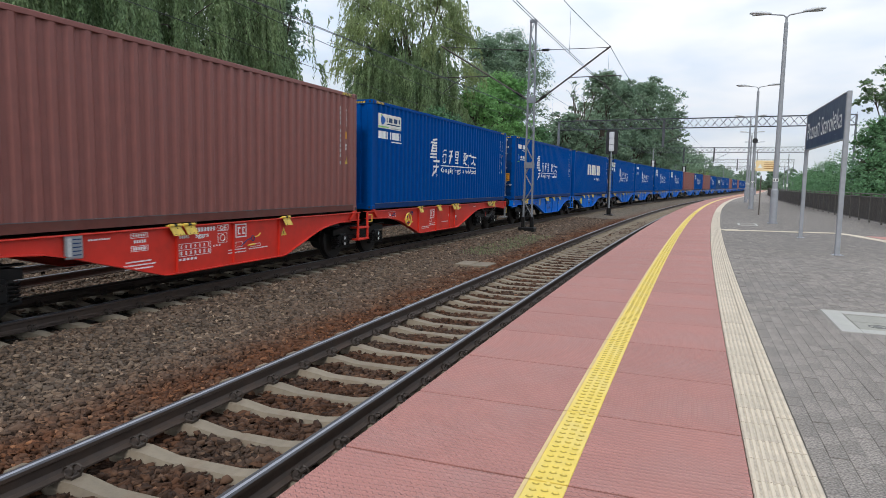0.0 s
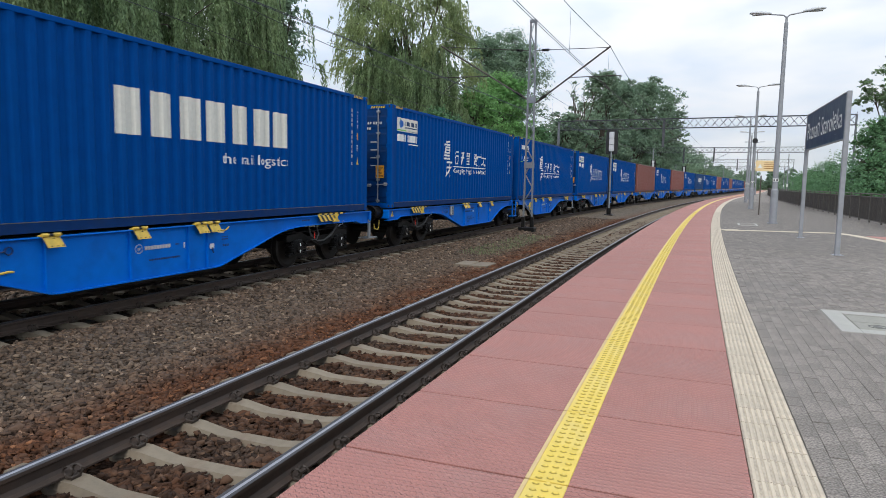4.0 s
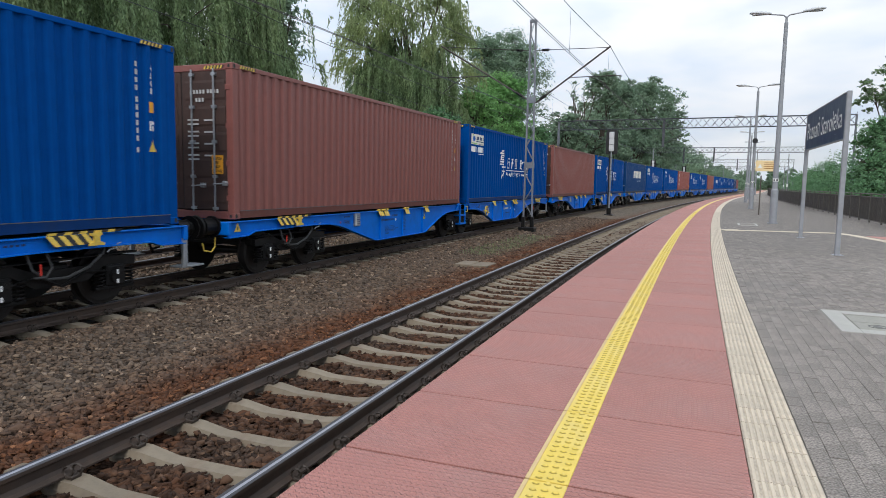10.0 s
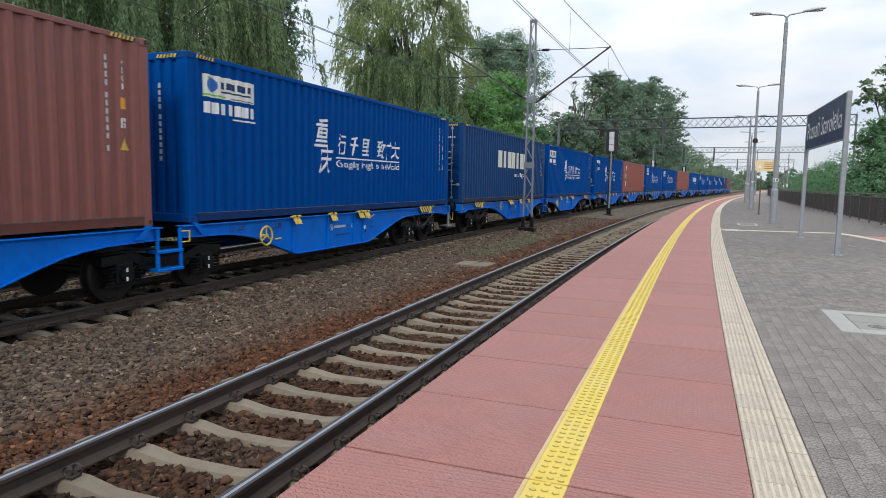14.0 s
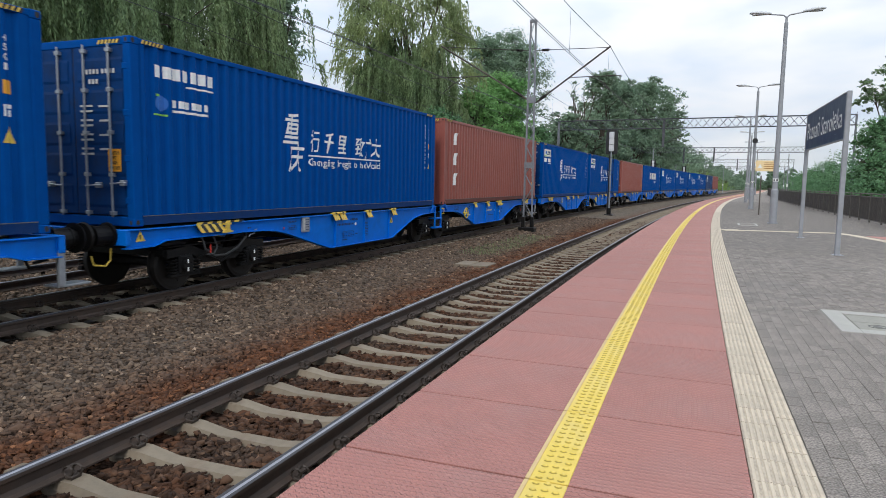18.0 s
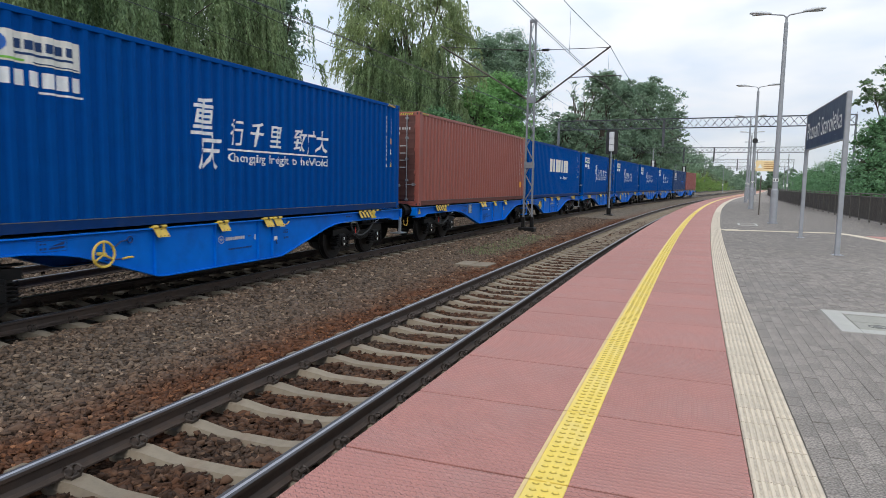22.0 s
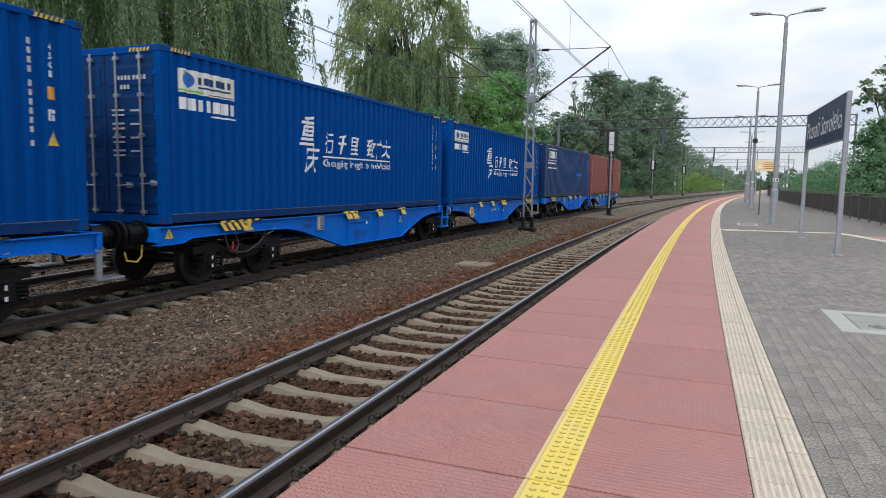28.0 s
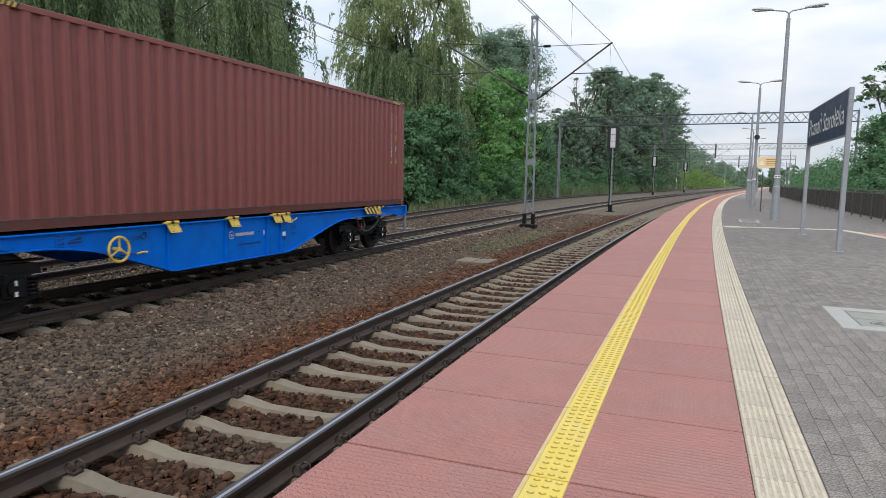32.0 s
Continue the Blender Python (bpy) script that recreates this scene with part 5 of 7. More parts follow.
def wagon_kit(paint):
    k = {}
    sill = Shape()
    outline = [(x, z) for x, z in LOWER] + [(12.36, 1.13), (-0.15, 1.13)]
    sill.prism(outline, "y", -1.185, -1.165)
    for (x0, z0), (x1, z1) in zip(LOWER[:-1], LOWER[1:]):
        sill.add([(x0, -1.235, z0), (x1, -1.235, z1), (x1, -1.08, z1), (x0, -1.08, z0), (x0, -1.235, z0 - 0.018), (x1, -1.235, z1 - 0.018), (x1, -1.08, z1 - 0.018), (x0, -1.08, z0 - 0.018)],
                 [(0, 1, 2, 3), (4, 7, 6, 5), (0, 4, 5, 1), (3, 2, 6, 7), (0, 3, 7, 4), (1, 5, 6, 2)])
    sill.cbox(-0.16, 12.37, -1.245, -1.06, 1.128, 1.15, 0.005)
    k["sill"] = sill.mesh("side_sill", paint)
    ri = Shape()
    ri.box(-0.008, 0.008, -1.232, -1.18, 0.38, 1.13)
    k["rib"] = ri.mesh("stiffener", paint)
    k["cross"] = []
    for x in (3.9, 5.2, 6.4, 7.7, 9.1, 10.4):
        cr = Shape()
        lo = float(np.interp(x, [p[0] for p in LOWER], [p[1] for p in LOWER])) + 0.05
        cr.box(x - 0.05, x + 0.05, -1.165, 1.165, max(lo, 0.6), 1.1)
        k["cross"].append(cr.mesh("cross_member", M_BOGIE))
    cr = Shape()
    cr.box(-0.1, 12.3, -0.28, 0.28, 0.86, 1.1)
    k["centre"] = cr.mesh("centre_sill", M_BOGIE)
    hs = Shape()
    hs.cbox(-0.2, -0.1, -1.24, 1.24, 0.9, 1.15, 0.012)
    k["head"] = hs.mesh("headstock", paint)
    ew = Shape()
    ew.add([(0.03, -1.25, 1.19), (0.14, -1.25, 1.19), (0.38, -1.25, 0.98), (0.24, -1.25, 0.98), (0.03, -1.17, 1.19), (0.14, -1.17, 1.19), (0.38, -1.17, 0.98), (0.24, -1.17, 0.98)],
           [(0, 1, 2, 3), (4, 7, 6, 5), (0, 4, 5, 1), (1, 5, 6, 2), (2, 6, 7, 3), (3, 7, 4, 0)])
    k["wedge"] = ew.mesh("joint_bracket", paint)
    st = Shape()
    for x in (-0.72, -0.22):
        st.cbox(x, x + 0.06, -1.24, -1.19, 0.42, 1.12, 0.008)
    for z in (0.42, 0.72):
        st.cbox(-0.72, -0.16, -1.26, -1.0, z, z + 0.05, 0.008)
    k["step"] = st.mesh("step_frame", paint)
    return k


# parts that all wagons share
pd = Shape()
pd.add([(-0.13, -1.252, 0.0), (0.12, -1.252, 0.0), (0.175, -1.3, -0.15), (-0.075, -1.3, -0.15),
        (-0.13, -1.24, 0.0), (0.12, -1.24, 0.0), (0.175, -1.288, -0.15), (-0.075, -1.288, -0.15)],
       [(0, 1, 2, 3), (4, 7, 6, 5), (0, 4, 5, 1), (1, 5, 6, 2), (2, 6, 7, 3), (3, 7, 4, 0)])
# the black middle cylinder is painted shade of the gap between the barrels
for x0, x1, r_, k_ in ((-0.14, -0.05, 0.027, 0), (-0.05, 0.03, 0.02, 1), (0.03, 0.13, 0.027, 0)):
    pd.cyl((x0, -1.255, 0.018), (x1, -1.255, 0.018), r_, n=9, mi=k_)
pd.cbox(-0.17, 0.16, -1.25, -1.2, 0.0, 0.022, 0.005)
# black dots stand in for the shade inside the flap's holes
for x_, z_ in ((-0.03, -0.13), (0.06, -0.13), (0.14, -0.13), (0.03, -0.03)):
    y_ = -1.252 + z_ * 0.321 - 0.002
    pd.box(x_ - 0.009, x_ + 0.009, y_ - 0.002, y_ + 0.002, z_ - 0.008, z_ + 0.008, 1)
PAD = pd.mesh("locating_flap", [M_YEL, M_BLACK])
def striped(xs, lean, z0, z1, y0, y1, thick):
    """One plate in yellow and black stripes that lean along it."""
    sh, n = Shape(), len(xs)
    vs = [(x + (lean if k else 0), (y1 if k else y0) + d, z1 if k else z0) for d in (0.0, thick) for k in (0, 1) for x in xs]
    for i in range(n - 1):
        sh.f += [(i, i + 1, n + i + 1, n + i), (2 * n + i, 3 * n + i, 3 * n + i + 1, 2 * n + i + 1), (i, 2 * n + i, 2 * n + i + 1, i + 1), (n + i, n + i + 1, 3 * n + i + 1, 3 * n + i)]
        sh.m += [i % 2] * 4
    sh.f += [(0, n, 3 * n, 2 * n), (n - 1, 3 * n - 1, 4 * n - 1, 2 * n - 1)]
    sh.m += [0, 0]
    sh.v = vs
    return sh


STRIPED_BAR = striped([-0.5 + i * 0.12 for i in range(11)], 0.03, 0.0, 0.035, -1.262, -1.262, 0.02).mesh("striped_bar", [M_YEL, M_BLACK])
STRIPED = striped([-0.52 + i * 0.09 for i in range(8)], 0.11, -0.005, -0.15, -1.262, -1.287, 0.01).mesh("striped_flap", [M_YEL, M_BLACK])
shoe = Shape()
shoe.prism([(0.14, 0.0), (0.34, 0.0), (0.34, -0.03), (0.3, -0.05), (0.3, -0.12), (0.38, -0.15), (0.38, -0.18), (0.12, -0.18), (0.12, -0.15), (0.2, -0.12), (0.2, -0.05), (0.14, -0.03)], "y", -1.3, -1.265)
LOCK_SHOE = shoe.mesh("lock_shoe", M_YEL)
hw = Shape()
hw.ring((0, -1.3, 0), (0, 1, 0), 0.185, 0.02, 24, 6)
for i in range(3):
    t = math.pi / 2 + i * 2 * math.pi / 3
    hw.cyl((0, -1.3, 0), (0.185 * math.cos(t), -1.3, 0.185 * math.sin(t)), 0.016, n=6)
hw.cyl((0, -1.33, 0), (0, -1.18, 0), 0.03, n=10)
HANDWHEEL = hw.mesh("handwheel", M_YEL)
bx = Shape()
bx.cbox(-0.14, 0.14, -1.235, -1.186, -0.17, 0.17, 0.008)
for i in range(5):
    bx.box(-0.03, 0.11, -1.238, -1.234, -0.12 + i * 0.055, -0.105 + i * 0.055, 1)
bx.box(-0.11, -0.05, -1.24, -1.236, -0.13, 0.13, 2)
DATABOX = bx.mesh("data_box", [M_ZINC, M_STENB, M_STENCIL])
tg = Shape()
tg.add([(-0.1, -1.189, 0), (0.1, -1.189, 0), (0, -1.189, 0.17)], [(0, 1, 2)])
tg.box(-0.012, 0.012, -1.1905, -1.188, 0.03, 0.1, 1)
TRIANGLE = tg.mesh("warning_triangle", [M_YEL, M_BLACK])


def painted(name, items, material, y=-1.188):
    """Flat painted marks on a wagon's side: (x0, x1, z0, z1) each."""
    sh = Shape()
    for x0, x1, z0, z1 in items:
        sh.box(x0, x1, y - 0.001, y + 0.001, z0, z1)
    return sh.mesh(name, material)


def words_row(x0, x1, z, h, step=0.06, gap=0.35):
    """A line of unreadable small writing as short bars."""
    return [(x, min(x + step * (1 - gap), x1), z, z + h) for x in np.arange(x0, x1, step)]


def box_lines(x0, x1, z0, z1, w=0.008):
    return [(x0, x1, z0, z0 + w), (x0, x1, z1 - w, z1), (x0, x0 + w, z0 + w, z1 - w), (x1 - w, x1, z0 + w, z1 - w)]


def grid_table(x0, x1, z0, z1, cols, w=0.008):
    out = box_lines(x0, x1, z0, z1, w)
    zm = (z0 + z1) / 2
    out.append((x0 + w, x1 - w, zm, zm + w))
    for i in range(cols):
        c = x0 + (x1 - x0) * (i + 0.5) / cols
        out += [(c - 0.012, c + 0.014, zm + 0.025, z1 - 0.025), (c - 0.018, c + 0.018, z0 + 0.025, zm - 0.02)]
    return out


EVEN_BLUE = painted("stencil_line", grid_table(6.36, 6.92, 0.55, 0.7, 7) + words_row(6.36, 6.6, 0.48, 0.035) + words_row(6.98, 7.14, 0.6, 0.025)
                    + words_row(6.12, 6.9, 0.85, 0.05, 0.07) + words_row(6.75, 7.12, 0.95, 0.06, 0.07)
                    + [q for k in range(9) for q in words_row(7.45, 7.69, 0.52 + k * 0.042, 0.022, 0.06)]
                    + words_row(4.1, 4.38, 1.035, 0.035) + box_lines(4.08, 4.38, 0.88, 0.97) + words_row(4.12, 4.35, 0.905, 0.04)
                    + words_row(2.75, 2.84, 0.99, 0.03), M_STENB)
WHITE_DOT = Shape().cyl((7.0, -1.192, 0.86), (7.0, -1.186, 0.86), 0.04, n=12).mesh("white_dot", M_WHITE)
RED_TICK = Shape().prism([(3.9, 0.95), (3.96, 0.95), (3.93, 0.89)], "y", -1.19, -1.187).mesh("red_mark", M_WRED)
ODD_BLUE = painted("stencil_line", words_row(4.85, 5.52, 0.625, 0.03, 0.05, 0.25) + [(5.42, 5.5, 0.84, 0.86)]
                   + box_lines(1.05, 1.5, 0.93, 1.09, 0.006) + words_row(1.09, 1.19, 0.96, 0.03) + words_row(1.09, 1.19, 1.03, 0.02)
                   + words_row(6.58, 6.76, 0.88, 0.02) + words_row(6.58, 6.76, 0.83, 0.03) + words_row(6.6, 6.76, 0.71, 0.04)
                   + words_row(9.2, 9.5, 1.04, 0.03, 0.08), M_STENB)
slash = Shape()
slash.add([(1.22, -1.189, 0.96), (1.46, -1.189, 0.97), (1.47, -1.189, 1.0), (1.24, -1.189, 0.99)], [(0, 1, 2, 3)])
slash.add([(1.24, -1.189, 1.0), (1.46, -1.189, 1.02), (1.46, -1.189, 1.065)], [(0, 1, 2)])
BRAKE_PLATE = slash.mesh("brake_plate", M_STENB)
MINI = painted("small_plate", [(5.6, 5.625, 0.77, 0.87), (6.24, 6.35, 0.7, 0.79)], M_WHITE, -1.2)
lv = Shape()
lv.tube([(2.22, -1.2, 0.88), (2.3, -1.215, 0.93), (2.38, -1.215, 0.985), (2.5, -1.215, 1.0)], 0.011, 5)
lv.ring((2.56, -1.21, 1.0), (0, 1, 0), 0.05, 0.01, 12, 5)
RODEND = Shape().tube([(2.1, -1.21, 0.73), (2.42, -1.215, 0.72)], 0.01, 5).mesh("brake_rod", M_STENB)
LINKAGE = lv.mesh("brake_linkage", M_STENB)
HOOK = Shape().tube([(6.3, -1.2, 0.72), (6.32, -1.21, 0.62)], 0.012, 5).mesh("release_hook", M_STENB)
HANDLE = Shape().tube([(2.4, -1.218, 0.72), (2.52, -1.222, 0.735), (2.6, -1.222, 0.73)], 0.017, 6).mesh("brake_handle", M_YEL)
yl = Shape()
yl.tube([(6.56, -1.21, 1.0), (6.66, -1.225, 1.02), (6.72, -1.235, 1.07)], 0.013, 6)
LEVER = yl.mesh("brake_lever", M_YEL)
LEVERPLATE = painted("lever_plate", [(6.46, 6.62, 0.965, 1.03)], M_BEIGE_LOGO, -1.2)
RED_EVEN = painted("stencil_line", box_lines(5.06, 5.4, 1.01, 1.09) + words_row(5.1, 5.36, 1.03, 0.04, 0.05) + words_row(5.12, 5.36, 0.93, 0.05, 0.05)
                   + box_lines(5.06, 5.4, 0.8, 0.89) + words_row(5.1, 5.36, 0.82, 0.05, 0.05) + words_row(4.3, 4.68, 1.03, 0.025, 0.045)
                   + words_row(4.95, 5.45, 0.63, 0.022, 0.04, 0.2) + words_row(4.86, 5.55, 0.575, 0.022, 0.04, 0.2) + words_row(4.93, 5.5, 0.52, 0.022, 0.04, 0.2)
                   + words_row(6.38, 6.98, 1.02, 0.075, 0.075) + words_row(6.08, 6.3, 0.93, 0.05, 0.05)
                   + grid_table(6.06, 6.84, 0.62, 0.84, 7) + words_row(6.06, 6.5, 0.55, 0.04, 0.09) + [(x, x + 0.03, 0.73, 0.76) for x in (6.9, 6.98, 7.06)]
                   + box_lines(7.02, 7.32, 1.0, 1.11, 0.012) + box_lines(7.03, 7.28, 0.78, 0.96) + box_lines(7.52, 7.72, 0.66, 0.76)
                   + words_row(7.3, 7.82, 0.61, 0.02, 0.04, 0.2) + words_row(7.3, 7.82, 0.555, 0.02, 0.04, 0.2)
                   + box_lines(7.95, 8.28, 0.63, 0.69) + words_row(7.92, 8.5, 0.585, 0.022, 0.05, 0.3), M_WHITE)
RED_CODE = []
for body_, x_, z_, w_, h_ in (("Sggrs", 6.45, 0.925, 0.34, 0.1), ("GE", 7.08, 1.02, 0.18, 0.1)):
    tv, tf = text_at(body_, x_, z_, h_, w_, 0.003)
    RED_CODE.append(Shape().add([(x, -1.189, z) for x, z in tv], tf).mesh("wagon_code", M_WHITE))
RED_RING = Shape().ring((7.155, -1.189, 0.87), (0, 1, 0), 0.06, 0.008, 14, 4).mesh("white_ring", M_WHITE)
RED_ODD = painted("stencil_line", words_row(3.35, 3.9, 0.52, 0.02, 0.04, 0.2) + words_row(3.35, 3.9, 0.47, 0.02, 0.04, 0.2)
                  + words_row(3.95, 4.5, 0.6, 0.02, 0.04, 0.2) + words_row(3.95, 4.5, 0.545, 0.02, 0.04, 0.2) + box_lines(3.98, 4.14, 0.66, 0.77)
                  + box_lines(1.05, 1.5, 0.93, 1.09, 0.01) + words_row(1.09, 1.19, 0.97, 0.07, 0.05) + [(4.45, 4.47, 0.66, 0.72)]
                  + words_row(5.0, 5.6, 0.6, 0.022, 0.05, 0.2) + words_row(8.2, 8.5, 1.02, 0.03), M_WHITE)
ow = Shape()
ow.ring((0, -1.189, 0), (0, 1, 0), 0.068, 0.007, 18, 4)
for i in range(3):
    ow.box(-0.03 + i * 0.022, -0.016 + i * 0.022, -1.19, -1.187, -0.035 + abs(i - 1) * 0.015, 0.02)
for i in range(9):
    ow.box(0.12 + i * 0.061, 0.17 + i * 0.061, -1.19, -1.187, -0.028, 0.032)
OWNER = ow.mesh("owner_blocks", M_STENCIL)
db = Shape()
db.box(-0.16, 0.16, -1.191, -1.187, -0.13, 0.13, 0)
db.box(-0.135, 0.135, -1.193, -1.19, -0.105, 0.105, 1)
for x in (-0.1, 0.03):
    db.box(x, x + 0.03, -1.195, -1.192, -0.07, 0.07, 0)
    db.box(x + 0.03, x + 0.08, -1.195, -1.192, -0.07, -0.04, 0)
    db.box(x + 0.03, x + 0.08, -1.195, -1.192, 0.04, 0.07, 0)
OWNER_RED = db.mesh("owner_badge", [M_WHITE, M_WRED])
bu = Shape()
bu.cyl((-0.2, 0, 0), (-0.235, 0, 0), 0.2, n=16)
bu.cyl((-0.235, 0, 0), (-0.5, 0, 0), 0.155, n=16)
bu.cyl((-0.5, 0, 0), (-0.525, 0, 0), 0.17, n=16)
bu.cyl((-0.525, 0, 0), (-0.63, 0, 0), 0.12, n=14)
bu.cyl((-0.63, 0, 0), (-0.665, 0, 0), 0.225, 0.21, n=20)
BUFFER = bu.mesh("buffer", M_BOGIE)
cp = Shape()
cp.tube([(-0.15, 0, 1.0), (-0.4, 0, 0.98), (-0.66, 0, 0.9)], 0.045, 8)
cp.tube([(-0.2, 0.3, 0.95), (-0.35, 0.3, 0.62), (-0.6, 0.25, 0.6)], 0.025, 6)
COUPLING = cp.mesh("coupling", M_BOGIE)
ys_ = Shape()
ys_.tube([(-0.22, -0.95, 0.86), (-0.24, -0.95, 0.68), (-0.36, -0.98, 0.6), (-0.58, -1.0, 0.64), (-0.62, -1.0, 0.78)], 0.014, 6)
hs_ = Shape()
hs_.tube([(-0.55, -1.12, 0.92), (-0.5, -1.16, 0.7), (-0.3, -1.18, 0.56), (0.0, -1.18, 0.55), (0.35, -1.18, 0.66), (0.62, -1.16, 0.84), (0.7, -1.1, 0.95)], 0.022, 7)
HOSE = hs_.mesh("brake_hose", M_HOSE)
hs_ = Shape()
hs_.tube([(-0.28, -1.14, 0.93), (-0.24, -1.2, 0.72), (-0.34, -1.21, 0.6), (-0.5, -1.19, 0.6)], 0.016, 7)
HOSE_SHORT = hs_.mesh("brake_hose", M_HOSE)
tg_ = Shape()
tg_.cbox(-0.42, -0.39, -1.2, -1.19, 0.62, 0.78, 0.004)
RED_TAG = tg_.mesh("red_tag", M_WRED)
vl_ = Shape()
vl_.tube([(0.66, -1.2, 0.84), (0.7, -1.21, 0.88), (0.82, -1.21, 0.89), (0.84, -1.21, 0.96), (0.9, -1.21, 0.97)], 0.01, 5)
VALVE = vl_.mesh("release_bracket", M_ZINC)
HANDRAIL = ys_.mesh("hand_grip", M_YEL)
fs_ = Shape()
fs_.cbox(-0.62, -0.1, -1.2, -0.9, 0.42, 0.45, 0.006)
fs_.cbox(-0.2, -0.1, -1.22, -1.16, 0.44, 0.95, 0.008)
FOOTSTEP = fs_.mesh("foot_step", M_ZINC)
yh = Shape()
yh.tube([(-0.18, -1.25, 1.06), (-0.02, -1.26, 1.06), (-0.02, -1.26, 0.88), (-0.18, -1.25, 0.88)], 0.014, 6)
JOINTGRIP = yh.mesh("hand_grip", M_YEL)
WKITS = {"blue": wagon_kit(M_WBLUE), "red": wagon_kit(M_WRED)}


def build_wagon(colour, first, label, index):
    """One half of an articulated wagon; first: the half whose buffers point down the line."""
    w = thing("container_wagon", label, "wagon", "wagons of the goods train")
    k = WKITS[colour]
    turn = Matrix.Identity(4) if first else pose(CL, 0, 0, 0, 0, 180)
    mirror = Matrix.Diagonal((1, -1, 1, 1))

    def put(name, me, m=Matrix.Identity(4), label="", parent=w):
        ob = part(name, me, None, parent, label)
        ob.matrix_basis = m
        return tagged(ob, kind="stuff" if name in TINY else "")

    def lx(x):
        return x if first else CL - x
    sills = [put("side_sill", k["sill"], turn), put("side_sill", k["sill"], turn @ mirror)]
    for x in ((5.99, 7.43, 8.87) if first else (3.05, 4.46, 5.7, 6.16)):
        for side in (Matrix.Identity(4), mirror):
            put("stiffener", k["rib"], side @ Matrix.Translation((x, 0, 0)))
    put("centre_sill", k["centre"], turn)
    for me in k["cross"]:
        put("cross_member", me, turn)
    put("headstock", k["head"], turn)
    for y in (-0.875, 0.875):
        put("buffer", BUFFER, turn @ pose(0, y, 1.06))
    put("coupling", COUPLING, turn)
    put("foot_step", FOOTSTEP, turn @ mirror)
    if not first:
        put("foot_step", FOOTSTEP, turn)
    put("hand_grip", HANDRAIL, turn, "yellow grip")
    add_bogie(w, lx(2.1), index)
    at_bogie = Matrix.Translation((lx(2.1), 0, 0))
    put("brake_hose", HOSE, at_bogie, "grey-black brake hose")
    put("brake_hose", HOSE_SHORT, at_bogie, "grey-black brake hose")
    put("red_tag", RED_TAG, at_bogie, "small red tag")
    put("release_bracket", VALVE, at_bogie)
    if not first:
        add_bogie(w, -0.375, index)
        put("step_frame", k["step"], Matrix.Translation((-0.05, 0, 0)))
        put("hand_grip", JOINTGRIP, Matrix.Translation((-0.05, 0, 0)), "yellow grip")
        put("joint_bracket", k["wedge"])
    else:
        put("joint_bracket", k["wedge"], pose(CL, 0, 0) @ Matrix.Diagonal((-1, 1, 1, 1)))
    for x in ((5.93, 6.25, 7.6, 9.08) if first else (3.12, 4.63, 5.97, 6.29)):
        if not (colour == "red" and x == 7.6):
            put("locating_flap", PAD, Matrix.Translation((x, 0, 1.15)), "yellow hinged flap")
    lock = Matrix.Translation((1.8 if first else CL - 1.94, 0, 1.15))
    put("striped_bar", STRIPED_BAR, lock, "black and yellow striped bar")
    put("striped_flap", STRIPED, lock, "black and yellow striped flap")
    put("lock_shoe", LOCK_SHOE, lock, "yellow locking shoe")
    if first:
        put("data_box", DATABOX, Matrix.Translation((4.7 if colour == "blue" else 4.04, 0, 0.97)))
        put("warning_triangle", TRIANGLE, Matrix.Translation((9.07, 0, 0.78)), "yellow warning triangle")
        put("warning_triangle", TRIANGLE, Matrix.Translation((0.12, -0.002, 0.95)), "yellow warning triangle")
        if colour == "blue":
            put("stencil_line", EVEN_BLUE)
            put("white_dot", WHITE_DOT)
            put("red_mark", RED_TICK)
        else:
            put("stencil_line", RED_EVEN)
            for me in RED_CODE:
                put("wagon_code", me, label="white wagon type letters")
            put("white_ring", RED_RING)
            put("owner_badge", OWNER_RED, Matrix.Translation((7.68, 0, 0.97)), "white owner badge")
            put("brake_linkage", LINKAGE, Matrix.Translation((5.45, 0, -0.2)))
            put("brake_handle", HANDLE, Matrix.Translation((5.45, 0, -0.05)), "yellow brake handle")
            put("brake_lever", LEVER, Matrix.Translation((1.5, 0, -0.18)), "yellow brake lever")
    else:
        put("handwheel", HANDWHEEL, Matrix.Translation((2.0 if colour == "blue" else 2.13, 0, 0.83)), "yellow brake handwheel")
        put("brake_linkage", LINKAGE)
        put("brake_rod", RODEND)
        put("release_hook", HOOK)
        put("brake_handle", HANDLE, label="yellow brake handle")
        put("brake_lever", LEVER, label="yellow brake lever")
        put("brake_plate", BRAKE_PLATE)
        put("small_plate", MINI, label="small white plates")
        put("lever_plate", LEVERPLATE)
        if colour == "blue":
            put("stencil_line", ODD_BLUE)
            put("owner_blocks", OWNER, Matrix.Translation((4.65, 0, 0.835)), "white owner mark")
        else:
            put("stencil_line", RED_ODD)
            put("owner_badge", OWNER_RED, Matrix.Translation((4.2, 0, 0.92)), "white owner badge")
    return w


# places along the line at the clip's start
LOB, JOINT = 26.478, 0.749
S_FIVE = 68.17


def start_s(i):
    return S_FIVE + ((i - 5) / 2 * LOB if i % 2 else (i - 6) / 2 * LOB + LOB - CL - JOINT)


# the small surge of the couplings as the train runs through, metres
SURGE_T = (0, 17.7, 19.0, 20.2, 21.5, 22.7, 24.0, 25.2, 27.7, 29.0, 30.2, 31.5, 32)
SURGE = (0.0, 0.02, 0.11, -0.25, -0.24, -0.16, -0.04, -0.02, 0.07, 0.13, 0.07, 0.0, 0.0)


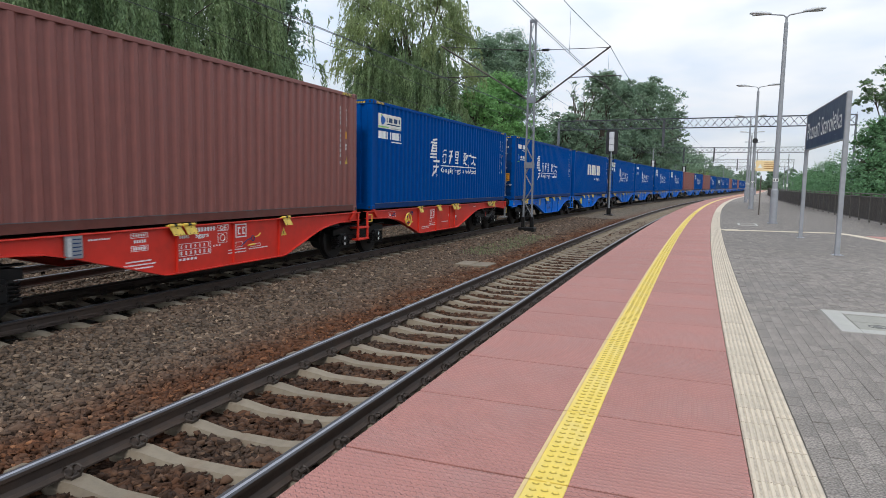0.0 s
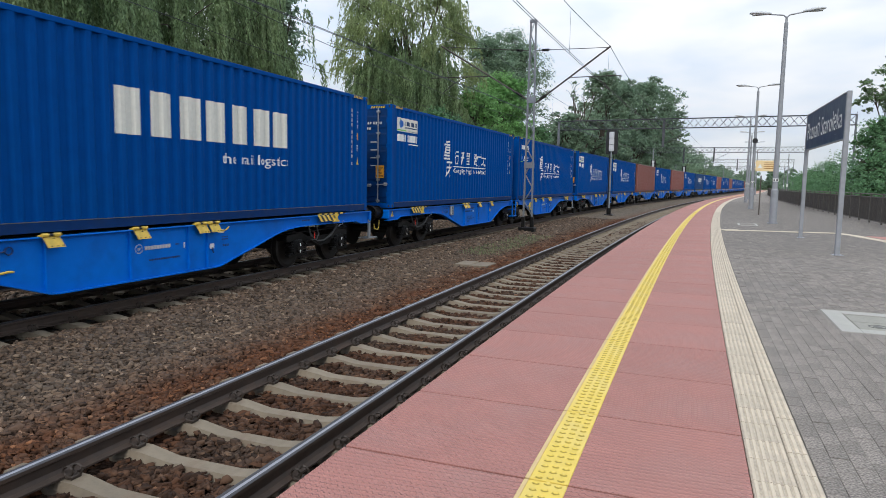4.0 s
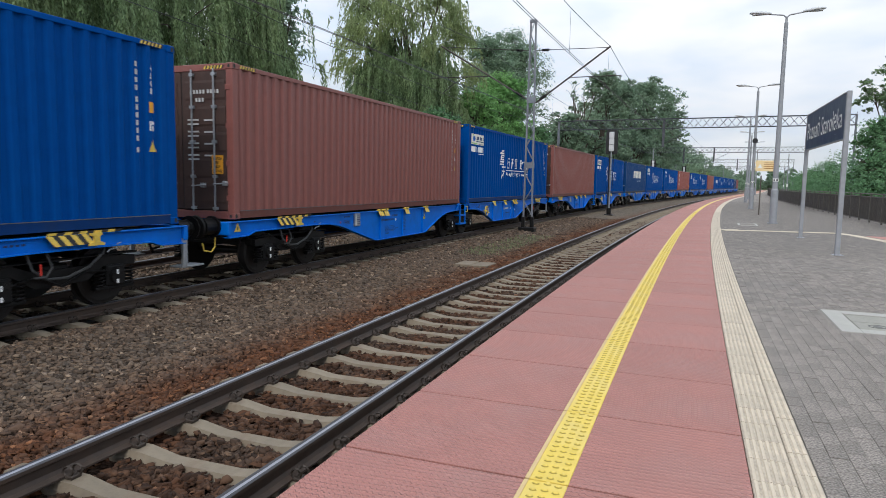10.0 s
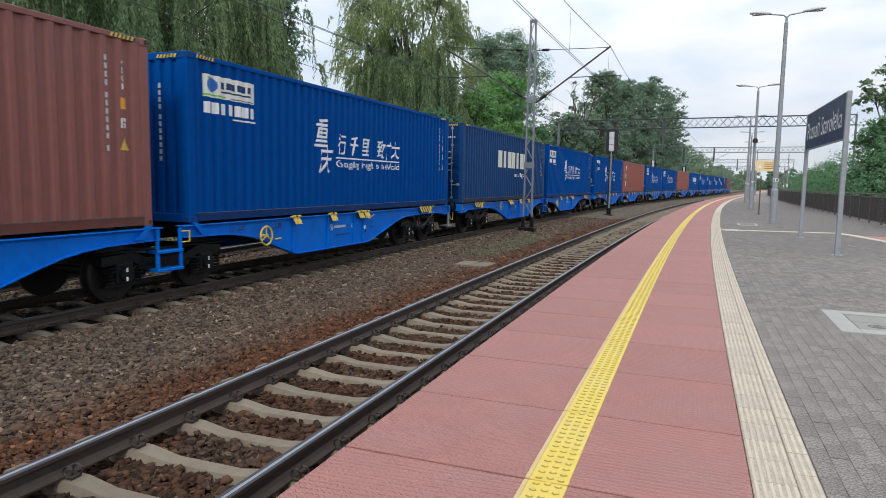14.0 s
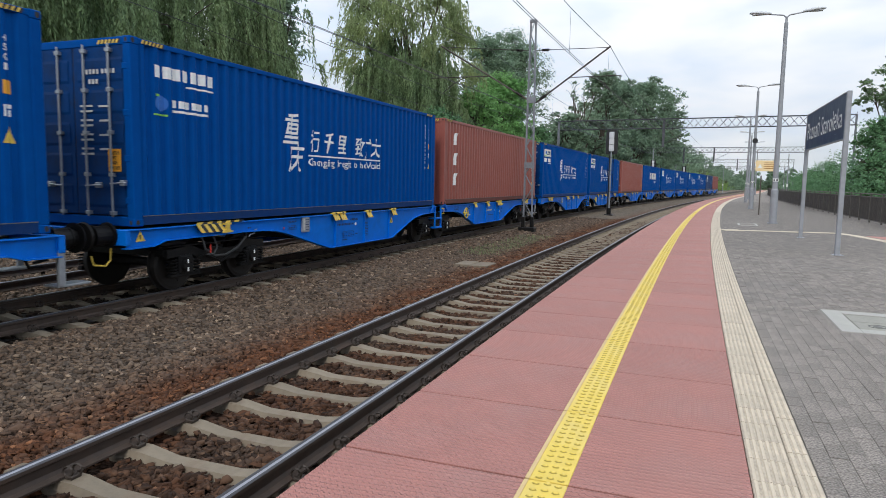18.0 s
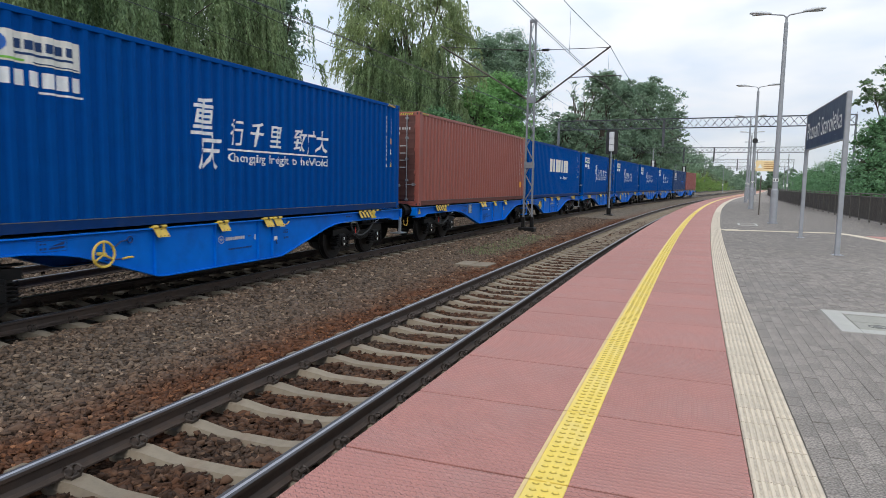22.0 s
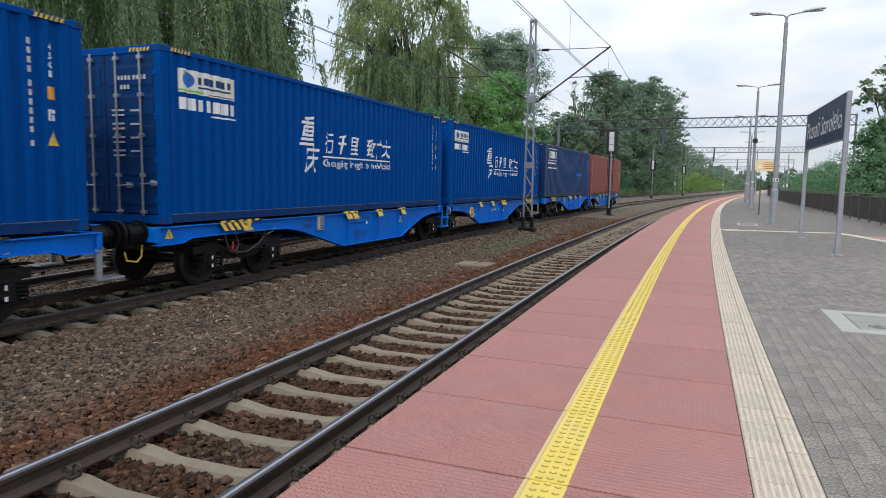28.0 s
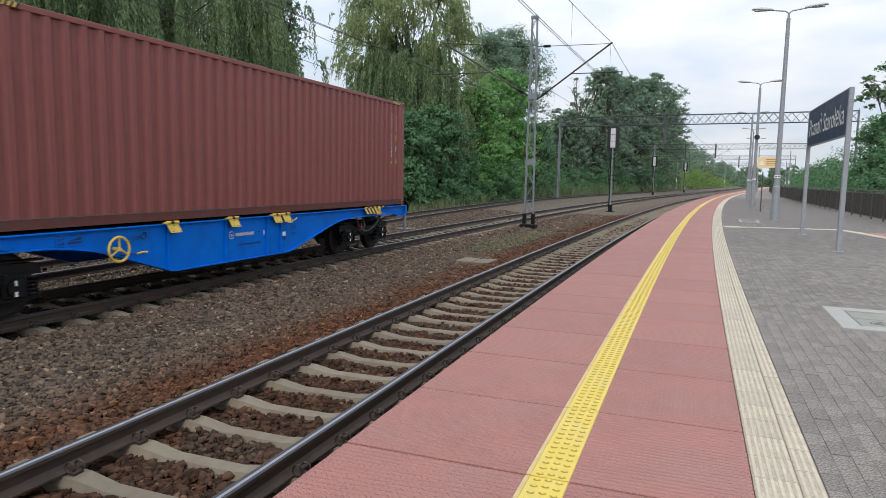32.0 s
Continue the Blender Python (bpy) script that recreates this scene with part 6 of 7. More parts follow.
def gone(t):
    """Metres that the train has gone at t seconds."""
    u = t / 32
    steady = -0.344 + u * (307.731 + u * (27.505 + u * (-19.306 + u * (28.063 - u * 16.016))))
    return steady - float(np.interp(t, SURGE_T, SURGE))


CARGO, WAGONS, protos = [], [], {}
for i, style in enumerate(ORDER):
    paint = style if style in ("brown", "navy", "mis") else "blue"
    marks = {"end"}
    if style in ("A", "B"):
        marks |= {"slogan", style}
    elif style in ("C", "mis"):
        marks |= {style}
    elif style == "navy":
        marks |= {"noble"}
    if i in WITH_PLACARD:
        marks |= {"placard"}
    if i in (15, 18):
        marks |= {"low"}
    paint = {12: "slate", 18: "mis", 25: "russet"}.get(i, paint)
    key = (style, paint, i % 2, i in WITH_PLACARD, i == 25)
    if key not in protos:
        protos[key] = ob = build_container(KITS[paint], marks, (i % 2 == 0 and style != "navy") or i == 25, LABELS[style])
    else:
        ob = copy_thing(protos[key], Matrix.Identity(4))
    CARGO.append(ob)
    colour = "red" if i < 2 else "blue"
    WAGONS.append(build_wagon(colour, i % 2 == 0, ("bright red" if i < 2 else "bright blue") + " fish-bellied container wagon half on dark bogies", i))

# ---------------------------------------------------------------- lamps, signs, fence
def build_lamp(s, off, top, label):
    x, y, _ = at(s, off)
    L = thing("platform_lamp", label, "street lamp", "platform lamps", m=pose(x, y, PLAT_Z))
    h = top - PLAT_Z
    a = Shape()
    a.cyl((0, 0, 0), (0, 0, 0.04), 0.2, n=16)
    a.cyl((0, 0, 0.04), (0, 0, 1.36), 0.148, 0.14, n=16)
    a.cyl((0, 0, 1.36), (0, 0, 1.42), 0.14, 0.1, n=16)
    part("base_tube", a, M_POST, L, smooth=False)
    b = Shape()
    b.cyl((0, 0, 1.4), (0, 0, h), 0.105, 0.072, n=14)
    b.cyl((0, 0, h), (0, 0, h + 0.22), 0.045, n=10)
    part("pole", b, M_POST, L, smooth=False)
    bd = Shape()
    bd.cbox(-0.11, 0.11, -0.115, -0.1, 1.72, 1.84, 0.004)
    bd.box(-0.08, -0.02, -0.117, -0.114, 1.75, 1.81, 1)
    bd.box(0.02, 0.08, -0.117, -0.114, 1.75, 1.81, 1)
    part("label_plate", bd, [M_WHITE, M_BLACK], L, "small white label plate")
    for sg in (-1, 1):
        arm = Shape()
        arm.tube([(0, 0, h + 0.1), (sg * 0.03, 0, h + 0.22), (sg * 0.12, 0, h + 0.29), (sg * 0.62, 0, h + 0.36)], 0.027, 8)
        part("arm", arm, M_POST, L)
        hd = Shape()
        prof = [(0.55, 0.05, 0.05), (0.62, 0.09, 0.075), (0.8, 0.13, 0.1), (1.05, 0.155, 0.105), (1.25, 0.13, 0.08), (1.36, 0.06, 0.035)]
        vs, fs = [], []
        for px_, wy, hz_ in prof:
            for k in range(10):
                t = 2 * math.pi * k / 10
                zz = math.sin(t) * hz_
                vs.append((sg * px_, math.cos(t) * wy, h + 0.37 + 0.09 * (px_ - 0.55) + (zz if zz > 0 else zz * 0.45)))
        for i in range(len(prof) - 1):
            fs += [(i * 10 + k, i * 10 + (k + 1) % 10, (i + 1) * 10 + (k + 1) % 10, (i + 1) * 10 + k) for k in range(10)]
        fs += [tuple(range(10)), tuple(range(len(vs) - 10, len(vs)))]
        hd.add(vs, fs)
        ho = part("lamp_head", hd, M_LHEAD, L, "pale oval lamp head", smooth=True)
        gl = Shape()
        gl.cbox(min(sg * 0.78, sg * 1.25), max(sg * 0.78, sg * 1.25), -0.095, 0.095, h + 0.355, h + 0.40, 0.012)
        part("glass", gl, M_LHEAD, ho)
    return L


LAMPS = []
for s, off, top in ((30.2, 6.07, 8.5), (48.4, 5.8, 8.15), (68.5, 5.5, 8.1), (88.5, 5.3, 8.1), (108.5, 4.9, 8.1), (128.5, 4.6, 8.1)):
    lp = build_lamp(s, off, top, "grey steel platform lamp post with two oval heads")
    lp.rotation_euler = (radians(random.uniform(-0.2, 0.2)), 0, -radians(2))
    LAMPS.append(lp)

# station name board on two posts
board = thing("station_sign", "dark blue station name board on two grey posts", "sign")
for y in (16.82, 22.08):
    p = Shape()
    p.cbox(6.49, 6.59, y - 0.05, y + 0.05, PLAT_Z, 4.1, 0.01)
    p.cbox(6.45, 6.65, y - 0.14, y + 0.14, PLAT_Z, PLAT_Z + 0.012, 0.003)
    part("post", p, M_POST, board)
pn = Shape()
pn.cbox(6.5, 6.56, 16.9, 22.0, 3.07, 4.07, 0.006)
part("panel", pn, M_SIGN, board)
fr = Shape()
for z0, z1 in ((3.05, 3.075), (4.065, 4.09)):
    fr.box(6.49, 6.57, 16.88, 22.02, z0, z1)
part("panel_edge", fr, M_ZINC, board)
for word, y_from, y_to in (("Poznań", 21.82, 19.95), ("Starołęka", 19.7, 17.15)):
    vs, fs = letters(word, 0.68, "LEFT", 0.0)
    lo, hi = min(v[0] for v in vs), max(v[0] for v in vs)
    sg = Shape()
    sg.add([(6.496, y_from - (v[0] - lo) * (y_from - y_to) / (hi - lo), 3.34 + v[1]) for v in vs], fs)
    part("word", sg, M_WHITE, board, "white lettering")

# yellow notice and loudspeaker on the second lamp post, small thin post
ns = thing("warning_notice", "yellow notice board with small dark lines on a lamp post", "sign")
nx, ny, _ = at(48.4, 5.8)
n1 = Shape()
n1.cbox(nx + 0.12, nx + 1.3, ny - 0.2, ny - 0.17, 2.98, 3.68, 0.006)
n1.box(nx + 0.05, nx + 0.14, ny - 0.2, ny - 0.1, 3.1, 3.16)
n1.box(nx + 0.05, nx + 0.14, ny - 0.2, ny - 0.1, 3.5, 3.56)
part("board", n1, M_NOTICE, ns)
n2 = Shape()
for k in range(4):
    n2.box(nx + 0.62, nx + 1.18, ny - 0.204, ny - 0.201, 3.14 + k * 0.12, 3.19 + k * 0.12)
part("lines", n2, M_NLINE, ns, "brown-orange lines of small writing")
n3 = Shape()
n3.add([(nx + 0.22, ny - 0.204, 3.18), (nx + 0.54, ny - 0.204, 3.18), (nx + 0.38, ny - 0.204, 3.46)], [(0, 1, 2)])
part("triangle", n3, M_WHITE, ns)
sp = thing("loudspeaker", "round dark loudspeaker on a lamp post", "loudspeaker")
q = Shape()
q.cyl((nx - 0.02, ny - 0.35, 4.95), (nx - 0.02, ny - 0.1, 4.95), 0.17, 0.08, n=14)
part("horn", q, M_BLACK, sp)
q = Shape()
q.cbox(nx - 0.06, nx + 0.02, ny - 0.12, ny + 0.02, 4.9, 5.0, 0.01)
part("bracket", q, M_BLACK, sp)
tp = thing("thin_post", "slender dark metal post standing on the pavers", "post")
px_, py_, _ = at(38.7, 5.94)
q = Shape()
q.cyl((px_, py_, PLAT_Z), (px_, py_, 2.5), 0.032, n=10)
part("tube", q, M_FENCE, tp)
q = Shape()
q.cyl((px_, py_, 2.5), (px_, py_, 2.56), 0.04, 0.02, n=10)
part("cap", q, M_FENCE, tp)

# fence along the platform's far side
def fence_unit(length, split):
    f = thing("fence_panel", "dark brown metal fence panel with close upright slats", "fence", "fence along the platform")
    p = Shape()
    p.cbox(-0.035, 0.035, -0.035, 0.035, 0, 1.3, 0.006)
    part("post", p, M_FPOST, f)
    for z in (0.09, 1.12, 1.25):
        r = Shape()
        r.cbox(0.035, length - 0.036, -0.02, 0.02, z, z + 0.04, 0.005)
        part("rail", r, M_FPOST, f)
    n = int(length / 0.11)
    one = Shape()
    one.cbox(-0.03, 0.03, -0.008, 0.008, 0.13, 1.12, 0.003)
    me = one.mesh("slat", M_FSLAT)
    if split:
        for i in range(n):
            part("slat", me, None, f).matrix_basis = pose(0.09 + i * (length - 0.1) / n, 0, 0)
    else:
        al = Shape()
        for i in range(n):
            c = 0.09 + i * (length - 0.1) / n
            al.box(c - 0.03, c + 0.03, -0.008, 0.008, 0.13, 1.12)
        tagged(part("far_slats", al, M_FSLAT, f), kind="stuff")
    return f


FL = 2.1
protos_f = [fence_unit(FL, True), fence_unit(FL, False)]
s, k = 26.0, 0
while s < 150:
    pa, pb = Vector(at(s, right_edge(s))), Vector(at(s + FL, right_edge(s + FL)))
    m = pose(pa.x, pa.y, PLAT_Z - 0.004, 0, 0, math.degrees(math.atan2(pb.y - pa.y, pb.x - pa.x)))
    pr = protos_f[0 if k < 16 else 1]
    if k in (0, 16):
        pr.matrix_basis = m
    else:
        copy_thing(pr, m)
    s += FL * 0.999
    k += 1

# ---------------------------------------------------------------- overhead line
def lattice(sh, p, q, w, up, bays, r=0.03):
    """Two chords with a zigzag of braces between them."""
    p, q, up = Vector(p), Vector(q), Vector(up)
    a0, a1, b0, b1 = p - up * w / 2, q - up * w / 2, p + up * w / 2, q + up * w / 2
    sh.cyl(a0, a1, r, n=6)
    sh.cyl(b0, b1, r, n=6)
    for i in range(bays):
        u, v = i / bays, (i + 1) / bays
        sh.cyl(a0.lerp(a1, u), b0.lerp(b1, v), r * 0.5, n=5)
        sh.cyl(b0.lerp(b1, u), a0.lerp(a1, v), r * 0.5, n=5)


mast = thing("catenary_mast", "grey steel lattice catenary mast on a dark block", "mast", "catenary masts")
MX, MY = -3.5, 29.36
b = Shape()
b.cbox(MX - 0.36, MX + 0.36, MY - 0.3, MY + 0.3, -0.6, -0.05, 0.03)
part("foundation", b, M_BOGIE, mast, "dark foundation block")
for sg in (-1, 1):
    leg = Shape()
    bx0, tx0 = MX + sg * 0.2, MX + sg * 0.11
    vs = []
    for cx_, z in ((bx0, -0.1), (tx0, 9.15)):
        vs += [(cx_ - 0.032, MY - 0.06, z), (cx_ + 0.032, MY - 0.06, z), (cx_ + 0.032, MY + 0.06, z), (cx_ - 0.032, MY + 0.06, z)]
    leg.add(vs, [(0, 1, 5, 4), (1, 2, 6, 5), (2, 3, 7, 6), (3, 0, 4, 7), (0, 3, 2, 1), (4, 5, 6, 7)])
    part("leg", leg, M_MAST, mast)
    ft = Shape()
    ft.cbox(bx0 - 0.075, bx0 + 0.075, MY - 0.1, MY + 0.1, -0.06, 0.42, 0.01)
    part("leg_foot", ft, M_BOGIE, mast)
zz = 0.5
i = 0
while zz < 8.9:
    w0 = 0.2 - 0.09 * zz / 9.15
    w1 = 0.2 - 0.09 * (zz + 0.62) / 9.15
    br = Shape()
    sgn = 1 if i % 2 else -1
    for dy in (-0.075, 0.075):
        br.cyl((MX - sgn * w0, MY + dy, zz), (MX + sgn * w1, MY + dy, zz + 0.62), 0.014, n=5)
    part("brace", br, M_MAST, mast)
    zz += 0.62
    i += 1
for z in (2.75, 5.65, 9.05):
    pl = Shape()
    w0 = 0.2 - 0.09 * z / 9.15 + 0.05
    pl.cbox(MX - w0, MX + w0, MY - 0.08, MY + 0.08, z - (0.13 if z < 9 else 0.03), z + (0.13 if z < 9 else 0.1), 0.008)
    part("batten_plate", pl, M_MAST, mast)


def cantilever(parent, sign, tip_x, tip_y, foot_z, tip_z, arm_z):
    foot, tip = Vector((MX + sign * 0.2, MY, foot_z)), Vector((tip_x, tip_y, tip_z))
    c = Shape()
    c.cyl(foot, tip + (tip - foot).normalized() * 0.08, 0.036, n=8)
    part("cantilever_tube", c, M_CANT, parent)
    t = Shape()
    a = Vector((MX + sign * 0.15, MY, 7.82))
    t.cyl(a, tip, 0.014, n=6)
    part("tie_rod", t, M_CANT, parent)
    d = (tip - a).normalized()
    for base, way in ((a + d * 0.3, d), (foot + (tip - foot).normalized() * 0.25, (tip - foot).normalized())):
        ins = Shape()
        for j in range(6):
            ins.cyl(base + way * 0.055 * j, base + way * (0.055 * j + 0.03), 0.062, n=10)
        part("insulator", ins, M_BOGIE, parent)
    st = Shape()
    mid = foot.lerp(tip, (arm_z - foot_z) / (tip_z - foot_z))
    end = Vector((tip_x + sign * 0.55, tip_y, arm_z - 0.03))
    st.cyl(mid, end, 0.02, n=6)
    st.cyl(tip, (tip_x, tip_y, arm_z), 0.006, n=4)
    near = mid.lerp(end, 0.35)
    st.tube([near, near + Vector((sign * 0.3, 0, -0.08)), near + Vector((sign * 0.75, 0, -0.3)), (tip_x + sign * 0.05, tip_y, 5.97)], 0.014, 6)
    part("steady_arm", st, M_CANT, parent)


cantilever(mast, 1, -0.12, 28.9, 5.52, 7.69, 6.55)
cantilever(mast, -1, -7.6, 28.9, 5.7, 8.1, 6.75)


def wire(name, pts, r, label):
    w = Shape()
    w.tube(pts, r, 5)
    return tagged(part(name, w, M_WIRE, None), label, "wire", "overhead wires")


def span(off, z_end, sag, s0, s1, n=14):
    return [(*at(s0 + (s1 - s0) * i / n, off)[:2], z_end - sag * 4 * (i / n) * (1 - i / n)) for i in range(n + 1)]


SUPPORTS = [-28.0, 28.7, 74.0, 133.0, 203.0]
for off, tag_ in ((-0.56, "platform track"), (-6.1, "goods track")):
    for a, b_ in zip(SUPPORTS[:-1], SUPPORTS[1:]):
        o2 = off
        top, low = span(o2, 7.7 if off > -1 else 8.1, 0.85, a, b_), span(o2, 5.95, 0.06, a, b_)
        wire("messenger_wire", top, 0.011, "dark messenger wire over the " + tag_)
        wire("contact_wire", low, 0.009, "dark contact wire over the " + tag_)
        wire("contact_wire", span(o2 + 0.07, 5.95, 0.06, a, b_), 0.009, "dark contact wire over the " + tag_)
        for i in (2, 4, 6, 8, 10, 12):
            d = Shape()
            d.cyl(top[i], low[i], 0.005, n=4)
            tagged(part("dropper", d, M_WIRE, None), "thin dropper between the overhead wires", "wire", "overhead wires")
outer = [(*at(s_, float(off3(s_)))[:2], 6.1 + 0.1 * ((s_ - 20) / 50) ** 2) for s_ in np.arange(-10, 75, 4.0)]
wire("contact_wire", outer, 0.009, "dark contact wire over the outer track")
wire("messenger_wire", [(x, y, 7.15 + 1.1 * ((i - 9) / 10) ** 2) for i, (x, y, z) in enumerate(outer)], 0.011, "dark messenger wire over the outer track")


def portal(s, left, right, z0, z1, drops):
    p = thing("catenary_portal", "dark steel lattice portal spanning the tracks", "gantry", "catenary portals")
    a, b_ = Vector(at(s, left, (z0 + z1) / 2)), Vector(at(s, right, (z0 + z1) / 2))
    d = (b_ - a).normalized()
    side = Vector((-d.y, d.x, 0)) * 0.28
    bays = int((b_ - a).length / 0.78)
    for e in (-1, 1):
        sh = Shape()
        lattice(sh, a + side * e, b_ + side * e, z1 - z0, (0, 0, 1), bays, 0.034)
        part("truss", sh, M_PORTAL, p)
    for end in (a, b_):
        lg = Shape()
        for e in (-1, 1):
            lg.cyl((end.x + side.x * e, end.y + side.y * e, -0.7), (end.x + side.x * e * 0.8, end.y + side.y * e * 0.8, z1), 0.085, 0.07, n=8)
        for i in range(12):
            z = 0.2 + i * 0.75
            lg.cyl(end + side - Vector((0, 0, end.z - z)), end - side - Vector((0, 0, end.z - z - 0.7)), 0.02, n=5)
        part("leg", lg, M_MAST, p)
    for o_, low in drops:
        c = Vector(at(s, o_))
        dp = Shape()
        dp.cbox(c.x - 0.13, c.x + 0.13, c.y - 0.1, c.y + 0.1, low, z1 + 0.05, 0.01)
        part("drop_post", dp, M_PORTAL, p)
        ar = Shape()
        q = Vector(at(s, o_ + 2.4))
        ar.cyl((c.x, c.y, low + 0.3), (q.x, q.y, low + 1.6), 0.03, n=6)
        ar.cyl((q.x, q.y, low + 1.6), (c.x, c.y, low + 1.9), 0.015, n=5)
        part("cantilever_tube", ar, M_PORTAL, p)
    return p


portal(74.0, -14.3, 14.5, 7.95, 8.93, ((-2.9, 6.0),))
portal(133.0, -18.0, 12.0, 8.1, 9.05, ((-8.2, 6.2), (-2.9, 6.4)))
portal(203.0, -18.0, 11.0, 8.5, 9.5, ((-3.0, 6.2),))
portal(275.0, -18.0, 11.0, 8.5, 9.5, ())


def signal(s, off, top, label):
    x, y, _ = at(s, off)
    g = thing("railway_signal", label, "signal", "railway signals", m=on_line(s, off, -0.3))
    h = top + 0.3
    b = Shape()
    b.cbox(-0.3, 0.3, -0.3, 0.3, -0.2, 0.1, 0.03)
    b.cbox(-0.14, 0.14, -0.14, 0.14, 0.1, 0.55, 0.02)
    part("base", b, M_BOGIE, g)
    p = Shape()
    p.cyl((0, 0, 0.3), (0, 0, h - 0.25), 0.062, 0.055, n=10)
    part("post", p, M_ZINC, g)
    p = Shape()
    p.cyl((-0.02, 0.1, 0.1), (-0.02, 0.1, h - 1.5), 0.042, n=8)
    part("cable_pipe", p, M_BLACK, g, "black cable pipe")
    t = Shape()
    ol = [(-0.38, h - 1.66), (0.38, h - 1.66), (0.42, h - 1.54), (0.42, h - 0.1), (0.32, h + 0.06), (-0.32, h + 0.06), (-0.42, h - 0.1), (-0.42, h - 1.54)]
    t.prism(ol, "x", 0.1, 0.13)
    part("target_board", t, M_BLACK, g, "black target board")
    c = Shape()
    for k in range(3):
        c.cbox(-0.13, 0.098, -0.17, 0.17, h - 0.52 - k * 0.46, h - 0.08 - k * 0.46, 0.03)
    part("lamp_case", c, M_LHEAD, g, "pale lamp case")
    ld = Shape()
    for e in (-0.19, 0.19):
        ld.cyl((-0.1, e, 1.6), (-0.1, e, h - 1.6), 0.014, n=5)
    for k in range(9):
        ld.cyl((-0.1, -0.19, 1.75 + k * 0.3), (-0.1, 0.19, 1.75 + k * 0.3), 0.01, n=5)
    part("ladder", ld, M_BOGIE, g)
    return g


signal(48.4, -3.47, 5.75, "grey railway signal seen from its back, on ballast")
signal(110.0, -9.7, 5.9, "railway signal between the tracks, seen from its back")
signal(146.0, -9.76, 5.9, "railway signal between the tracks, seen from its back")


def pole(s, off, top, label):
    x, y, _ = at(s, off)
    g = thing("steel_pole", label, "pole", "line-side poles", m=pose(x, y, -0.6))
    p = Shape()
    p.cyl((0, 0, 0), (0, 0, top + 0.6), 0.13, 0.085, n=10)
    part("shaft", p, M_POST, g)
    q = Shape()
    q.cbox(-0.14, 0.14, -0.2, -0.1, 2.6, 3.2, 0.01)
    part("plate", q, M_WHITE, g, "pale plate")


pole(126, -12.6, 8.6, "grey line-side pole beside the bushes")
pole(168, -14.5, 7.0, "grey line-side pole beside the bushes")
pole(240, -9.0, 8.0, "grey line-side pole beside the bushes")
pole(230, 9.0, 9.0, "grey line-side pole beyond the fence")
pole(160, 9.5, 9.0, "grey line-side pole beyond the fence")

# cover slabs in the ballast between the tracks
cs = thing("cable_cover", "weathered concrete cover slabs lying on the ballast", "slab")
for (s0, s1, o0, o1, tilt) in ((16.15, 16.95, -2.5, -2.08, 0.6), (16.1, 16.95, -2.06, -1.6, -0.8)):
    q = Shape()
    q.cbox(0, s1 - s0, 0, o1 - o0, -0.1, 0, 0.012)
    part("slab", q, M_CONC, cs).matrix_basis = on_line(s0, o1, -0.19) @ pose(0, 0, 0, tilt, 0, tilt)

# ---------------------------------------------------------------- trees and bushes
RNG = np.random.default_rng(7)


def unit(n):
    v = RNG.normal(size=(n, 3))
    return v / np.linalg.norm(v, axis=1)[:, None]


def leaf_cards(centres, along, length, width, facing=None):
    """Pointed leaves: four-cornered, each folded on its middle line; facing turns them to the light."""
    n = len(centres)
    if facing is None:
        side = np.cross(along, unit(n))
    else:
        along = np.cross(facing, unit(n))
        along /= np.linalg.norm(along, axis=1)[:, None] + 1e-9
        side = np.cross(along, facing)
    side /= np.linalg.norm(side, axis=1)[:, None] + 1e-9
    L, Wd = (length * RNG.uniform(0.7, 1.3, n))[:, None], (width * RNG.uniform(0.7, 1.3, n))[:, None]
    a, c = centres - along * L / 2, centres + along * L / 2
    up = np.cross(along, side)
    b, d = centres + side * Wd / 2 + up * Wd * 0.15, centres - side * Wd / 2 + up * Wd * 0.15
    verts = np.stack([a, b, c, d], 1).reshape(-1, 3)
    quads = np.arange(4 * n).reshape(-1, 4)
    return verts, quads


def trunk_shape(h, r, limbs):
    sh = Shape()
    bend = [Vector((0, 0, -0.3))]
    for i in range(1, 6):
        bend.append(Vector((RNG.uniform(-0.2, 0.2) * i * 0.4, RNG.uniform(-0.2, 0.2) * i * 0.4, h * i / 5)))
    sh.tube(bend, r, 9, r2=r * 0.45)
    for tip in limbs:
        t = Vector(tip)
        start = bend[int(RNG.integers(2, 5))]
        mid = start.lerp(t, 0.5) + Vector((RNG.uniform(-0.5, 0.5), RNG.uniform(-0.5, 0.5), 0.6))
        sh.tube([start, start.lerp(mid, 0.6) + Vector((0, 0, 0.2)), mid, t], r * 0.34, 6, r2=0.03)
        for k in range(3):
            e = t + Vector((RNG.uniform(-1.4, 1.4), RNG.uniform(-1.4, 1.4), RNG.uniform(-0.4, 0.7)))
            sh.tube([mid.lerp(t, 0.4 + 0.2 * k), mid.lerp(t, 0.8).lerp(e, 0.5), e], r * 0.1, 5, r2=0.015)
    return sh


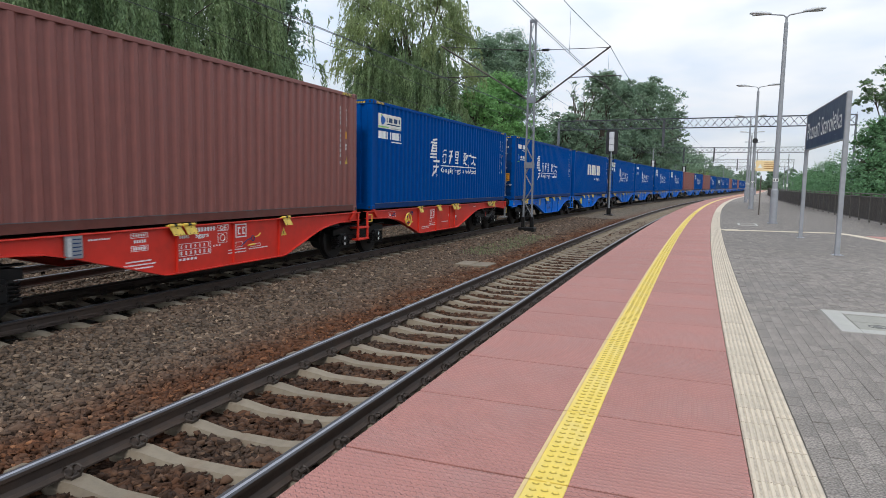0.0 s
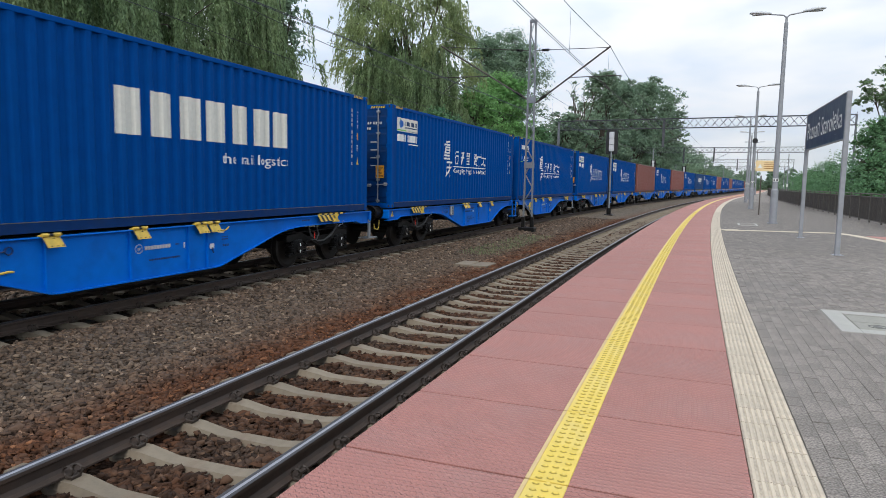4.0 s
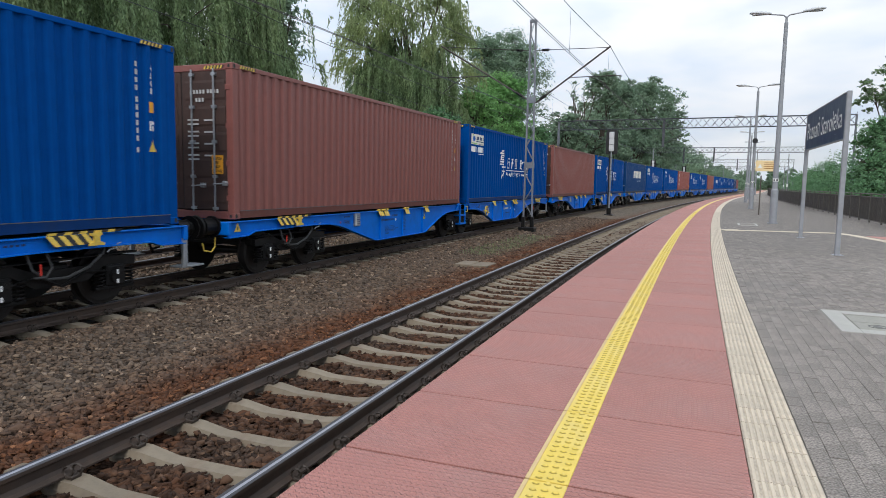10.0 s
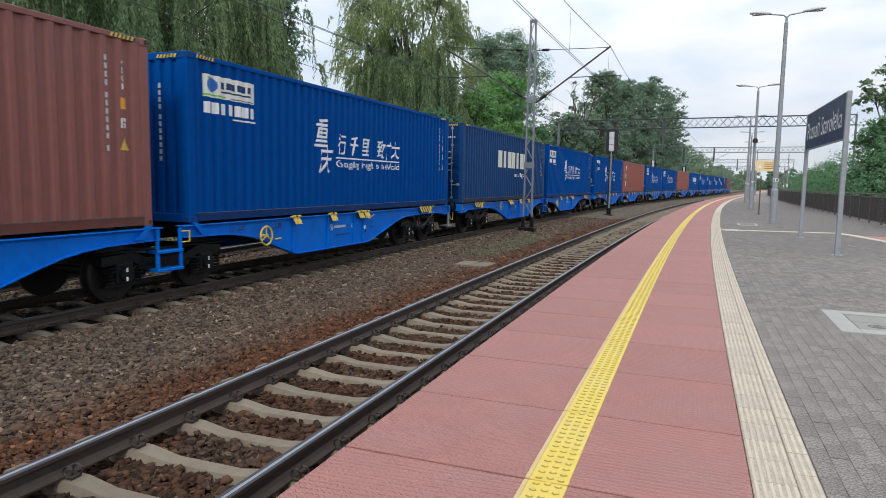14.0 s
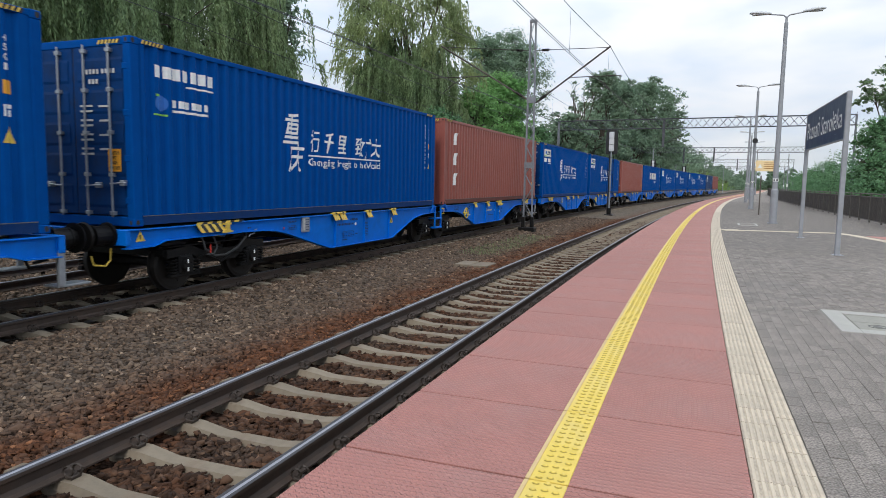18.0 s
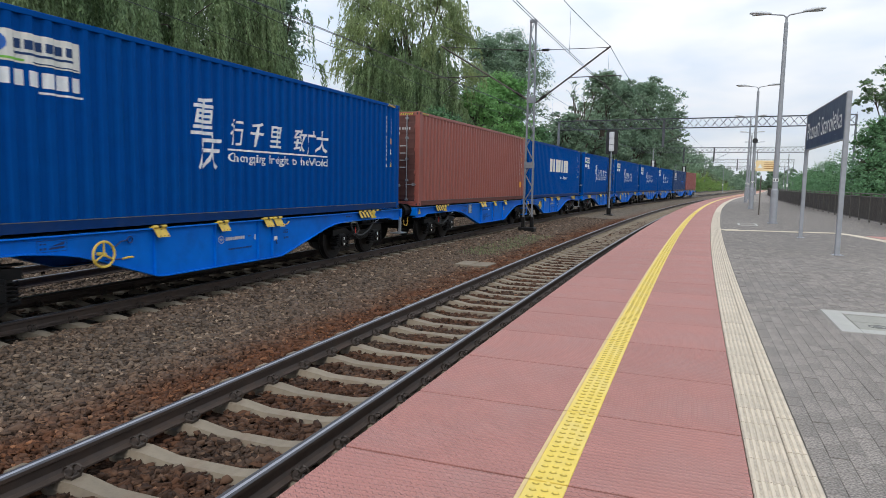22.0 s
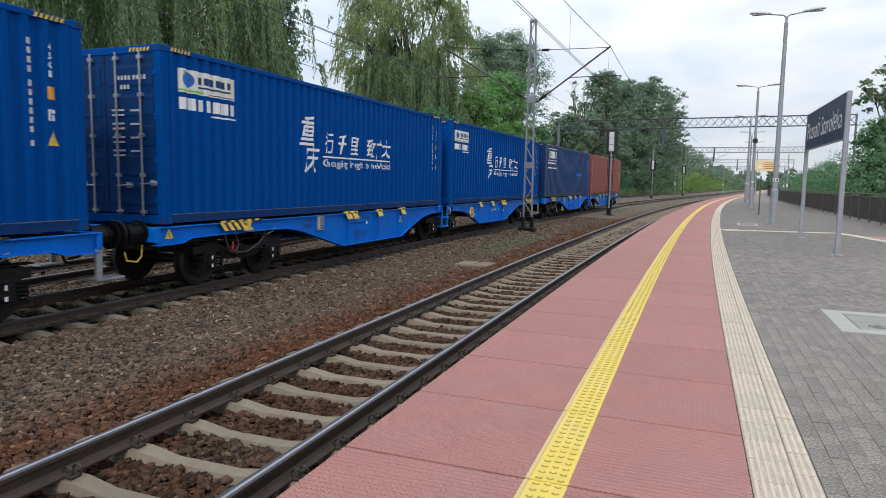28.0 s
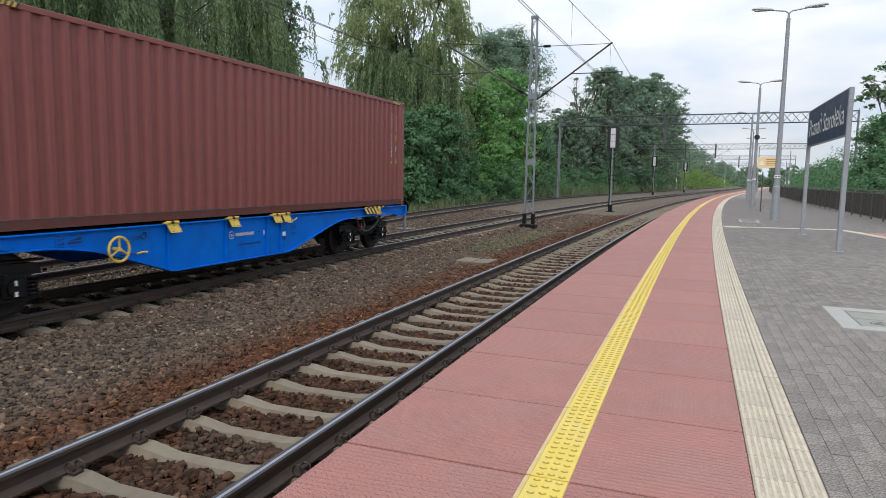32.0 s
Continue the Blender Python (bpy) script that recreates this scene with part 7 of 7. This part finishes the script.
def sprays(centre, size, n, ragged):
    """Leaves over a bough: on a ragged dome, turned outwards and up. Gives their places and the way they face."""
    d = unit(n)
    d[:, 2] = np.where(d[:, 2] < -0.35, -d[:, 2], d[:, 2])
    k = max(4, n // 14)
    tufts = unit(k)
    pull = tufts[np.argmax(d @ tufts.T, axis=1)]
    d = d * 0.45 + pull * 0.55 + RNG.normal(scale=0.08, size=(n, 3))
    reach = RNG.uniform(1 - ragged, 1.12, n)[:, None]
    facing = d * 0.75 + np.array([0, 0, 0.45]) + unit(n) * 0.6
    facing /= np.linalg.norm(facing, axis=1)[:, None]
    return np.array(centre) + d * np.array(size) * reach, facing


def broad_tree(name, x, y, base, height, radius, n_boughs, n_leaves, material, label, leaf=0.17, crown_from=0.3, fill=1.0, bough=0.3, lean=0.0):
    """Boughs of many sizes fill an uneven envelope with bays and gaps; each carries ragged tufts of leaves on its limb."""
    t = thing(name, label, "tree", m=pose(x, y, base))
    seed = Vector((x * 0.37, y * 0.21, height))
    boughs = []
    while len(boughs) < n_boughs:
        f, a = RNG.uniform(0, 1) ** 0.9, RNG.uniform(0, 2 * math.pi)
        env = min(1.0, 0.5 + 1.3 * f) * math.sqrt(max(0.0, 1 - max(0.0, (f - 0.5) / 0.5) ** 2.6))
        d = Vector((math.cos(a), math.sin(a), f * 2.4))
        bulge = 0.85 + 0.55 * noise.noise(d * 1.4 + seed) + 0.35 * noise.noise(d * 3.7 + seed)
        if bulge < 0.45 * fill:
            continue
        core = len(boughs) < n_boughs * 0.25
        rr = radius * env * min(1.2, bulge) * (RNG.uniform(0.1, 0.55) if core else RNG.uniform(0.45, 0.97))
        q = radius * bough * (RNG.uniform(1.1, 1.7) if core else RNG.uniform(0.5, 1.1)) * fill ** -0.5
        boughs.append((rr * math.cos(a) + lean * f, rr * math.sin(a), height * (crown_from + (1 - crown_from) * f * 0.97), q))
    tips = [bg[:3] for bg in boughs if bg[2] > height * 0.4][:26]
    part("trunk", trunk_shape(height * 0.75, radius * 0.05 + 0.08, tips), M_BARK, t)
    tot = sum(bg[3] ** 2 for bg in boughs)
    cs_, fs_ = [], []
    for bx, by, bz, q in boughs:
        c, f = sprays((bx, by, bz), (q, q, q * 0.75), max(12, int(n_leaves * q * q / tot)), 0.55)
        cs_.append(c)
        fs_.append(f)
    v, qd = leaf_cards(np.concatenate(cs_), None, leaf * 1.5, leaf, np.concatenate(fs_))
    part("crown", array_mesh("crown", v, qd, material), None, t)
    return t


def willow(name, x, y, base, height, radius, strands, per, label, material=None, drop=(2.0, 5.5), stretch=1.0, size=(0.36, 0.1), boughs=40, bunch=0.11, fan=5):
    t = thing(name, label, "tree", m=pose(x, y, base))
    lobes = []
    for i in range(boughs):
        a, f = RNG.uniform(0, 2 * math.pi), RNG.uniform(0.02, 1)
        rr = radius * math.sqrt(f) * 0.85
        lobes.append((rr * math.cos(a) * stretch, rr * math.sin(a), height * (1.0 - 0.45 * f ** 1.5) * RNG.uniform(0.8, 1.0)))
    part("trunk", trunk_shape(height * 0.7, radius * 0.06 + 0.1, lobes[:14]), M_BARK, t)
    lob = np.array(lobes)
    cs_, al_ = [], []
    for i in range(strands // fan):
        # a curtain: a fan of strands that hang side by side from one twig
        o = lob[RNG.integers(0, len(lob))] + RNG.normal(scale=(radius * bunch, radius * bunch, 0.6))
        ln = RNG.uniform(*drop)
        out = o[:2] / (np.linalg.norm(o[:2]) + 1e-6)
        turn = RNG.normal(scale=0.7)
        side = np.array([-out[1] + turn * out[0], out[0] + turn * out[1]])
        width = RNG.uniform(0.12, 0.4)
        for k in range(fan):
            u = np.linspace(0, 1, per)
            sway = RNG.uniform(0.15, 0.5)
            f = (k / fan - 0.5) * 2 * width
            one = ln * (1 - 0.5 * abs(f)) * RNG.uniform(0.72, 1.05)
            pts = np.empty((per, 3))
            for c in (0, 1):
                pts[:, c] = o[c] + side[c] * f * (0.4 + 0.6 * u) + out[c] * sway * np.sqrt(u) * 1.2 + RNG.normal(scale=0.035, size=per)
            pts[:, 2] = np.maximum(o[2] - one * u ** 1.2 + 0.35 * np.sin(u * 3) * (1 - abs(f)), 0.4)
            cs_.append(pts)
            d = np.array([out[0] * 0.2, out[1] * 0.2, -1.0]) + RNG.normal(scale=0.3, size=(per, 3))
            al_.append(d / np.linalg.norm(d, axis=1)[:, None])
    v, q = leaf_cards(np.concatenate(cs_), np.concatenate(al_), *size)
    part("crown", array_mesh("crown", v, q, material or M_WILLOW), None, t)
    return t


def thicket(name, label, spots, n_leaves, material, leaf, category="bushes"):
    """Bushes too tangled to count: ragged leafy domes on rounded mounds (x, y, z, radius, height)."""
    cs_, fs_ = [], []
    tot = sum(r * h for *_, r, h in spots)
    for x, y, z, r, h in spots:
        n = int(n_leaves * r * h / tot)
        m = 7
        for k in range(m):
            a, f = RNG.uniform(0, 2 * math.pi), (k + RNG.uniform(0, 1)) / m
            rr = r * math.sqrt(max(0.0, 1 - f * f)) * RNG.uniform(0.3, 0.8)
            q = r * RNG.uniform(0.35, 0.6)
            c, fc = sprays((x + rr * math.cos(a), y + rr * math.sin(a), z + h * f), (q, q, min(q, h * 0.3)), max(6, n // m), 0.6)
            c[:, 2] = np.maximum(c[:, 2], z)
            cs_.append(c)
            fs_.append(fc)
    v, q = leaf_cards(np.concatenate(cs_), None, leaf * 1.5, leaf, np.concatenate(fs_))
    ob = new(name, array_mesh(name, v, q, material))
    return tagged(ob, label, category, kind="stuff")


def blades(name, label, s0, s1, o0, o1, n, h, material, z=-0.6, tall=(0, 1, 1.0)):
    ss, oo = RNG.uniform(s0, s1, n), RNG.uniform(0, 1, n)
    o = o0(ss) + (o1(ss) - o0(ss)) * oo
    x, y = at_np(ss, o)
    hh = h * RNG.uniform(0.4, 1.2, n) * np.interp(ss, tall[:2], (tall[2], 1.0))
    c = np.stack([x, y, z + hh / 2], 1)
    al = np.stack([RNG.normal(scale=0.25, size=n), RNG.normal(scale=0.25, size=n), np.ones(n)], 1)
    al /= np.linalg.norm(al, axis=1)[:, None]
    side = np.cross(al, unit(n))
    side /= np.linalg.norm(side, axis=1)[:, None]
    w = (0.02 + 0.03 * RNG.uniform(0, 1, n))[:, None] * (h + 0.3)
    a, b = c - al * hh[:, None] / 2, c + al * hh[:, None] / 2
    v = np.stack([a - side * w / 2, a + side * w / 2, b + side * w * 0.15, b - side * w * 0.15], 1).reshape(-1, 3)
    return tagged(new(name, array_mesh(name, v, np.arange(4 * n).reshape(-1, 4), material)), label, "grass", kind="stuff")


def tree_at(s, off):
    return at(s, off)[:2]


GZ = -0.75
willow("willow_tree", *tree_at(16, -21.5), GZ, 16.0, 7.5, 3000, 54, "large weeping willow with hanging grey-green branches", drop=(2.5, 8), size=(0.19, 0.06), boughs=70, bunch=0.09)
willow("willow_tree", *tree_at(26.0, -21.5), GZ, 15.5, 6.4, 3000, 54, "large weeping willow with hanging grey-green branches", drop=(2.5, 8), size=(0.19, 0.06), boughs=70, bunch=0.09)
broad_tree("broadleaf_tree", *tree_at(14, -30), GZ, 15.0, 6.5, 90, 16000, M_LEAFHAZE, "dark leafy tree behind the willows", 0.24, 0.05, bough=0.3)
broad_tree("broadleaf_tree", *tree_at(27, -30), GZ, 14.5, 6.5, 90, 16000, M_LEAFHAZE, "dark leafy tree behind the willows", 0.24, 0.05, bough=0.3)
broad_tree("broadleaf_tree", *tree_at(34.5, -21.5), GZ, 15.0, 2.6, 50, 9000, M_LEAFHAZE, "dark leafy tree beside the willows", 0.16, 0.1, bough=0.36)
willow("willow_tree", *tree_at(52.0, -22.0), GZ, 15.5, 5.7, 4200, 30, "tall willow with open crown and hanging branches", M_WILLOW, drop=(1.5, 7.5), size=(0.25, 0.08), boughs=60, bunch=0.11)
willow("willow_tree", *tree_at(53.5, -22.8), GZ, 23.0, 7.2, 3600, 16, "open-crowned light green willow with dark boughs", M_WILLOWY, drop=(0.4, 1.9), size=(0.24, 0.075), boughs=70, bunch=0.08, fan=2)
broad_tree("broadleaf_tree", *tree_at(72, -22.5), GZ, 18.8, 5.4, 150, 36000, M_LEAFHAZE, "tall dark broadleaf tree behind the tracks", 0.16, 0.2, bough=0.26)
broad_tree("broadleaf_tree", *tree_at(79, -22), GZ, 21.2, 6.0, 170, 40000, M_LEAFHAZE, "tall dark broadleaf tree behind the tracks", 0.16, 0.2, bough=0.26)
broad_tree("broadleaf_tree", *tree_at(65, -17.8), GZ, 13.4, 4.9, 190, 46000, M_SHRUB, "bright green broadleaf tree behind the tracks", 0.15, 0.08, bough=0.2)
broad_tree("broadleaf_tree", *tree_at(57, -17.3), GZ, 10.6, 3.9, 140, 34000, M_SHRUB, "bright green broadleaf tree behind the tracks", 0.145, 0.05, bough=0.22)
broad_tree("broadleaf_tree", *tree_at(48.5, -17.2), GZ, 8.2, 3.6, 110, 26000, M_LEAF, "dark green bushy tree under the willow", 0.14, 0.03, bough=0.22)
broad_tree("broadleaf_tree", *tree_at(43, -17.0), GZ, 7.2, 3.2, 100, 22000, M_LEAF, "dark green bushy tree under the willow", 0.135, 0.03, bough=0.22)
broad_tree("broadleaf_tree", *tree_at(78, -18.3), GZ, 9.5, 3.6, 40, 9000, M_LEAF, "green broadleaf tree behind the tracks", 0.17, 0.05, bough=0.3)
broad_tree("bare_topped_tree", *tree_at(104, -20.5), GZ, 19.0, 5.5, 26, 4200, M_LEAFHAZE, "half-bare tree with thin grey branches", 0.22, 0.35, 1.6, 0.16)
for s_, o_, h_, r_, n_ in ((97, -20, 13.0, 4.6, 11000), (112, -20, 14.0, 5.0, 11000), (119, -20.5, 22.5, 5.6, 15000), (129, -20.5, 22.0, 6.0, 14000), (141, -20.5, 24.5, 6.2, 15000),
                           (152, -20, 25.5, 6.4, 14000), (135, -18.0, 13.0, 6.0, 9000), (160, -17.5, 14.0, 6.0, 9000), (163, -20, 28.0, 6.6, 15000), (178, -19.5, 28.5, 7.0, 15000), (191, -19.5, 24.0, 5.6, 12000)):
    broad_tree("broadleaf_tree", *tree_at(s_, o_), GZ, h_, r_ * 1.06, 120, int(n_ * 1.25), M_LEAFHAZE, "tall dark tree beyond the tracks", 0.27, 0.08, bough=0.21)
spots = []
for s_ in np.arange(20, 178, 3.0):
    o_ = -18.5 + RNG.uniform(-1.5, 1.5) - max(0, (60 - s_)) * 0.02
    x, y = tree_at(s_, o_)
    spots.append((x, y, GZ, RNG.uniform(2.0, 3.2), RNG.uniform(3.6, 7.0) if s_ < 100 else RNG.uniform(3.5, 6.5)))
for s_ in np.arange(18, 92, 3.5):
    x, y = tree_at(s_, -27 + RNG.uniform(-1.5, 1.5))
    spots.append((x, y, GZ, RNG.uniform(2.6, 3.6), RNG.uniform(6.5, 8.5) * (1.5 if s_ < 38 else 1.0)))
thicket("bushes", "dense green bushes and saplings behind the tracks", spots, 95000, M_LEAF, 0.15)
spots = []
for s_ in np.arange(20, 190, 2.0):
    x, y = tree_at(s_, -16.8 + RNG.uniform(-0.6, 0.6) - max(0.0, s_ - 66) * 0.012)
    spots.append((x, y, GZ, RNG.uniform(0.9, 1.5), RNG.uniform(1.2, 2.4)))
for s_ in np.arange(26, 63, 1.6):
    x, y = tree_at(s_, -15.4 + RNG.uniform(-0.7, 0.5))
    spots.append((x, y, GZ, RNG.uniform(1.0, 1.7), RNG.uniform(2.2, 4.2)))
thicket("low_bushes", "low grey-green bushes along the outer track", spots, 60000, M_LEAF, 0.12)
blades("tall_grass", "tall grey-green grass along the outer track", 15, 190, lambda s: off3(s) - 1.6 - 3.2, lambda s: off3(s) - 1.8, 26000, 1.6, M_GRASS, tall=(34, 66, 0.4))
blades("weeds", "thin weeds between the tracks", 19, 27, lambda s: s * 0 - 3.6, lambda s: s * 0 - 2.2, 1500, 0.12, M_GRASS, -0.28)
# the bank where the line bends away, and the wooded hill behind
hill = Shape()
hv, hf = [], []
NS, NO = 30, 9
for i in range(NS):
    s_ = 150 + i * 22
    for j in range(NO):
        o_ = -16 - j * 16
        rise = (1 - math.exp(-j * 0.5)) * min(1.0, (s_ - 130) / 220) * 30 + noise.noise(Vector((i * 0.5, j * 0.7, 0))) * 1.5
        hv.append(at(s_, o_ - 0.0, GZ - 0.1 + max(0, rise)))
for i in range(NS - 1):
    for j in range(NO - 1):
        hf.append((i * NO + j, i * NO + j + 1, (i + 1) * NO + j + 1, (i + 1) * NO + j))
tagged(new("hillside", quick_mesh("hillside", hv, hf, M_SOIL, True)), "grassy wooded hillside in the distance", "hill", kind="structure")


def hill_z(s_, o_):
    j = (-16 - o_) / 16
    return GZ + (1 - math.exp(-j * 0.5)) * min(1.0, (s_ - 130) / 220) * 30


spots = []
for k in range(330):
    s_, o_ = RNG.uniform(190, 640), -RNG.uniform(22, 110)
    x, y = tree_at(s_, o_)
    spots.append((x, y, hill_z(s_, o_) - 1.0, RNG.uniform(4, 7), RNG.uniform(6, 11)))
thicket("far_woods", "dark wooded hillside in the distance", spots, 70000, M_LEAFHAZE, 0.6, "woods")
spots = []
for k in range(150):
    s_ = RNG.uniform(175, 420)
    x, y = tree_at(s_, -RNG.uniform(15, 24))
    spots.append((x, y, GZ, RNG.uniform(1.6, 3.4), RNG.uniform(2.4, 7.5) * (1.0 if s_ < 300 else 0.7)))
thicket("bank_bushes", "bright green and yellowish bushes on the railway bank", spots, 46000, M_BRIGHT, 0.26)
# behind the fence
spots = []
for s_ in np.arange(44, 200, 3.0):
    x, y = tree_at(s_, 14.0 + RNG.uniform(-0.8, 1.5) - max(0, s_ - 70) * 0.02)
    spots.append((x, y, GZ, RNG.uniform(2.0, 3.0), RNG.uniform(4.0, 6.0)))
thicket("bushes", "green bushes behind the platform fence", spots, 50000, M_LEAF, 0.13)
broad_tree("acacia_tree", *tree_at(62.5, 15.4), GZ, 12.6, 3.4, 80, 17000, M_DARKG, "tall airy tree behind the platform fence", 0.12, 0.3, 1.2, 0.17)
broad_tree("broadleaf_tree", *tree_at(59, 15.0), GZ, 7.6, 3.4, 70, 15000, M_LEAF, "dark green tree behind the platform fence", 0.15, 0.1)
broad_tree("broadleaf_tree", *tree_at(80, 17.0), GZ, 7.6, 3.4, 36, 8000, M_LEAF, "green tree behind the platform fence", 0.16, 0.1)
spots = []
for k in range(70):
    s_, o_ = RNG.uniform(260, 800), RNG.uniform(14, 90)
    x, y = tree_at(s_, o_)
    spots.append((x, y, GZ, RNG.uniform(4, 7), RNG.uniform(5, 9)))
for k in range(40):
    s_ = RNG.uniform(330, 620)
    x, y = tree_at(s_, RNG.choice([-1, 1]) * RNG.uniform(9, 18))
    spots.append((x, y, GZ, RNG.uniform(3, 5), RNG.uniform(4, 8)))
thicket("far_woods", "distant trees along the line", spots, 16000, M_LEAFHAZE, 0.6, "woods")
spots = []
for k in range(120):
    s_, o_ = RNG.uniform(560, 900), RNG.uniform(-110, 80)
    x, y = tree_at(s_, o_)
    spots.append((x, y, GZ, RNG.uniform(7, 11), RNG.uniform(8, 17)))
thicket("far_woods", "distant dark woods where the line vanishes", spots, 42000, M_LEAFHAZE, 1.4, "woods")

# ---------------------------------------------------------------- loose ballast stones
def stones(name, label, s0, s1, bands, per_m2, size, z_fn, skip=None, material=None):
    """Broken stones scattered over the bed: eight-cornered lumps, squeezed and turned at random."""
    ss, oo = [], []
    for o0, o1, k in bands:
        n = int((s1 - s0) * (o1 - o0) * per_m2 * k)
        ss.append(RNG.uniform(s0, s1, n))
        oo.append(RNG.uniform(o0, o1, n))
    s, o = np.concatenate(ss), np.concatenate(oo)
    if skip is not None:
        keep = ~skip(s, o)
        s, o = s[keep], o[keep]
    n = len(s)
    x, y = at_np(s, o)
    cube = np.array([(a, b, c) for c in (-1, 1) for b in (-1, 1) for a in (-1, 1)], float) * 0.5
    faces = np.array([(4, 5, 7, 6), (0, 1, 5, 4), (2, 6, 7, 3), (0, 4, 6, 2), (1, 3, 7, 5)])
    v = cube[None] * (1 + RNG.normal(scale=0.26, size=(n, 8, 3)))
    v *= (size * RNG.uniform(0.55, 1.4, (n, 1, 1))) * RNG.uniform((0.8, 0.45, 0.6), (1.8, 1.1, 1.1), (n, 1, 3)).reshape(n, 1, 3)
    v[:, :, 2] *= 0.6
    yaw, tilt, lean = RNG.uniform(0, 2 * np.pi, n), RNG.normal(scale=0.36, size=n), RNG.normal(scale=0.36, size=n)
    cy, sy, ct, st, cl, sl_ = np.cos(yaw), np.sin(yaw), np.cos(tilt), np.sin(tilt), np.cos(lean), np.sin(lean)
    R = np.stack([np.stack([cy * cl, -sy * ct + cy * sl_ * st, sy * st + cy * sl_ * ct], 1),
                  np.stack([sy * cl, cy * ct + sy * sl_ * st, -cy * st + sy * sl_ * ct], 1),
                  np.stack([-sl_, cl * st, cl * ct], 1)], 1)
    v = np.einsum("nij,nkj->nki", R, v)
    z = z_fn(o) + RNG.normal(scale=0.26, size=n) * size - v[:, :, 2].max(axis=1) + 0.02
    v += np.stack([x, y, z], 1)[:, None, :]
    f = (faces[None] + (np.arange(n) * 8)[:, None, None]).reshape(-1, 4)
    me = array_mesh(name, v.reshape(-1, 3), f, material or M_STONE)
    me.attributes.new("dust", "FLOAT", "POINT").data.foreach_set("value", np.repeat(rust_band(o), 8).astype(np.float32))
    return tagged(new(name, me), label, "ballast", kind="stuff")


BZ = lambda o: np.interp(o, [p[0] for p in BED], [p[1] for p in BED])


def on_sleeper(s, o):
    near = np.abs(((s - 3.293 + 0.3) % 0.6) - 0.3) < 0.1
    far = np.abs(((s - 6.28 + 0.311) % 0.622) - 0.311) < 0.125
    out_of_reach = (o < 2.6 - 2.6 * s) | ((s > 16.1) & (s < 16.95) & (o > -2.5) & (o < -1.6))
    return out_of_reach | (near & (np.abs(o) < 1.3)) | (far & (np.abs(o - FAR) < 1.22)) | (np.abs(np.abs(o) - 0.7525) < 0.09) | (np.abs(np.abs(o - FAR) - 0.7525) < 0.09)


LABEL = "brown broken ballast stones dusted with rust"
stones("ballast_stones", LABEL, 1.5, 9, ((-4.8, -0.8, 1.0), (0.8, 1.6, 1.0)), 800, 0.05, BZ, on_sleeper)
stones("ballast_stones", LABEL, 9, 20, ((-5.1, -0.8, 1.0), (0.8, 1.6, 1.0), (-14.0, -6.7, 0.6)), 520, 0.056, BZ, on_sleeper)
stones("ballast_stones", LABEL, 20, 43, ((-5.1, -0.8, 1.0), (0.8, 1.6, 1.0), (-15.5, -6.7, 0.7)), 240, 0.074, BZ, on_sleeper)
DARKENED = "darkened ballast stones between the rails"
stones("dark_ballast_stones", DARKENED, 1.5, 9, ((-0.8, 0.8, 1.0),), 800, 0.05, BZ, on_sleeper, M_STONEDARK)
stones("dark_ballast_stones", DARKENED, 9, 20, ((-0.8, 0.8, 1.0),), 430, 0.058, BZ, on_sleeper, M_STONEDARK)
stones("dark_ballast_stones", DARKENED, 20, 42, ((-0.8, 0.8, 1.0),), 120, 0.068, BZ, on_sleeper, M_STONEDARK)
# between the goods track's rails the stones carry painted shade of the train
stones("oily_ballast_stones", DARKENED, 4, 20, ((-6.7, -5.1, 1.0),), 260, 0.06, BZ, on_sleeper, M_STONESHADE)
stones("oily_ballast_stones", DARKENED, 20, 42, ((-6.7, -5.1, 1.0),), 110, 0.075, BZ, on_sleeper, M_STONESHADE)
stones("ballast_stones", LABEL, 2, 9, ((-9.5, -6.7, 1.0),), 300, 0.058, BZ, on_sleeper)
# dark strip added under those stones, painted shade beneath the train
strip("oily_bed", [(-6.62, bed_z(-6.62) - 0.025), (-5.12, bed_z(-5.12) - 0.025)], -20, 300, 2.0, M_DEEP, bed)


# ---------------------------------------------------------------- what moves
def motions():
    for i, (box_, wag) in enumerate(zip(CARGO, WAGONS)):
        for ob, z in ((box_, ZB), (wag, 0.0)):
            walk(ob, [(t, on_line(start_s(i) + CL / 2 - gone(t), FAR, z) @ pose(-CL / 2, 0, 0)) for t in np.arange(0, 32.1, 0.5)])
    # wheels roll while their wagon is within sight of the platform
    R = 0.46
    for w, dx, x, i in WHEELS:
        s0 = start_s(i) + x + dx
        times = [0.0]
        t = 0.0
        while t < 32.0:
            here = s0 - gone(t)
            t += 0.06 if -8 < here < 60 else 0.5
            times.append(min(t, 32.0))
        rows, angle, last = [], 0.0, 0.0
        for t in times:
            here = s0 - gone(t)
            if -8 < here < 60:
                angle -= math.degrees((gone(t) - gone(last)) / R)
            last = t
            rows.append((t, pose(dx, 0, 0.46, 0, angle, 0)))
        walk(w, rows)


motions()
